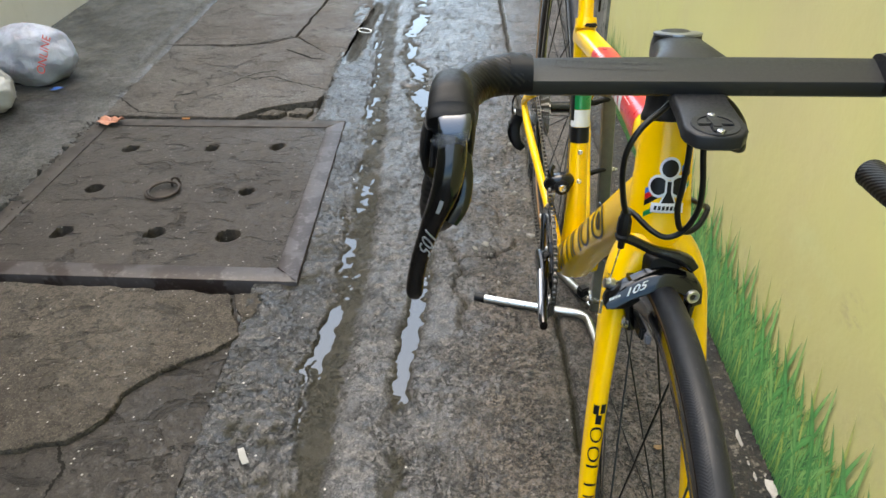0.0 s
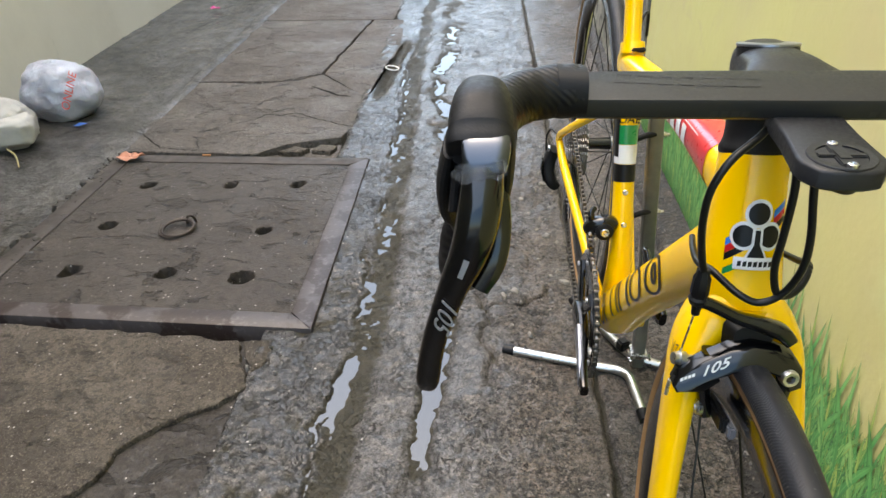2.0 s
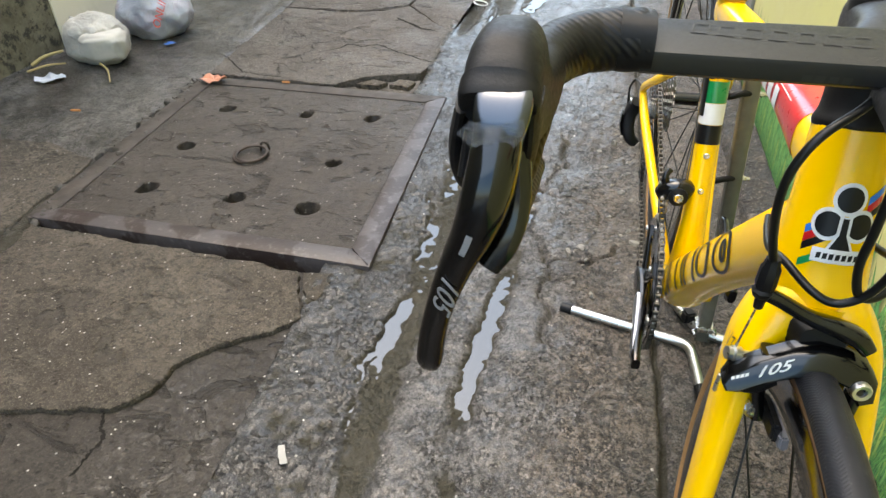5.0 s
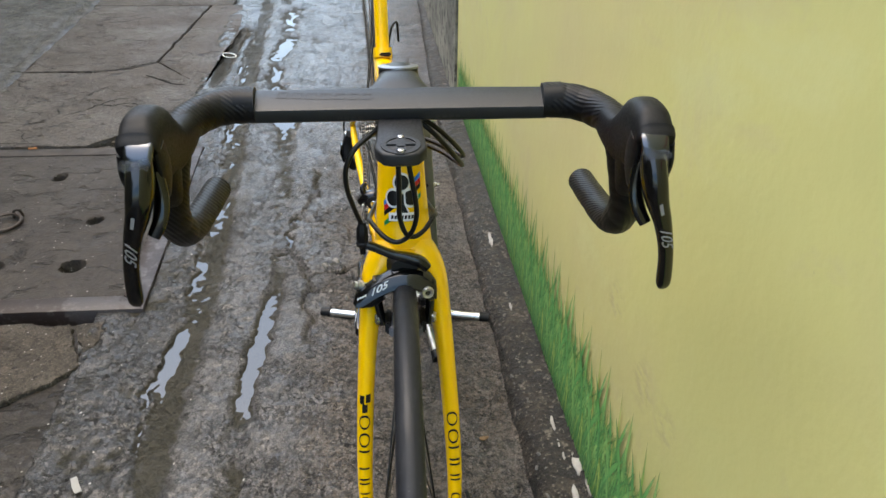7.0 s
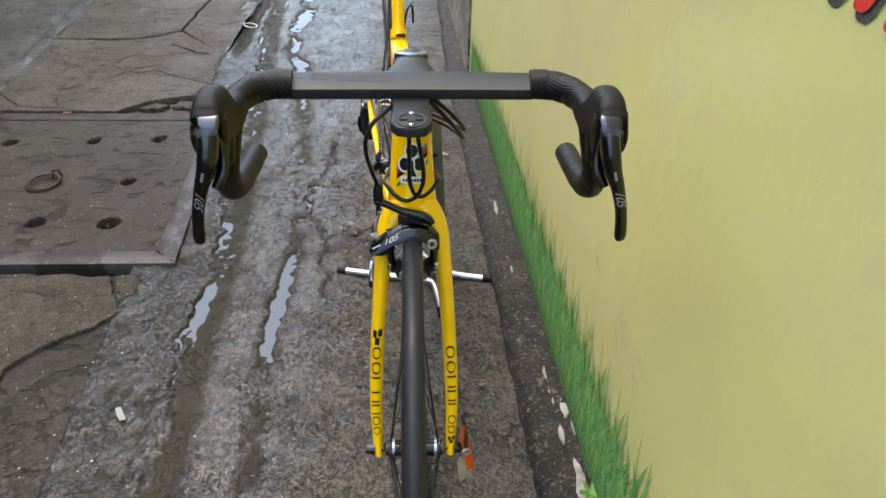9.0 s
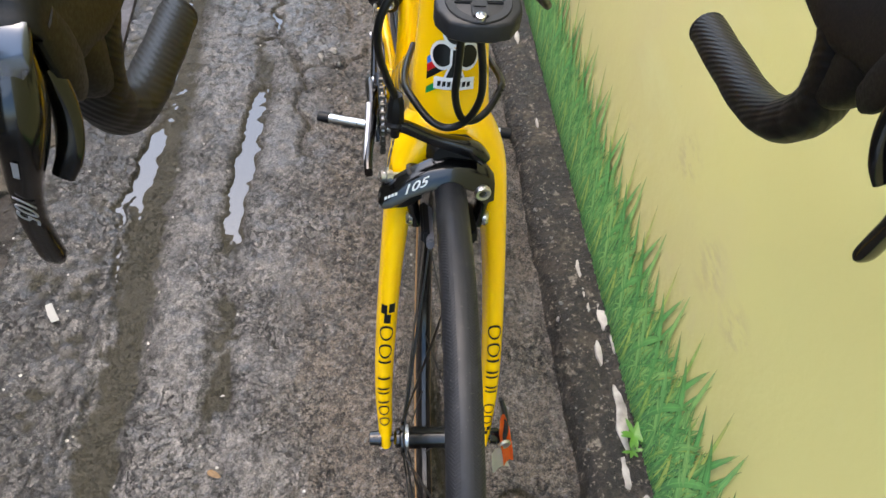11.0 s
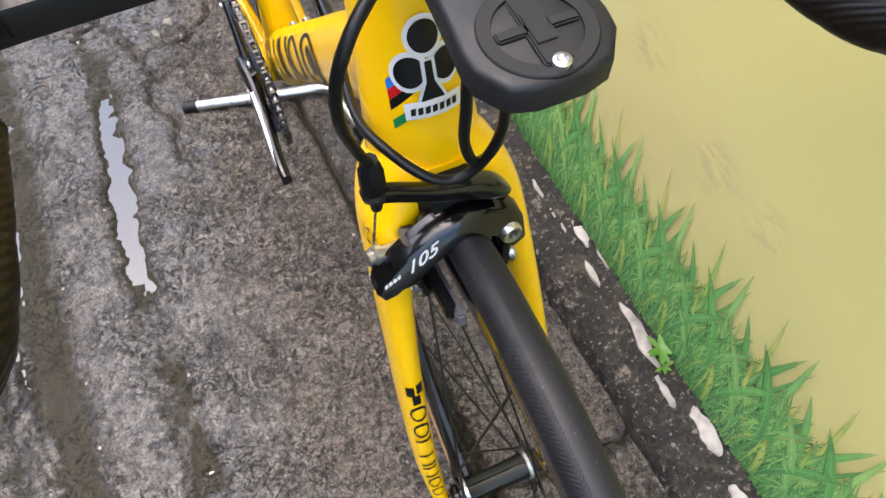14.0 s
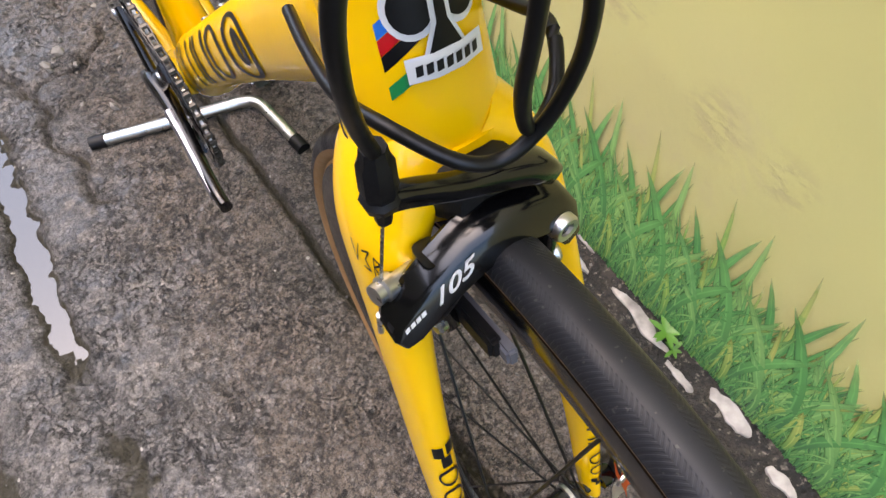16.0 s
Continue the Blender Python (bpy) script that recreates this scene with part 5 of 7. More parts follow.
# wheels
def wheel(cx, cy, cz, tyre_name, spokes, hub_w, yaw=0.0, turn=0.0, rear=False):
    m = Matrix.Translation((cx, cy, cz)) @ Matrix.Rotation(yaw, 4, "Z")
    def ring(profile, n=120):
        """profile: (side, radius) points, closed; the map runs round the wheel and across it."""
        bm = bmesh.new()
        uv = bm.loops.layers.uv.new("UVMap")
        rows = []
        for i in range(n):
            a = 2 * math.pi * i / n
            rows.append([bm.verts.new(m @ V(s, r * math.cos(a), r * math.sin(a))) for s, r in profile])
        for i in range(n):
            a, b = rows[i], rows[(i + 1) % n]
            for k in range(len(profile)):
                q = (k + 1) % len(profile)
                f = bm.faces.new((a[k], b[k], b[q], a[q]))
                for c, (step, j) in zip(f.loops, ((i, k), (i + 1, k), (i + 1, q), (i, q))):
                    c[uv].uv = (step / n * 2.11, profile[j][0])
        bmesh.ops.recalc_face_normals(bm, faces=bm.faces)
        return bm
    w = part("wheel", ring([(-0.0105, 0.314), (-0.0112, 0.306), (-0.0105, 0.296), (-0.008, 0.284), (-0.003, 0.278), (0.003, 0.278), (0.008, 0.284), (0.0105, 0.296), (0.0112, 0.306), (0.0105, 0.314), (0.006, 0.311), (-0.006, 0.311)]), M["black_gloss"], bike, "black deep-section wheel rim")
    half = [(0.0085, 0.3165), (0.0115, 0.3195), (0.0128, 0.324)]
    tread = [(0.0128, 0.324), (0.0118, 0.3292), (0.0088, 0.3333), (0.0045, 0.3356), (0.0, 0.3363)]
    part("tread", ring(tread + [(-s, r) for s, r in tread[-2::-1]] + [(-0.009, 0.324), (0.009, 0.324)]), M["tread"], w, "black herringbone tyre tread")
    for sgn in (-1, 1):
        part("sidewall", ring([(sgn * s, r) for s, r in [(0.0095, 0.311)] + half + [(0.006, 0.320)]]), M["tan_sidewall"], w, "tan tyre sidewall")
    hub = part("hub", turned(bmesh.new(), m @ V(-hub_w, 0, 0), m.to_3x3() @ V(1, 0, 0), [(0, 0.007), (0.003, 0.011), (0.006, 0.011), (0.008, 0.018), (0.011, 0.018), (0.013, 0.0125), (hub_w, 0.0115), (2 * hub_w - 0.013, 0.0125), (2 * hub_w - 0.011, 0.018), (2 * hub_w - 0.008, 0.018), (2 * hub_w - 0.006, 0.011), (2 * hub_w - 0.003, 0.011), (2 * hub_w, 0.007)], 24), M["black_gloss"], w)
    for sgn in (-1, 1):
        part("hub_ring", turned(bmesh.new(), m @ V(sgn * (hub_w - 0.016), 0, 0), m.to_3x3() @ V(sgn, 0, 0), [(0, 0.0128), (0.0005, 0.0145), (0.005, 0.0145), (0.0055, 0.0128)], 24), M["aluminium"], w)
    for i in range(spokes):
        sgn = 1 if i % 2 else -1
        a = 2 * math.pi * (i + 0.5) / spokes + turn
        lead = (0.55 if (i // 2) % 2 else -0.55)
        p = m @ V(sgn * (hub_w - 0.0095), 0.016 * math.cos(a + lead * 2), 0.016 * math.sin(a + lead * 2))
        q = m @ V(sgn * 0.002, 0.281 * math.cos(a), 0.281 * math.sin(a))
        part("spoke", rod(bmesh.new(), p, q, 0.0011, 6), M["housing_black"], w)
    return w


front_wheel = wheel(C, 0.362, 0.336, "front", 20, 0.045, turn=0.13)
rear_wheel = wheel(fx(1.345), 1.345, 0.463, "rear", 24, 0.052, yaw=0.052, turn=0.05)
bm = turned(bmesh.new(), (C - 0.072, 0.362, 0.336), (1, 0, 0), [(0, 0.0045), (0.001, 0.0075), (0.008, 0.008), (0.011, 0.0085), (0.0135, 0.0085), (0.0135, 0.004), (0.132, 0.004), (0.132, 0.009), (0.141, 0.009), (0.144, 0.007)], 18)
axle = part("quick_release", bm, M["black_gloss"], bike, "black quick-release skewer with lever")
bm = Tube([(C + 0.074, 0.360, 0.334, 0.0055, 0.007), (C + 0.077, 0.366, 0.350, 0.0035, 0.006), (C + 0.075, 0.376, 0.366, 0.0030, 0.0055), (C + 0.070, 0.386, 0.380, 0.0024, 0.004)]).bm(14, 14)
part("lever", bm, M["carbon_matte"], axle)
part("lever_cap", turned(bmesh.new(), (C + 0.076, 0.353, 0.336), (0.25, -1, 0.15), [(0, 0.0075), (0.002, 0.0075), (0.003, 0.0060), (0.002, 0.0035)], 16), M["aluminium"], axle)


def loose_strip(name, rows, mt, label):
    """A limp strip of paper: each row gives the middle (x from the wheel's plane, y, z) and half its width."""
    bm = bmesh.new()
    lines = [[bm.verts.new((C + x + k * w, y - 0.004 * k * k + 0.003 * k, z + 0.12 * k * w)) for k in (-1, -0.33, 0.33, 1)] for x, y, z, w in rows]
    for a, b in zip(lines, lines[1:]):
        for k in range(3):
            bm.faces.new((a[k], a[k + 1], b[k + 1], b[k]))
    bmesh.ops.solidify(bm, geom=bm.faces[:], thickness=0.0006)
    return part(name, bm, M[mt], axle, label)


loose_strip("warning_tag", ((0.071, 0.372, 0.372, 0.003), (0.075, 0.364, 0.352, 0.006), (0.081, 0.350, 0.325, 0.006), (0.084, 0.345, 0.306, 0.0055)), "orange_plastic", "orange paper warning tag")
loose_strip("tag_paper", ((0.069, 0.352, 0.326, 0.006), (0.073, 0.346, 0.310, 0.0085), (0.077, 0.343, 0.294, 0.0095), (0.079, 0.345, 0.284, 0.009)), "tag_paper", "pale paper tag")

# handlebar: one-piece carbon top with stem, taped bends and drops
BAR_HALF = 0.142


def bar_section(dx):
    """The bar's cross-section at dx from its middle, as (y, z): a blade with a flat, backward-rising top and an upright front face."""
    c = math.cos(min(1.0, abs(dx) / BAR_HALF) * math.pi / 2) ** 0.8
    f = 1 - 0.10 * (abs(dx) / BAR_HALF) ** 2
    y0, z0 = 0.4555 + 0.007 * c, 0.8600 - 0.0025 * c
    pts = [(0.0035, -0.0135), (0.0010, -0.0115), (0.0, -0.002), (0.0006, 0.0), (0.0022, 0.0008), (0.019 * f, 0.0052), (0.033 * f, 0.0085), (0.0365 * f, 0.0080), (0.0385 * f, 0.0060), (0.0385 * f, -0.006), (0.0365 * f, -0.0100), (0.020 * f, -0.0140)]
    return [(y0 + a, z0 + b) for a, b in pts]


bm = bmesh.new()
rings = [[bm.verts.new((C + dx, y, z)) for y, z in bar_section(dx)] for dx in np.linspace(-BAR_HALF, BAR_HALF, 49)]
for a, b in zip(rings, rings[1:]):
    for q in range(len(a)):
        bm.faces.new((a[q], b[q], b[(q + 1) % len(a)], a[(q + 1) % len(a)]))
bm.faces.new(rings[0])
bm.faces.new(rings[-1][::-1])
bmesh.ops.recalc_face_normals(bm, faces=bm.faces)
handlebar = part("handlebar", bm, M["carbon_matte"], bike, "matt black one-piece carbon handlebar and stem")
stem = Tube([(C, 0.474, 0.8510, 0.056, 0.0065), (C, 0.488, 0.8530, 0.052, 0.0100), (C, 0.502, 0.8545, 0.036, 0.0128), (C, 0.520, 0.8545, 0.0265, 0.0160), (C, 0.55, 0.850, 0.0228, 0.0185), (C, 0.575, 0.849, 0.021, 0.018), (C, 0.588, 0.850, 0.014, 0.012)], power=2.8)
part("stem", stem.bm(24, 28), M["carbon_matte"], handlebar)
part("top_cap", turned(bmesh.new(), (C, 0.560, 0.855), (0, 0.2, 1), [(0, 0.0215), (0.009, 0.0215), (0.0095, 0.0205), (0.0102, 0.0205), (0.012, 0.0195), (0.0125, 0.004)], 32), M["carbon_matte"], handlebar)
part("cap_ring", turned(bmesh.new(), (C, 0.5625, 0.8645), (0, 0.2, 1), [(0, 0.0212), (0.0005, 0.022), (0.0022, 0.022), (0.0026, 0.0212)], 32), M["crank_grey"], handlebar)
# steerer spacers under the stem
part("spacer", Tube([(C, steer_y(z), z, w) for z, w in ((0.789, 0.0258), (0.793, 0.0262), (0.80, 0.0235), (0.812, 0.0225), (0.828, 0.0225), (0.842, 0.023))]).bm(14, 28), M["black_plastic"], bike)
# print on the bar: outlined word shapes on the left top, fine dots along the front edge
def bar_top(dx, y):
    sec = bar_section(dx)
    return float(np.interp(y, [p[0] for p in sec[3:7]], [p[1] for p in sec[3:7]]))


for i in range(7):
    u = -0.118 + 0.0135 * i
    q = [(u, 0.4765), (u + 0.0095, 0.4765), (u + 0.0115, 0.4865), (u + 0.002, 0.4865)]
    inner = [(a + (u + 0.0058 - a) * 0.25, b + (0.4815 - b) * 0.28) for a, b in q]
    bm = bmesh.new()
    o, n = ([bm.verts.new((C + x, y, bar_top(x, y) + 0.0004)) for x, y in ring] for ring in (q, inner))
    for j in range(4):
        bm.faces.new((o[j], o[(j + 1) % 4], n[(j + 1) % 4], n[j]))
    part("print_shape", bm, M["faint_print"], handlebar)
bm = bmesh.new()
for row in range(3):
    for i in range(70):
        dx = -0.087 + 0.0025 * i + 0.00125 * (row % 2)
        if abs(dx) > 0.087 - row * 0.028:
            continue
        y = bar_section(dx)[4][0] + 0.0012 + 0.0018 * row
        bmesh.ops.create_icosphere(bm, subdivisions=1, radius=0.00030, matrix=Matrix.Translation((C + dx, y, bar_top(dx, y))))
tagged(part("dot_pattern", bm, M["faint_print"], handlebar), kind="stuff")
# small faint word shapes on the front face
for u0, u1 in ((-0.060, -0.034), (0.034, 0.060)):
    for q in range(4):
        a = u0 + (u1 - u0) * q / 4
        bm = bmesh.new()
        sec = bar_section(a)
        bm.faces.new([bm.verts.new((C + x, sec[1][0] - 0.0009, z)) for x, z in ((a, sec[1][1] + 0.001), (a + 0.0045, sec[1][1] + 0.001), (a + 0.0052, sec[1][1] + 0.0045), (a + 0.0007, sec[1][1] + 0.0045))])
        part("print_shape", bm, M["dim_print"], handlebar, smooth=False)

# computer mount in front of the bar
half = [(0.0215, 0.474), (0.0215, 0.440), (0.0228, 0.420), (0.0238, 0.408), (0.0230, 0.4015), (0.0165, 0.3915), (0.0080, 0.3890)]
outline = [(-a, b) for a, b in half] + [(a, b) for a, b in half[::-1]]
bm = bmesh.new()
rings = []
for inset, z in ((0.0016, 0.8332), (0.0, 0.8348), (0.0, 0.8432), (0.0007, 0.8446), (0.0020, 0.8454)):
    rings.append([bm.verts.new((C + a * (1 - inset / 0.0225), 0.430 + (b - 0.430) * (1 - inset / 0.043), z - 0.05 * (0.43 - b) * 0.8)) for a, b in outline])
for a, b in zip(rings, rings[1:]):
    for q in range(len(a)):
        bm.faces.new((a[q], a[(q + 1) % len(a)], b[(q + 1) % len(a)], b[q]))
bm.faces.new(rings[0][::-1])
bm.faces.new(rings[-1])
bmesh.ops.recalc_face_normals(bm, faces=bm.faces)
mount_ob = part("computer_mount", bm, M["mount_plastic"], bike, "black plastic bike-computer mount with round socket")
mc = V(C, 0.4080, 0.8446)
up = V(0, -0.04, 1).normalized()
part("socket_ring", turned(bmesh.new(), mc, up, [(-0.002, 0.0182), (0.0003, 0.0182), (0.0008, 0.0178), (0.0008, 0.0136), (-0.003, 0.0132)], 36), M["mount_plastic"], mount_ob)
part("socket_floor", turned(bmesh.new(), mc + up * 0.0003, up, [(-0.0030, 0.0138), (-0.0026, 0.0134)], 30), M["black_gloss"], mount_ob)
bm = bmesh.new()
box(bm, mc + up * 0.0002, (0.0090, 0.0285, 0.0022), bevel=0.0006)
box(bm, mc + up * 0.0002 + V(0, 0.0005, 0), (0.0262, 0.0042, 0.0022), bevel=0.0006)
box(bm, mc + up * 0.0016, (0.0066, 0.0130, 0.0006), bevel=0.0002)
part("socket_cross", bm, M["mount_plastic"], mount_ob)
for dy in (0.0148, -0.0148):
    part("screw", turned(bmesh.new(), mc + V(0, dy, 0.0002), up, [(0, 0.0028), (0.002, 0.0028), (0.0024, 0.0018), (0.0012, 0.0012)], 14), M["aluminium"], mount_ob)
part("under_arm", Tube([(C, 0.460, 0.838, 0.010, 0.006), (C, 0.44, 0.836, 0.009, 0.004), (C, 0.41, 0.836, 0.008, 0.003)], power=3).bm(8, 12), M["black_plastic"], mount_ob)


def half_bar(sgn):
    """The taped bend, hood, lever and drop of one side."""
    def wrap(s, a):
        return 0.0007 * np.abs(np.sin(s * 46 + a * 0.5)) ** 0.5
    R = lambda rows, mid=C + 0.001: [(mid + sgn * dx, y, z, *r) for dx, y, z, *r in rows]
    t = Tube(R(((0.141, 0.4720, 0.8605, 0.0176, 0.0158), (0.150, 0.471, 0.8605, 0.0172, 0.0164), (0.166, 0.468, 0.8602, 0.0162, 0.0165), (0.181, 0.458, 0.8592, 0.0156, 0.0164), (0.190, 0.441, 0.8588, 0.0152, 0.0160), (0.1945, 0.420, 0.860, 0.0146, 0.0146), (0.196, 0.400, 0.856, 0.0148, 0.0148), (0.198, 0.388, 0.842, 0.0150, 0.0150), (0.203, 0.386, 0.820, 0.0152, 0.0152),
                (0.2085, 0.390, 0.797, 0.0152, 0.0152), (0.2125, 0.402, 0.774, 0.0152, 0.0152), (0.215, 0.424, 0.751, 0.0152, 0.0152), (0.2165, 0.458, 0.736, 0.0150, 0.0150), (0.217, 0.500, 0.729, 0.0148, 0.0148), (0.217, 0.562, 0.7225, 0.0146, 0.0146))), ref=(0, 0.5, 1), wobble=wrap)
    t.ref = np.array((sgn * 1.0, 0.35, 0.12))
    tape = part("bar_tape", t.bm(150, 20), M["tape"], handlebar, "black wrapped bar tape")
    part("end_plug", turned(bmesh.new(), (C + 0.001 + sgn * 0.217, 0.561, 0.7226), (0, 1, -0.1), [(0, 0.0135), (0.002, 0.0152), (0.004, 0.0152), (0.006, 0.011)], 20), M["black_plastic"], handlebar)
    part("tape_collar", Tube(R(((0.1385, 0.4730, 0.8600, 0.0190, 0.0158), (0.157, 0.4715, 0.8605, 0.0178, 0.0170))), ref=(0, 1, -0.12), power=2.6).bm(4, 24), M["black_plastic"], handlebar)
    hood = Tube(R(((0.1935, 0.432, 0.8595, 0.0136, 0.0142), (0.1950, 0.408, 0.8575, 0.0154, 0.0170), (0.1960, 0.390, 0.857, 0.0154, 0.0198), (0.1965, 0.374, 0.8635, 0.0147, 0.0250), (0.1963, 0.359, 0.8725, 0.0146, 0.0295), (0.1958, 0.345, 0.8815, 0.0149, 0.0275), (0.1952, 0.334, 0.8860, 0.0152, 0.0228), (0.1948, 0.326, 0.8865, 0.0151, 0.0180), (0.1946, 0.319, 0.8860, 0.0147, 0.0125), (0.1945, 0.3158, 0.8855, 0.0141, 0.0090))), power=2.8)
    h = part("brake_hood", hood.bm(34, 32), M["hood_rubber"], handlebar, "black rubber brake hood")
    part("hood_rim", Tube(R(((0.1946, 0.3205, 0.8860, 0.0155, 0.0143), (0.1945, 0.3168, 0.8850, 0.0154, 0.0112), (0.1945, 0.3150, 0.8840, 0.0143, 0.0090))), power=3.0).bm(7, 32), M["hood_rubber"], h)
    part("hood_mouth", Tube(R(((0.1945, 0.332, 0.870, 0.0125, 0.0200), (0.1945, 0.3200, 0.8715, 0.0122, 0.0190))), power=3.0).bm(2, 24), M["black_gloss"], h)
    part("hood_skirt", Tube(R(((0.1820, 0.3235, 0.886, 0.0032, 0.010), (0.1832, 0.329, 0.868, 0.0036, 0.0125), (0.1872, 0.337, 0.850, 0.0042, 0.0120), (0.1925, 0.346, 0.836, 0.0040, 0.008))), power=2.4).bm(14, 16), M["hood_rubber"], h)
    part("hood_skirt", Tube(R(((0.2085, 0.3235, 0.885, 0.0032, 0.010), (0.2122, 0.331, 0.866, 0.0042, 0.0135), (0.2122, 0.339, 0.848, 0.0042, 0.0120), (0.2080, 0.348, 0.835, 0.0034, 0.008))), power=2.4).bm(14, 16), M["hood_rubber"], h)
    part("hood_body", Tube(R(((0.1970, 0.360, 0.868, 0.0138, 0.018), (0.1990, 0.366, 0.846, 0.0140, 0.018), (0.2025, 0.373, 0.826, 0.0138, 0.0155), (0.2045, 0.380, 0.813, 0.0125, 0.012))), power=2.4).bm(12, 18), M["hood_rubber"], h)
    part("name_plate", Tube(R(((0.1915, 0.3150, 0.8925, 0.0096, 0.0018), (0.1915, 0.3110, 0.8900, 0.0108, 0.0028), (0.1915, 0.3062, 0.8848, 0.0104, 0.0030), (0.1915, 0.3030, 0.8800, 0.0090, 0.0020))), power=3.2).bm(14, 18), M["chrome"], h, "polished lever cap under torn clear film")
    bm = bmesh.new()
    film = [(0.2055, 0.3005, 0.8800), (0.1995, 0.2980, 0.8765), (0.192, 0.2978, 0.8785), (0.186, 0.2995, 0.8755), (0.1805, 0.3015, 0.8810), (0.1815, 0.3010, 0.8880), (0.192, 0.2995, 0.8850), (0.2010, 0.3005, 0.8855)]
    f = bm.faces.new([bm.verts.new((C + sgn * a, b, c)) for a, b, c in film])
    bmesh.ops.solidify(bm, geom=[f], thickness=0.0004)
    part("film", bm, M["film"], h, "torn clear protective film")
    lev = Tube(R(((0.1925, 0.314, 0.884, 0.0090, 0.008), (0.1925, 0.305, 0.870, 0.0096, 0.0110), (0.1945, 0.2995, 0.856, 0.0096, 0.0118), (0.1985, 0.297, 0.842, 0.0086, 0.0095), (0.2050, 0.2965, 0.826, 0.0072, 0.0070), (0.2108, 0.2975, 0.809, 0.0064, 0.0056), (0.2158, 0.300, 0.792, 0.0061, 0.0051), (0.2195, 0.303, 0.775, 0.0062, 0.0051), (0.2218, 0.305, 0.760, 0.0063, 0.0048), (0.2226, 0.306, 0.7535, 0.0050, 0.0036), (0.2230, 0.3065, 0.7502, 0.0024, 0.0015)), C + 0.0005), power=2.5)
    blade = part("brake_lever", lev.bm(48, 22), M["black_gloss"], handlebar, "glossy black brake and shift lever")
    part("shift_paddle", Tube(R(((0.188, 0.322, 0.866, 0.006, 0.006), (0.186, 0.316, 0.846, 0.006, 0.004), (0.1885, 0.309, 0.830, 0.006, 0.003), (0.1950, 0.305, 0.818, 0.005, 0.002))), power=2.4).bm(14, 14), M["black_gloss"], blade)
    part("side_cover", Tube(R(((0.2050, 0.322, 0.872, 0.003, 0.010), (0.2065, 0.315, 0.855, 0.003, 0.008))), power=2.4).bm(5, 12), M["black_plastic"], blade)
    # number on the blade
    face = lev.at(0.59, np.array([math.pi * 0.5]))[0]
    a0 = math.pi * 0.5 if face[1] < 0.298 else math.pi * 1.5
    p0, p1 = Vector(lev.at(0.36, np.array([a0]), 0.0006)[0]), Vector(lev.at(0.58, np.array([a0]), 0.0006)[0])
    write("105", (p0 + p1) / 2, p1 - p0, V(0, -1, 0.05), 0.0130, "silver_print", blade, 1.1, 0.0)
    bm = bmesh.new()
    lev.patch(bm, 0.285, 0.345, a0 - 0.06, a0 + 0.12, 0.0006, 3, 3)
    part("print_mark", bm, M["silver_print"], blade)


def write(text, place, along, normal, size, mt, parent, wide=1.0, bold=0.0):
    """Letters lying on a surface: along is the way of reading, normal points off it."""
    cu = bpy.data.curves.new("lettering", "FONT")
    cu.body, cu.size, cu.align_x, cu.align_y, cu.extrude, cu.shear = text, size, "CENTER", "CENTER", 0.0002, 0.2 + 0.4 * (wide > 1)
    cu.offset = bold
    ob = bpy.data.objects.new("lettering", cu)
    scene.collection.objects.link(ob)
    me = bpy.data.meshes.new_from_object(ob.evaluated_get(bpy.context.evaluated_depsgraph_get()))
    bpy.data.objects.remove(ob)
    x = Vector(along).normalized()
    z = Vector(normal)
    z = (z - x * z.dot(x)).normalized()
    y = z.cross(x)
    me.transform(Matrix.Translation(Vector(place) + z * 0.0004) @ Matrix((x, y, z)).transposed().to_4x4() @ Matrix.Diagonal((wide, 1, 1, 1)))
    me.materials.clear()
    me.materials.append(M[mt])
    o = new("lettering", me)
    o.parent = parent
    return o


k = Mat("clear_film", (0.55, 0.56, 0.60), 0.12)
k.s.inputs["Alpha"].default_value = 0.4
k.s.inputs["Transmission Weight"].default_value = 0.85
k.s.inputs["IOR"].default_value = 1.2
k.bump(k.noise(120, 4), 0.002, 0.8)
M["film"] = k.m
for sgn in (-1, 1):
    half_bar(sgn)
p = Vector(seat.at(seat_s(0.633), np.array([math.pi * 1.5]), 0.0006)[0])
q = Vector(seat.at(seat_s(0.633), np.array([math.pi * 0.5]), 0.0006)[0])
p = p if p.y < q.y else q
write("UAE", p, V(1, 0, 0), V(0, -1, 0.25), 0.017, "black_print", seat_tube)

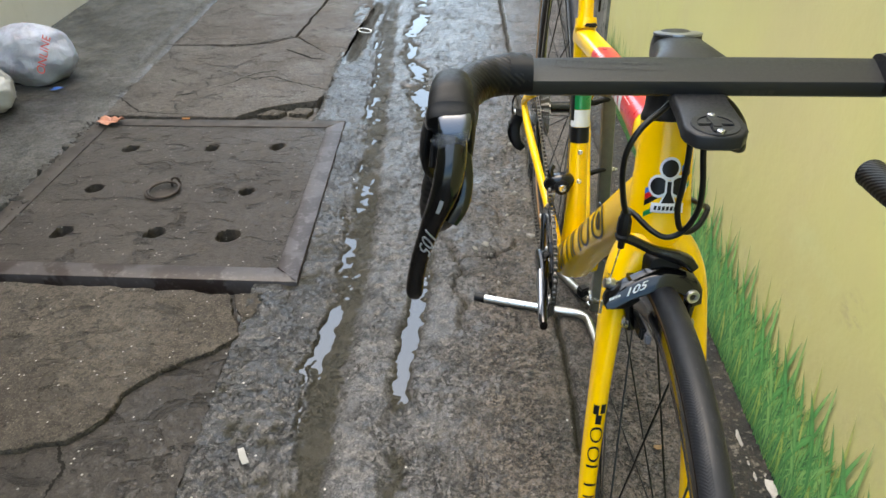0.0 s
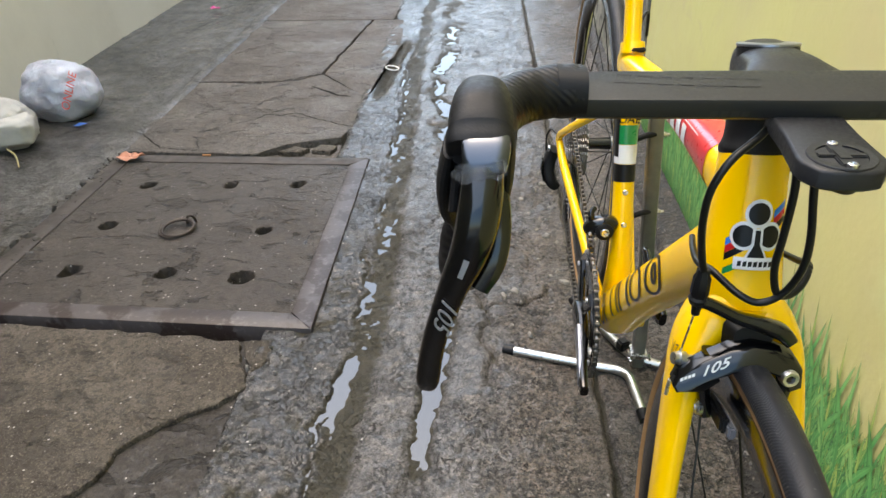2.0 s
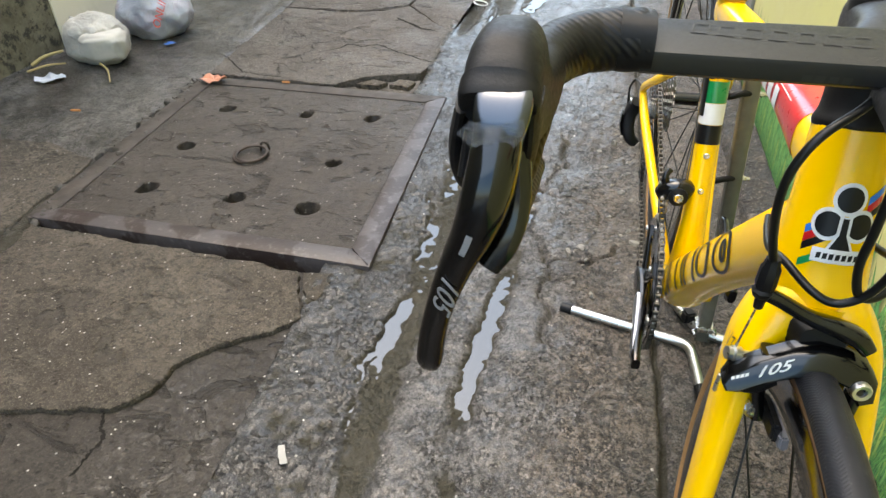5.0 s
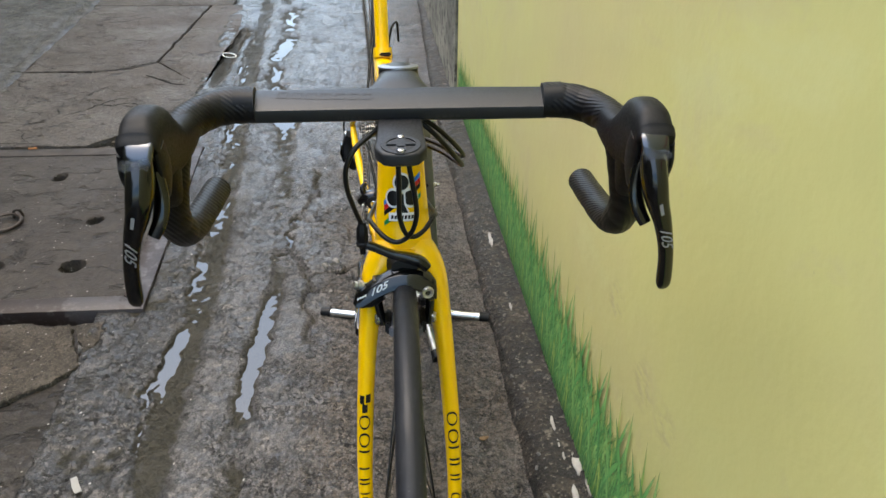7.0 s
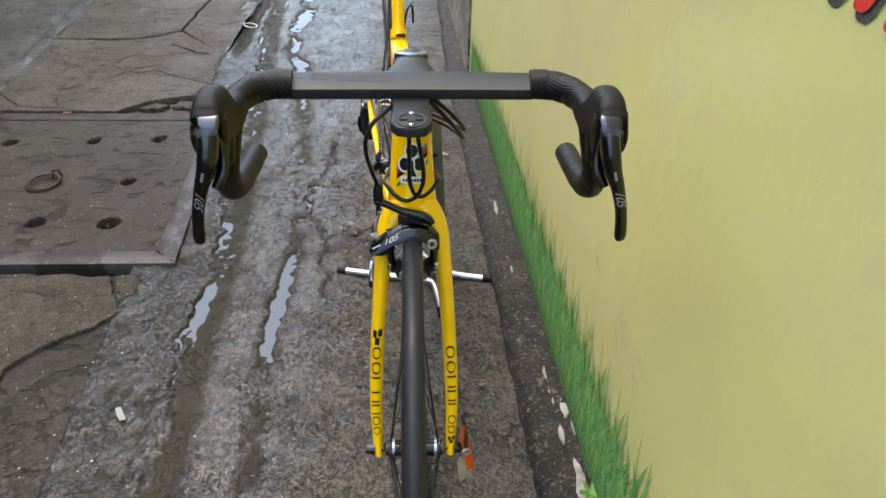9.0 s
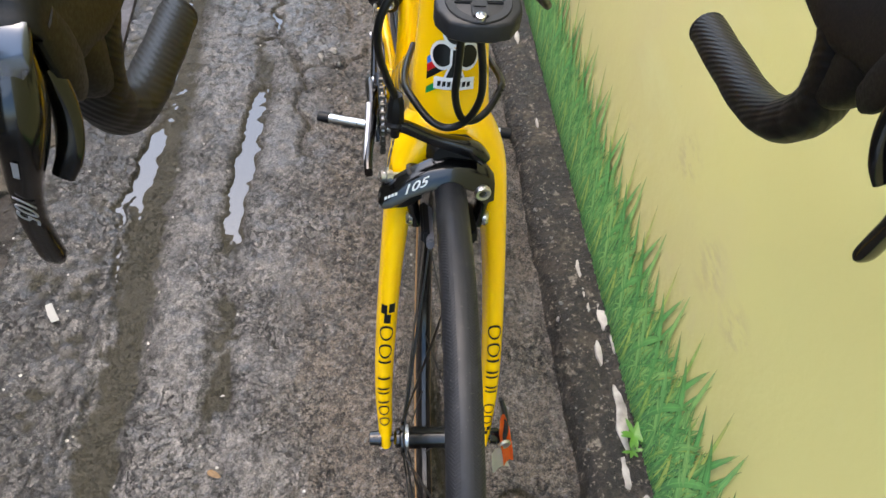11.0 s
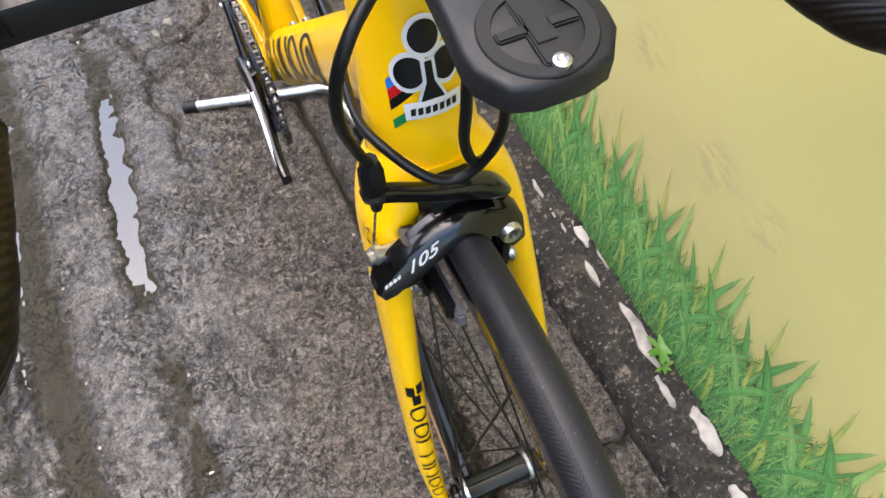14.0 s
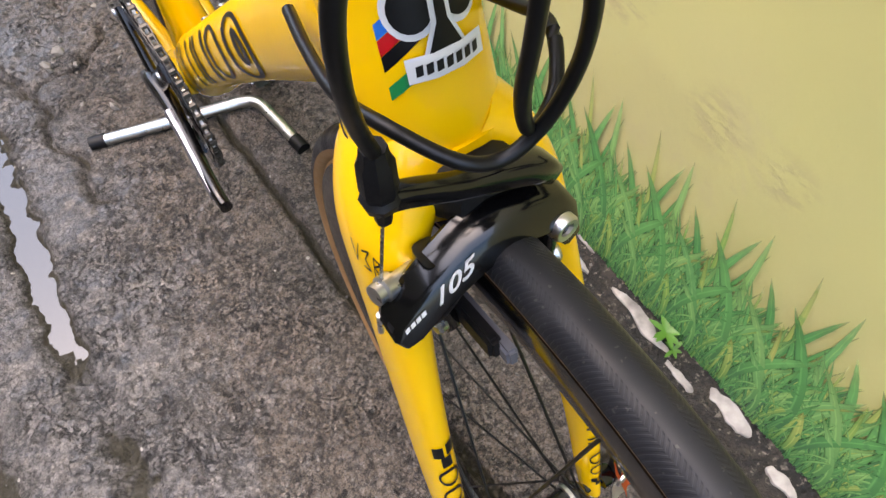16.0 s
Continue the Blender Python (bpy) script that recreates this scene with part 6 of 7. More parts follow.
# front brake
def arm_plate():
    """The outer brake arm: a faceted tapering plate, creased where it crosses the tyre."""
    outline = [(-0.0575, 0.641), (-0.054, 0.6485), (-0.036, 0.660), (-0.018, 0.6695), (-0.002, 0.6735), (0.015, 0.671), (0.028, 0.6655), (0.0355, 0.656), (0.0355, 0.643), (0.026, 0.6405), (0.018, 0.652), (0.004, 0.6575), (-0.014, 0.6535), (-0.030, 0.6465), (-0.046, 0.637), (-0.054, 0.6355)]
    face = lambda x: float(np.interp(x, [-0.057, 0.0, 0.034], [0.4450, 0.4395, 0.4450]))
    bm = bmesh.new()
    n = len(outline)
    def ring(pts, dy):
        return [bm.verts.new((C + x, face(x) + dy + 0.45 * (z - 0.655), z)) for x, z in pts]
    inset = []
    for i in range(n):
        (ax, az), (bx, bz) = outline[i - 1], outline[(i + 1) % n]
        l = math.hypot(bx - ax, bz - az)
        inset.append((outline[i][0] + (bz - az) / l * 0.0022, outline[i][1] - (bx - ax) / l * 0.0022))
    rings = [ring(inset, 0.017), ring(outline, 0.014), ring(outline, 0.0022), ring(inset, 0.0)]
    for a, b in zip(rings, rings[1:]):
        for i in range(n):
            bm.faces.new((a[i], a[(i + 1) % n], b[(i + 1) % n], b[i]))
    for r in (rings[0], rings[-1]):
        bmesh.ops.triangulate(bm, faces=[bm.faces.new(r)])
    bmesh.ops.recalc_face_normals(bm, faces=bm.faces)
    return bm


brake = part("brake_caliper", arm_plate(), M["black_gloss"], bike, "glossy black dual-pivot rim brake")
part("upper_arm", Tube([(C + dx, y, z, w, d) for dx, y, z, w, d in ((-0.047, 0.464, 0.704, 0.0050, 0.0038), (-0.036, 0.463, 0.702, 0.0046, 0.0044), (-0.014, 0.461, 0.692, 0.0048, 0.0046), (0.004, 0.460, 0.687, 0.0065, 0.0055), (0.018, 0.459, 0.682, 0.0075, 0.0060), (0.026, 0.458, 0.674, 0.0055, 0.0050))], ref=(0, -1, 0.2), power=4).bm(28, 20), M["black_gloss"], brake)
part("mount_block", Tube([(C, 0.490, 0.660, 0.026, 0.012), (C, 0.476, 0.668, 0.022, 0.014), (C, 0.460, 0.672, 0.014, 0.010)], power=3).bm(8, 16), M["black_plastic"], brake)
for dx0, dx1, z0 in ((0.028, 0.026, 0.655), (-0.030, -0.026, 0.662)):
    part("brake_arm", Tube([(C + dx0, 0.458, z0, 0.0055, 0.007), (C + dx0 * 1.03, 0.456, 0.635, 0.005, 0.007), (C + dx1, 0.452, 0.604, 0.0045, 0.008)], power=3.4).bm(10, 16), M["black_gloss"], brake)
for sgn in (-1, 1):
    bm = bmesh.new()
    ang = Matrix.Rotation(radians(-17), 3, "X")
    box(bm, (C + sgn * 0.0195, 0.444, 0.612), (0.007, 0.046, 0.013), ang, 0.002)
    pad = part("brake_pad_holder", bm, M["black_plastic"], brake)
    bm = bmesh.new()
    box(bm, (C + sgn * 0.0155, 0.440, 0.6105), (0.006, 0.052, 0.010), ang, 0.0015)
    part("brake_pad", bm, M["pad_grey"], pad, "grey rubber brake block")
    part("pad_bolt", turned(bmesh.new(), (C + sgn * 0.030, 0.450, 0.611), (sgn, -0.1, 0), [(0, 0.006), (0.003, 0.0065), (0.005, 0.005), (0.0045, 0.0025), (0.002, 0.002)], 16), M["steel"], brake)
part("pivot_bolt", turned(bmesh.new(), (C + 0.025, 0.447, 0.651), (0.1, -1, 0.15), [(0, 0.0068), (0.006, 0.0068), (0.0075, 0.0058), (0.0072, 0.0034), (0.004, 0.003)], 20), M["aluminium"], brake, "bare alloy pivot bolt")
part("knob", turned(bmesh.new(), (C - 0.048, 0.451, 0.640), (0.0, -1, 0.1), [(0, 0.0090), (0.007, 0.0090), (0.0085, 0.0078), (0.0085, 0.0035), (0.0065, 0.003)], 22), M["black_plastic"], brake)
part("release_lever", Tube([(C - 0.048, 0.4430, 0.640, 0.0065, 0.003), (C - 0.036, 0.4425, 0.641, 0.006, 0.003), (C - 0.024, 0.4445, 0.647, 0.004, 0.002)], ref=(0, 0, 1), power=2.5).bm(8, 12), M["black_plastic"], brake)
part("anchor_bolt", turned(bmesh.new(), (C - 0.047, 0.459, 0.652), (-0.9, -0.2, 0.2), [(-0.012, 0.0035), (0, 0.0035), (0, 0.0056), (0.005, 0.0058), (0.006, 0.0047), (0.0095, 0.0047), (0.010, 0.003)], 12), M["aluminium"], brake, "bare alloy cable clamp")
part("barrel_adjuster", turned(bmesh.new(), (C - 0.044, 0.4640, 0.702), (0.02, 0.05, 1), [(-0.010, 0.0032), (-0.002, 0.0038), (0, 0.0064), (0.004, 0.0076), (0.006, 0.0060), (0.009, 0.0068), (0.022, 0.0064), (0.024, 0.0052), (0.029, 0.0045)], 8), M["black_plastic"], brake)
part("bare_cable", rod(bmesh.new(), (C - 0.0442, 0.464, 0.694), (C - 0.0555, 0.4585, 0.625), 0.0008, 6), M["steel"], brake)
part("cable_end", rod(bmesh.new(), (C - 0.0550, 0.4590, 0.630), (C - 0.0560, 0.4580, 0.615), 0.0016, 8), M["aluminium"], brake)
write("105", (C - 0.0300, 0.4432, 0.6568), V(0.88, 0.10, 0.46), V(-0.10, -1, 0.45), 0.0094, "white_print", brake, 1.6, 0.0001)
for i in range(4):
    bm = bmesh.new()
    x0 = -0.0525 + 0.0027 * i
    bm.faces.new([bm.verts.new((C + x, 0.4446 - 0.095 * (x + 0.057) + 0.45 * (z - 0.655) - 0.0004, z)) for x, z in ((x0, 0.6455 + 0.0013 * i), (x0 + 0.0021, 0.6466 + 0.0013 * i), (x0 + 0.0021, 0.6488 + 0.0013 * i), (x0, 0.6477 + 0.0013 * i))])
    part("print_mark", bm, M["white_print"], brake, smooth=False)

# cables
def hose(name, rows, r=0.0027, mt="housing_black", n=40):
    return part(name, Tube([(C + a, b, c, r) for a, b, c in rows], ref=(0.3, 1, 0.2)).bm(n, 10), M[mt], bike, "black cable housing")


hose("brake_hose", [(-0.008, 0.486, 0.842), (-0.024, 0.466, 0.834), (-0.044, 0.452, 0.822), (-0.054, 0.448, 0.803), (-0.055, 0.450, 0.780), (-0.050, 0.458, 0.752), (-0.0435, 0.4645, 0.728)])
hose("gear_cable", [(0.004, 0.468, 0.842), (0.006, 0.450, 0.825), (0.008, 0.446, 0.802), (0.013, 0.444, 0.770), (0.014, 0.446, 0.745), (0.007, 0.448, 0.724), (-0.006, 0.450, 0.714), (-0.020, 0.456, 0.717), (-0.034, 0.478, 0.722), (-0.037, 0.505, 0.712), (-0.034, 0.535, 0.706), (-0.029, 0.562, 0.702)], n=64)
hose("gear_cable", [(-0.004, 0.468, 0.842), (-0.005, 0.452, 0.825), (-0.003, 0.448, 0.802), (-0.003, 0.447, 0.770), (-0.003, 0.448, 0.745), (0.003, 0.450, 0.724), (0.013, 0.454, 0.718), (0.024, 0.462, 0.722), (0.034, 0.480, 0.727), (0.037, 0.505, 0.716), (0.034, 0.535, 0.706), (0.029, 0.562, 0.702)], n=64)
hose("rear_brake_hose", [(0.015, 0.478, 0.842), (0.034, 0.474, 0.826), (0.054, 0.492, 0.796), (0.068, 0.525, 0.766), (0.062, 0.556, 0.757), (0.046, 0.576, 0.760), (0.020, 0.592, 0.765)])
hose("rear_brake_hose", [(0.012, 0.486, 0.842), (0.032, 0.484, 0.832), (0.056, 0.502, 0.803), (0.070, 0.537, 0.772), (0.060, 0.568, 0.763), (0.042, 0.588, 0.765), (0.022, 0.600, 0.768)])

# drivetrain
BB = V(fx(0.944), 0.944, 0.335)
AX = V(fx(1.345), 1.345, 0.463)
side = V(1, 0.052, 0).normalized()
back = V(-0.052, 1, 0).normalized()


def side_ring(center, off, profile, n=48, teeth=0, depth=0.0):
    """A ring in the bicycle's plane; profile: (side, radius)."""
    bm = bmesh.new()
    c = center + side * off
    rows = []
    for i in range(n):
        a = 2 * math.pi * i / n
        d = back * math.cos(a) + V(0, 0, math.sin(a))
        t = depth if teeth and i % 2 else 0.0
        rows.append([bm.verts.new(c + side * s + d * (r - (t if k in teeth else 0) if teeth else r)) for k, (s, r) in enumerate(profile)])
    for i in range(n):
        a, b = rows[i], rows[(i + 1) % n]
        for k in range(len(profile)):
            q = (k + 1) % len(profile)
            bm.faces.new((a[k], b[k], b[q], a[q]))
    bmesh.ops.recalc_face_normals(bm, faces=bm.faces)
    return bm


crank = part("crankset", side_ring(BB, -0.047, [(-0.002, 0.094), (0.002, 0.094), (0.0015, 0.104), (-0.0015, 0.104)], 100, (2, 3), 0.005), M["chain_steel"], bike, "black two-ring crankset with bare arms")
part("small_ring", side_ring(BB, -0.040, [(-0.0015, 0.060), (0.0015, 0.060), (0.001, 0.070), (-0.001, 0.070)], 68, (2, 3), 0.004), M["black_gloss"], crank)
part("ring_guard", side_ring(BB, -0.0505, [(-0.002, 0.070), (0.002, 0.070), (0.0015, 0.097), (-0.0015, 0.097)], 60), M["black_gloss"], crank)


def crank_arm(angle, off, sgn, name):
    d = back * math.cos(angle) + V(0, 0, math.sin(angle))
    p = lambda l, o: BB + d * l + side * (off + o * sgn)
    rows = [(*p(-0.018, 0.004), 0.006, 0.012), (*p(0, 0.002), 0.009, 0.021), (*p(0.03, 0.0), 0.010, 0.019), (*p(0.07, 0.003), 0.0085, 0.016), (*p(0.12, 0.008), 0.0070, 0.013), (*p(0.160, 0.011), 0.0066, 0.0125), (*p(0.176, 0.011), 0.006, 0.009)]
    return part(name, Tube(rows, ref=side, power=3).bm(26, 20), M["black_gloss"], crank)


arm = crank_arm(math.pi + 0.05, -0.060, -1, "crank_arm")
d = -back
part("arm_face", Tube([(*(BB + d * l + V(0, 0, dz) + side * (-0.060 - o)), w, h) for l, o, w, h, dz in ((0.05, 0.006, 0.006, 0.0165, 0.0), (0.09, 0.0085, 0.0055, 0.0140, -0.004), (0.13, 0.0120, 0.005, 0.0120, -0.006), (0.158, 0.0140, 0.0045, 0.0105, -0.008))], ref=side, power=3).bm(16, 16), M["crank_grey"], arm, "polished grey arm face")
crank_arm(0.05, 0.066, 1, "crank_arm")
for k in range(4):
    a = math.pi + 0.05 + (0.9, -0.9, 2.4, -2.4)[k]
    dd = back * math.cos(a) + V(0, 0, math.sin(a))
    part("spider_arm", Tube([(*(BB + side * -0.058), 0.006, 0.014), (*(BB + dd * 0.045 + side * -0.055), 0.005, 0.011), (*(BB + dd * 0.085 + side * -0.053), 0.0045, 0.010)], ref=side, power=2.6).bm(8, 14), M["black_gloss"], crank)
    part("ring_bolt", turned(bmesh.new(), BB + dd * 0.082 + side * -0.058, -side, [(0, 0.0045), (0.002, 0.0045), (0.0025, 0.003)], 12), M["aluminium"], crank)
# cassette
cas = part("cassette", side_ring(AX, -0.017, [(-0.001, 0.018), (0.001, 0.018), (0.001, 0.064), (-0.001, 0.064)], 60, (2, 3), 0.005), M["chain_steel"], bike, "bare steel sprocket cassette")
for i in range(1, 10):
    part("sprocket", side_ring(AX, -0.017 - 0.0040 * i, [(-0.0009, 0.018), (0.0009, 0.018), (0.0009, 0.064 - 0.0040 * i), (-0.0009, 0.064 - 0.0040 * i)], 52, (2, 3), 0.0045), M["chain_steel"], cas)
# chain: top run, round the ring, slack lower run over the jockey wheels
tp = lambda p, o: BB + side * -0.047 + o if p else AX + side * -0.044 + o
def arc(center, off, r, a0, a1, n):
    return [center + side * off + (back * math.cos(a) + V(0, 0, math.sin(a))) * r for a in np.linspace(a0, a1, n)]


J1, J2 = AX + back * 0.018 + V(0, 0, -0.092), AX + back * 0.002 + V(0, 0, -0.160)
loop = arc(BB, -0.047, 0.102, math.pi * 1.42, math.pi * 0.58, 22) + arc(AX, -0.043, 0.042, math.pi * 0.55, -math.pi * 0.35, 9) + arc(J1, -0.043, 0.020, math.pi * 0.75, math.pi * 1.3, 5) + arc(J2, -0.043, 0.020, math.pi * 0.3, -math.pi * 0.55, 6)
loop.append(loop[0])
L = [0.0]
for a, b in zip(loop, loop[1:]):
    L.append(L[-1] + (b - a).length)
count = 116
bm = bmesh.new()
for i in range(count):
    s = L[-1] * (i + 0.5) / count
    j = next(k for k in range(len(L) - 1) if L[k + 1] >= s)
    f = (s - L[j]) / (L[j + 1] - L[j])
    p = loop[j].lerp(loop[j + 1], f)
    tdir = (loop[j + 1] - loop[j]).normalized()
    n = tdir.cross(side).normalized()
    m = Matrix((tdir, side, n)).transposed()
    w = 0.0072 if i % 2 else 0.0052
    for sg in (-1, 1):
        box(bm, p + side * (sg * w / 2), (0.0128, 0.0011, 0.0078 if i % 2 else 0.0066), m)
    rod(bm, p - side * 0.0034 + tdir * 0.0055, p + side * 0.0034 + tdir * 0.0055, 0.0036, 8)
tagged(part("chain", bm, M["oily_chain"], bike, "oily steel roller chain"), kind="stuff")
# rear derailleur
rd_at = lambda o, b, z: (*(AX + side * o + back * b + V(0, 0, z)),)
rd = part("rear_derailleur", Tube([(*rd_at(-0.074, 0.010, -0.016), 0.011, 0.013), (*rd_at(-0.083, 0.016, -0.040), 0.0125, 0.017), (*rd_at(-0.086, 0.014, -0.066), 0.0125, 0.020), (*rd_at(-0.080, 0.006, -0.088), 0.0115, 0.018), (*rd_at(-0.066, 0.004, -0.100), 0.008, 0.012)], ref=side, power=3.6).bm(18, 18), M["black_plastic"], bike, "black rear derailleur with long cage")
part("link_plate", Tube([(*rd_at(-0.098, 0.012, -0.040), 0.0022, 0.012), (*rd_at(-0.1005, 0.010, -0.062), 0.0022, 0.015), (*rd_at(-0.095, 0.004, -0.084), 0.0022, 0.012)], ref=side, power=3).bm(8, 12), M["black_gloss"], rd)
part("hanger_bolt", turned(bmesh.new(), rd_at(-0.085, 0.010, -0.014), -side, [(0, 0.007), (0.003, 0.007), (0.004, 0.005), (0.003, 0.003)], 14), M["steel"], rd)
for o in (-0.050, -0.036):
    part("cage_plate", Tube([(*(J1 + side * o + V(0, 0, 0.012)), 0.001, 0.010), (*((J1 + J2) / 2 + side * o), 0.001, 0.012), (*(J2 + side * o + V(0, 0, -0.014)), 0.001, 0.009)], ref=side).bm(10, 12), M["black_gloss"], rd)
for j in (J1, J2):
    part("jockey_wheel", side_ring(j, -0.043, [(-0.0015, 0.004), (0.0015, 0.004), (0.0015, 0.018), (-0.0015, 0.018)], 22, (2, 3), 0.003), M["black_plastic"], rd)
part("cable_loop", Tube([(*(AX + side * -0.072 + back * 0.005 + V(0, 0, 0.02)), 0.0022), (*(AX + side * -0.082 + back * 0.03 + V(0, 0, 0.02)), 0.0022), (*(AX + side * -0.090 + back * 0.045 + V(0, 0, -0.005)), 0.0022), (*(AX + side * -0.088 + back * 0.035 + V(0, 0, -0.04)), 0.0022), (*(AX + side * -0.084 + back * 0.03 + V(0, 0, -0.05)), 0.0022)], ref=(0, 0.2, 1)).bm(24, 8), M["housing_black"], rd)
# front derailleur
fdp = V(fx(0.985) - 0.030, 0.972, 0.478)
fd = part("front_derailleur", Tube([(*(fdp + V(0.022, 0.010, 0.000)), 0.010, 0.012), (*(fdp + V(0.006, -0.004, 0.006)), 0.013, 0.016), (*(fdp + V(-0.012, -0.004, 0.004)), 0.013, 0.015), (*(fdp + V(-0.024, 0.0, -0.006)), 0.009, 0.010)], ref=(0, 1, 0), power=2.8).bm(14, 18), M["black_gloss"], bike, "black front derailleur with steel cage")
part("cable_arm", Tube([(*(fdp + V(-0.016, -0.006, 0.010)), 0.0045, 0.006), (*(fdp + V(-0.020, -0.004, 0.026)), 0.004, 0.005), (*(fdp + V(-0.014, 0.002, 0.034)), 0.003, 0.004)], ref=(0, 1, 0), power=2.6).bm(10, 12), M["black_gloss"], fd)
part("pivot_disc", turned(bmesh.new(), fdp + V(0.001, -0.017, 0.002), (0, -1, 0.1), [(0, 0.0135), (0.003, 0.0135), (0.004, 0.012)], 20), M["black_plastic"], fd)
part("pivot", turned(bmesh.new(), fdp + V(0.001, -0.0205, 0.0025), (0, -1, 0.1), [(0, 0.0068), (0.004, 0.0068), (0.005, 0.0055), (0.0045, 0.003), (0.002, 0.0028)], 16), M["steel"], fd)
part("limit_screw", turned(bmesh.new(), fdp + V(-0.020, -0.014, -0.004), (0, -1, 0.2), [(0, 0.0028), (0.004, 0.0028), (0.005, 0.002)], 10), M["aluminium"], fd)
part("limit_screw", turned(bmesh.new(), fdp + V(-0.013, -0.015, -0.012), (0, -1, 0.2), [(0, 0.0028), (0.004, 0.0028), (0.005, 0.002)], 10), M["aluminium"], fd)
for o in (-0.012, -0.022):
    part("cage_plate", Tube([(*(fdp + V(o, -0.02, -0.022)), 0.0012, 0.006), (*(fdp + V(o, 0.02, -0.018)), 0.0012, 0.009), (*(fdp + V(o, 0.055, -0.02)), 0.0012, 0.006)], ref=(1, 0, 0)).bm(8, 10), M["chain_steel"], fd)
part("linkage", Tube([(*(fdp + V(-0.004, 0, 0.0)), 0.004, 0.005), (*(fdp + V(-0.014, 0.0, -0.014)), 0.004, 0.005)], ref=(0, 1, 0)).bm(5, 10), M["aluminium"], fd)
# bottle bolts
for z in (0.483, 0.530):
    p = seat.at(seat_s(z), np.array([math.pi * 0.5, math.pi * 1.5]))
    p = Vector(p[np.argmin(p[:, 1])])
    part("bottle_bolt", turned(bmesh.new(), p, (0, -1, 0.25), [(-0.001, 0.0042), (0.0015, 0.0042), (0.0028, 0.003), (0.0025, 0.0015)], 14), M["steel"], seat_tube)
for s in (0.50, 0.62):
    p = down.at(s, np.array([math.pi * 0.5, math.pi * 1.5]))
    p = Vector(p[np.argmax(p[:, 2])])
    part("bottle_bolt", turned(bmesh.new(), p, (0, 0.7, 0.7), [(-0.001, 0.0042), (0.0015, 0.0042), (0.0028, 0.003), (0.0025, 0.0015)], 14), M["steel"], down_tube)

# ---- stand that carries the rear ----
stand = thing("bicycle_stand", "bare metal display stand with bent tube feet holding the raised rear", "bicycle stand")
feet = Tube([(0.010, 1.221, 0.013, 0.0095), (0.09, 1.201, 0.015, 0.0095), (0.20, 1.174, 0.018, 0.0095), (0.240, 1.162, 0.020, 0.0095), (0.258, 1.145, 0.020, 0.0095), (0.266, 1.11, 0.017, 0.0095), (0.276, 1.045, 0.0135, 0.0095)], ref=(0, 0, 1))
part("foot_tube", feet.bm(50, 16), M["stand_tube"], stand, "polished bent steel tube")
feet2 = Tube([(0.400, 1.180, 0.013, 0.0095), (0.34, 1.190, 0.015, 0.0095), (0.300, 1.200, 0.019, 0.0095), (0.272, 1.217, 0.020, 0.0095), (0.250, 1.250, 0.018, 0.0095), (0.20, 1.345, 0.015, 0.0095), (0.165, 1.41, 0.0135, 0.0095)], ref=(0, 0, 1))
part("foot_tube", feet2.bm(50, 16), M["stand_tube"], stand, "polished bent steel tube")
for p, q in (((0.016, 1.2195, 0.0132), (-0.008, 1.2255, 0.012)), ((0.395, 1.181, 0.0132), (0.419, 1.177, 0.012)), ((0.2748, 1.052, 0.0135), (0.279, 1.026, 0.012)), ((0.168, 1.404, 0.0135), (0.155, 1.427, 0.012))):
    part("rubber_foot", rod(bmesh.new(), p, q, 0.0118, 16), M["black_plastic"], stand)
post_t = Tube([(0.284, 1.205, 0.006, 0.0125, 0.016), (0.281, 1.205, 0.14, 0.0125, 0.016), (0.268, 1.205, 0.36, 0.0125, 0.016), (0.256, 1.205, 0.575, 0.0125, 0.016)], power=8)
post = part("post", post_t.bm(16, 20), M["stand_post"], stand, "olive-grey square metal post")
for z, dx in ((0.39, 0.0), (0.545, 0.0)):
    x = float(np.interp(z, [0.0, 0.14, 0.36, 0.575], [0.284, 0.281, 0.268, 0.256]))
    part("hook", Tube([(x, 1.195, z, 0.0055), (x - 0.02, 1.185, z, 0.0055), (x - 0.035, 1.183, z - 0.004, 0.0055), (x - 0.048, 1.183, z + 0.006, 0.0055), (x - 0.05, 1.183, z + 0.02, 0.0055)], ref=(0, 1, 0)).bm(16, 12), M["black_plastic"], post, "black rubber-coated hook")
    part("wing_nut", turned(bmesh.new(), (x + 0.012, 1.205, z - 0.006), (1, 0, 0), [(0, 0.006), (0.004, 0.006), (0.008, 0.004), (0.014, 0.003)], 8), M["steel"], post)
bm = bmesh.new()
box(bm, (0.283, 1.203, 0.040), (0.034, 0.040, 0.012), bevel=0.002)
part("collar", bm, M["steel"], stand)
bm = bmesh.new()
box(bm, (0.255, 1.232, 0.034), (0.024, 0.024, 0.026), Matrix.Rotation(0.5, 3, "Z"), 0.004)
part("clamp", bm, M["black_plastic"], stand)
for p in ((0.262, 1.18, 0.04), (0.302, 1.19, 0.04)):
    part("collar_bolt", turned(bmesh.new(), p, (0.2, -1, 0), [(0, 0.005), (0.004, 0.005), (0.005, 0.003), (0.012, 0.003)], 8), M["steel"], stand)

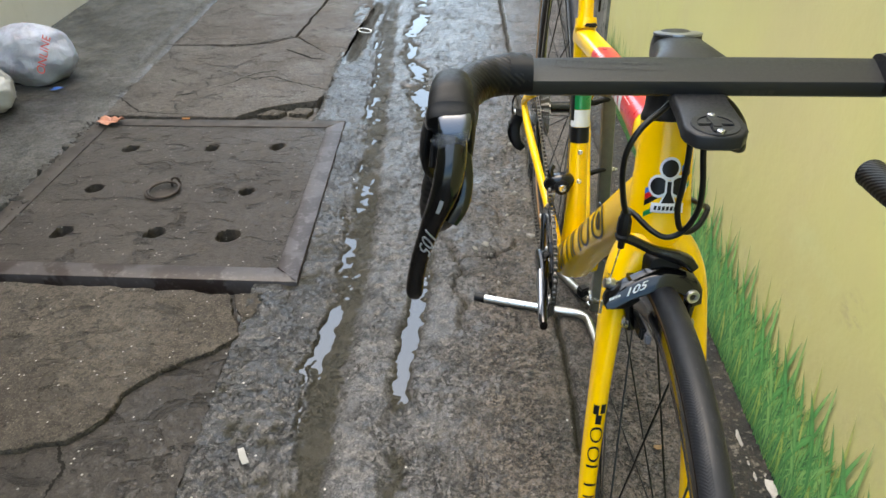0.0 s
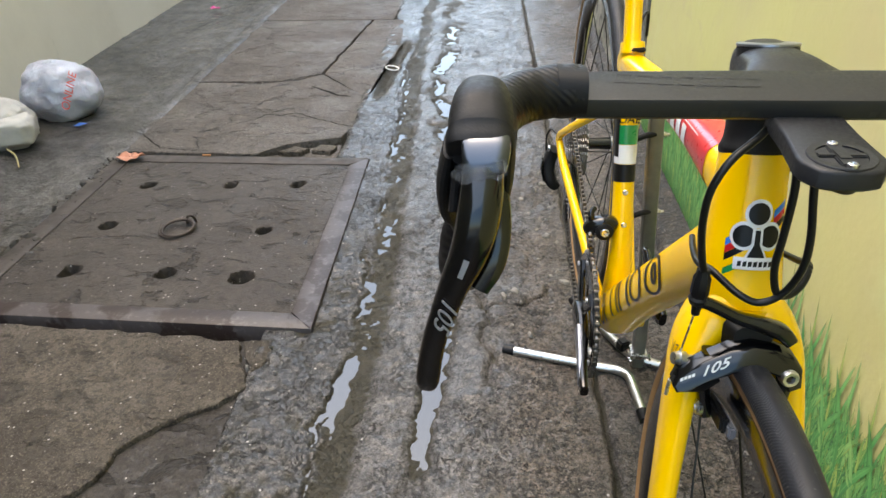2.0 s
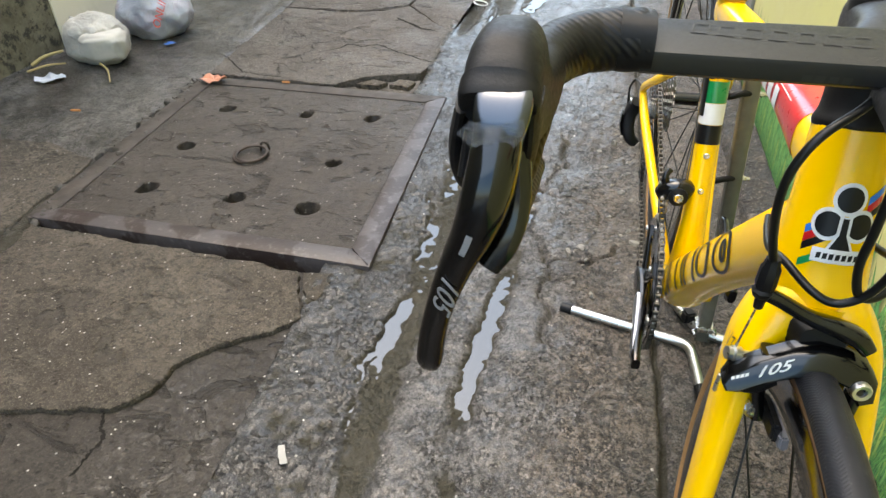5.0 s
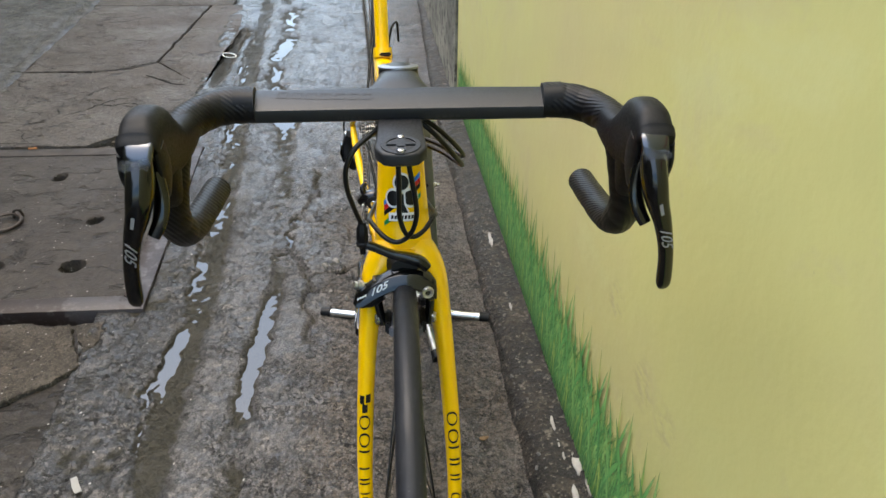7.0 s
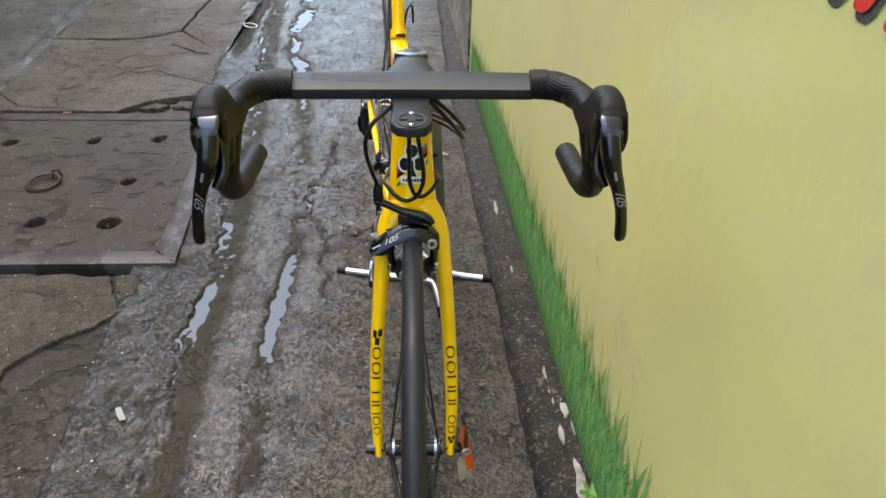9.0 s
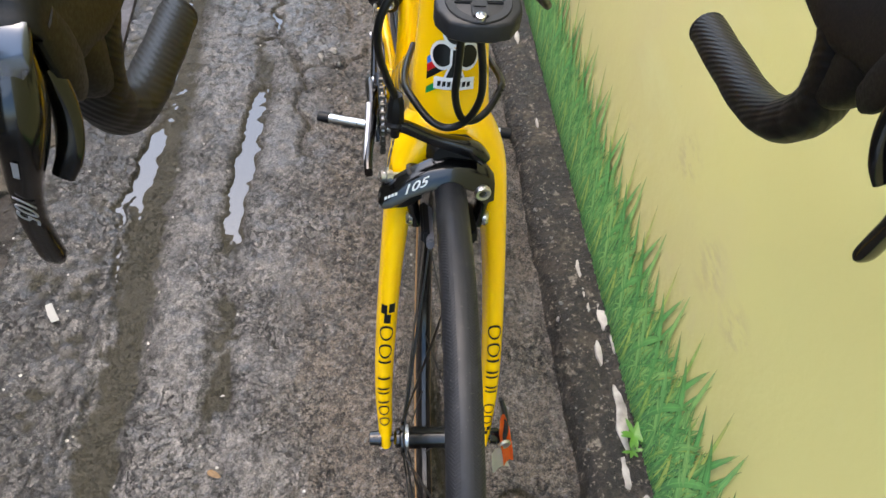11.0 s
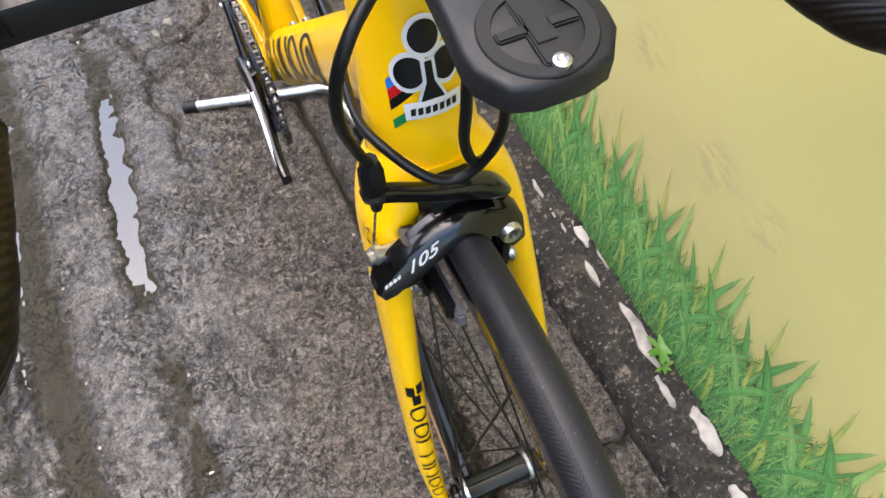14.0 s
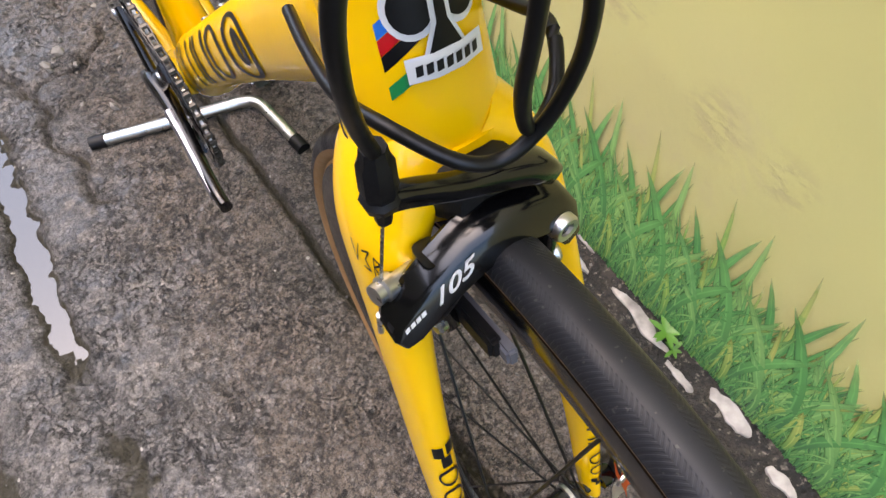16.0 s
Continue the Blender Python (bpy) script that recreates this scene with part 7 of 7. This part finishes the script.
# ---- rubbish and small things ----
def bag(name, label, c, size, seed, mt, lean=(0, 0)):
    root = thing(name, label, "plastic bag", "rubbish bags")
    bm = bmesh.new()
    bmesh.ops.create_icosphere(bm, subdivisions=5, radius=1.0)
    for v in bm.verts:
        d = v.co.normalized()
        r = 1.04 + 0.16 * noise.noise(d * 1.5 + V(seed, 0, 0)) + 0.05 * noise.noise(d * 4.0 + V(0, seed, 0)) - 0.05 * abs(noise.noise(d * 5 + V(seed, seed, 0))) - 0.02 * abs(noise.noise(d * 12 + V(seed, 3, 1)))
        p = d * r
        z = max(p.z, -0.72)
        v.co = V(c[0] + p.x * size[0] + lean[0] * (z + 0.7), c[1] + p.y * size[1] + lean[1] * (z + 0.7), c[2] + (z + 0.72) * size[2])
    part("bag_body", bm, M[mt], root)
    return root


b1 = bag("plastic_bag", "grey-white knotted plastic rubbish bag with red print", (-2.09, 2.80, -0.018), (0.175, 0.155, 0.145), 2.0, "bag")
b2 = bag("plastic_bag", "pale torn plastic bag holding a white block", (-2.13, 2.44, -0.018), (0.14, 0.115, 0.11), 7.0, "bag_pale")
# tied ends, fallen over on the wall side
for root, c, mt in ((b1, (-2.20, 2.86, 0.165), "bag"), (b2, (-2.235, 2.475, 0.12), "bag_pale")):
    bm = Tube([(c[0] + 0.02, c[1], c[2] - 0.03, 0.04, 0.025), (c[0], c[1], c[2], 0.012, 0.012), (c[0] - 0.02, c[1] + 0.02, c[2] + 0.005, 0.03, 0.008), (c[0] - 0.035, c[1] + 0.03, c[2] - 0.01, 0.022, 0.003)], power=2.0).bm(14, 14)
    part("knot", bm, M[mt], root)
k = plain("faded_red_print", (0.66, 0.075, 0.045), 0.5)
write("ONLINE", (-1.953, 2.668, 0.130), V(0.22, 0.42, 0.8), V(0.62, -0.72, 0.35), 0.046, "faded_red_print", b1)
bm = bmesh.new()
bmesh.ops.create_icosphere(bm, subdivisions=4, radius=1.0)
turn = Matrix.Rotation(0.35, 3, "Z") @ Matrix.Rotation(0.12, 3, "X")
for v in bm.verts:
    d = v.co.normalized()
    q = V(*(math.copysign(abs(u) ** 0.5, u) for u in d)) * (1 + 0.10 * noise.noise(d * 2.5 + V(3, 1, 0)))
    v.co = turn @ V(q.x * 0.092, q.y * 0.064, q.z * 0.056) + V(-2.050, 2.385, 0.064)
part("white_block", bm, M["block_wrap"], b2)


def patch_of(name, label, category, pts, z, mt, curl=0.0, thick=0.0012, group=""):
    """A thin loose scrap lying on the floor, slightly curled."""
    bm = bmesh.new()
    cx, cy = sum(p[0] for p in pts) / len(pts), sum(p[1] for p in pts) / len(pts)
    rim = [bm.verts.new((x, y, z + curl * (0.4 + noise.noise(V(x * 90, y * 90, 1))))) for x, y in pts]
    mid = bm.verts.new((cx, cy, z + 0.001))
    for i in range(len(pts)):
        bm.faces.new((mid, rim[i], rim[(i + 1) % len(pts)]))
    bmesh.ops.recalc_face_normals(bm, faces=bm.faces)
    bmesh.ops.solidify(bm, geom=bm.faces[:], thickness=thick)
    return tagged(link_mesh(name, bm, M[mt], smooth=False), label, category, group)


def leaf_outline(x, y, l, w, turn, n=12):
    c, s = math.cos(turn), math.sin(turn)
    out = []
    for k in range(n):
        t = 2 * math.pi * k / n
        a, b = math.cos(t) * l, math.sin(t) * w * (1 - 0.35 * math.cos(t)) * (1 + 0.25 * noise.noise(V(k, x * 9, y * 9)))
        out.append((x + a * c - b * s, y + a * s + b * c))
    return out


patch_of("dead_leaf", "crumpled orange-red dead leaf on the lid corner", "leaf", leaf_outline(-1.462, 2.236, 0.052, 0.028, 0.2, 18), 0.016, "dead_leaf", 0.022)
patch_of("dry_leaf", "small dry yellow leaf on the wet floor", "leaf", leaf_outline(0.361, 0.790, 0.011, 0.006, 0.3), 0.007, "dry_leaf", 0.003, group="dry leaves")
patch_of("dry_leaf", "small dry brown leaf on the wet floor", "leaf", leaf_outline(-0.115, 0.435, 0.012, 0.005, -0.4), 0.004, "dry_leaf", 0.004, group="dry leaves")
patch_of("paper_scrap", "small white paper scrap on the wet floor", "litter", [(-0.452, 0.738), (-0.441, 0.742), (-0.430, 0.724), (-0.419, 0.708), (-0.431, 0.703), (-0.442, 0.718)], 0.006, "paper", 0.003)
patch_of("plastic_scrap", "crumpled grey plastic scrap beside the bags", "litter", leaf_outline(-2.17, 2.17, 0.06, 0.04, 0.4, 14), -0.012, "bag", 0.02)
patch_of("blue_scrap", "scrap of blue plastic under the bag", "litter", leaf_outline(-1.925, 2.635, 0.028, 0.014, 0.4, 10), -0.012, "blue_plastic", 0.012)
patch_of("pink_scrap", "tiny pink plastic scrap on the walkway", "litter", leaf_outline(-2.30, 4.98, 0.035, 0.025, 0.4, 10), 0.0, "pink_plastic", 0.02)
for p, q, lab in (((-1.855, 1.908, 0.0), (-1.82, 1.914, 0.0), "orange cigarette end on the wet floor"), ((-1.195, 2.277, 0.013), (-1.165, 2.279, 0.013), "orange cigarette end on the lid edge")):
    tagged(link_mesh("cigarette_end", rod(bmesh.new(), p, q, 0.0036, 10), M["filter_paper"]), lab, "litter", "cigarette ends")
for i, (p, q, r) in enumerate((((-2.36, 2.28, -0.01), (-2.26, 2.37, 0.03), 0.008), ((-2.33, 2.22, -0.012), (-2.20, 2.30, 0.005), 0.005), ((-2.05, 2.325, 0.005), (-1.915, 2.20, -0.014), 0.004))):
    m = tuple((a + b) / 2 + 0.008 * (1 if k == 2 else i - 1) for k, (a, b) in enumerate(zip(p, q)))
    tagged(link_mesh("twig", Tube([(*p, r), (*m, r * 0.9), (*q, r * 0.6)], ref=(0, 0, 1)).bm(10, 8), M["twig"]), "dry yellowish twig lying beside the rubbish bags", "twig", "twigs")

bm = bmesh.new()
Tube([(-0.676 + 0.034 * math.cos(t), 3.44 + 0.034 * math.sin(t), 0.004 - 0.006 * math.cos(t), 0.003) for t in np.linspace(0, 2 * math.pi, 21)], ref=(0, 0, 1)).bm(48, 8, False, into=bm)
tagged(link_mesh("plastic_ring", bm, M["white_print"]), "small white plastic ring lying across the gap", "litter")

# small weeds: in the kerb joint and round the lid
def weed(x, y, z, count, size, seed, label, group="weeds"):
    root = thing("weed", label, "plant", group)
    rr = random.Random(seed)
    for i in range(count):
        a = 2 * math.pi * i / count + rr.uniform(-0.3, 0.3)
        l, w, lift = size * rr.uniform(0.7, 1.15), size * 0.16, rr.uniform(0.25, 0.8)
        bm = bmesh.new()
        prev = None
        for k in range(6):
            f = k / 5
            ww = w * math.sin(math.pi * min(1, f * 0.9 + 0.08)) ** 0.8 + 0.0002
            o = V(math.cos(a) * l * f, math.sin(a) * l * f, l * lift * (f - 0.55 * f * f))
            n = V(-math.sin(a), math.cos(a), 0) * ww
            row = [bm.verts.new(V(x, y, z) + o + n), bm.verts.new(V(x, y, z) + o - V(0, 0, ww * 0.3)), bm.verts.new(V(x, y, z) + o - n)]
            if prev:
                for q in range(2):
                    bm.faces.new((prev[q], prev[q + 1], row[q + 1], row[q]))
            prev = row
        part("leaf", bm, M["weed_leaf"], root)


weed(0.532, 0.462, 0.060, 9, 0.024, 3, "small bright green weed growing at the kerb joint")
weed(0.528, 0.440, 0.050, 6, 0.016, 5, "small bright green weed growing at the kerb joint")
weed(-0.49, 1.262, -0.012, 9, 0.020, 6, "tiny green weed sprouting at the lid corner")
weed(-0.53, 1.258, -0.012, 8, 0.018, 8, "tiny green weed sprouting at the lid corner")
weed(-1.50, 1.45, -0.03, 9, 0.03, 9, "tiny green weed sprouting beside the lid")
weed(-1.52, 1.62, -0.03, 8, 0.026, 10, "tiny green weed sprouting beside the lid")

# loose pebbles and grit
ico = bmesh.new()
bmesh.ops.create_icosphere(ico, subdivisions=1, radius=1.0)
ICO_V = np.array([v.co[:] for v in ico.verts])
ICO_F = np.array([[v.index for v in f.verts] for f in ico.faces])
ico.free()


def pebbles(count, seed, spread, rmin, rmax, label, mt="stone"):
    rr = random.Random(seed)
    vs, fs = [], []
    for i in range(count):
        x, y, floor = spread(rr)
        r = rmin + (rmax - rmin) * rr.random() ** 3
        turn = np.array(Euler((rr.random() * 3, rr.random() * 3, rr.random() * 6)).to_matrix())
        size = np.array((r * rr.uniform(0.8, 1.5), r, r * rr.uniform(0.45, 0.8)))
        rough = np.array([[rr.uniform(0.75, 1.2)] for _ in ICO_V])
        vs.append((ICO_V * rough * size) @ turn.T + np.array((x, y, floor + r * 0.2)))
        fs.append(ICO_F + i * len(ICO_V))
    me = bpy.data.meshes.new("pebbles")
    me.from_pydata(np.concatenate(vs).tolist(), [], np.concatenate(fs).tolist())
    me.materials.append(M[mt])
    return tagged(new("pebbles", me), label, "pebbles", kind="stuff")


def on_road(rr):
    x, y = rr.uniform(-0.5, 0.45), 0.25 + 3.0 * rr.random() ** 1.4
    return x, y, float(ground_height(np.array([x]), np.array([y]))[0])


def on_joint(rr):
    y = rr.uniform(1.25, 2.35)
    x = drain_x(y) + rr.gauss(0.004, 0.020)
    return x, y, -0.008


def by_lid(rr):
    y = rr.uniform(0.9, 2.4)
    x = slab_edge(y) + rr.gauss(0.03, 0.03)
    return x, y, float(ground_height(np.array([x]), np.array([y]))[0])


pebbles(420, 21, on_road, 0.001, 0.0042, "scattered grit and small pebbles on wet concrete")
pebbles(420, 22, on_joint, 0.003, 0.020, "broken concrete crumbs along the lid's edge", "crumb")
pebbles(160, 23, by_lid, 0.0015, 0.007, "grit along the slab edge")


def old_patch(rr):
    x, y = rr.uniform(-0.02, 0.20), rr.uniform(1.15, 2.2)
    return x, y, float(ground_height(np.array([x]), np.array([y]))[0]) - 0.002


pebbles(90, 24, old_patch, 0.003, 0.013, "worn stones set in the old concrete patch", "pale_stone")


def on_kerb(rr):
    y = rr.uniform(-0.1, 2.2)
    return wall_foot(y) - rr.uniform(0.015, 0.09), y, 0.037


pebbles(260, 25, on_kerb, 0.001, 0.0045, "grit and crumbs on the kerb")
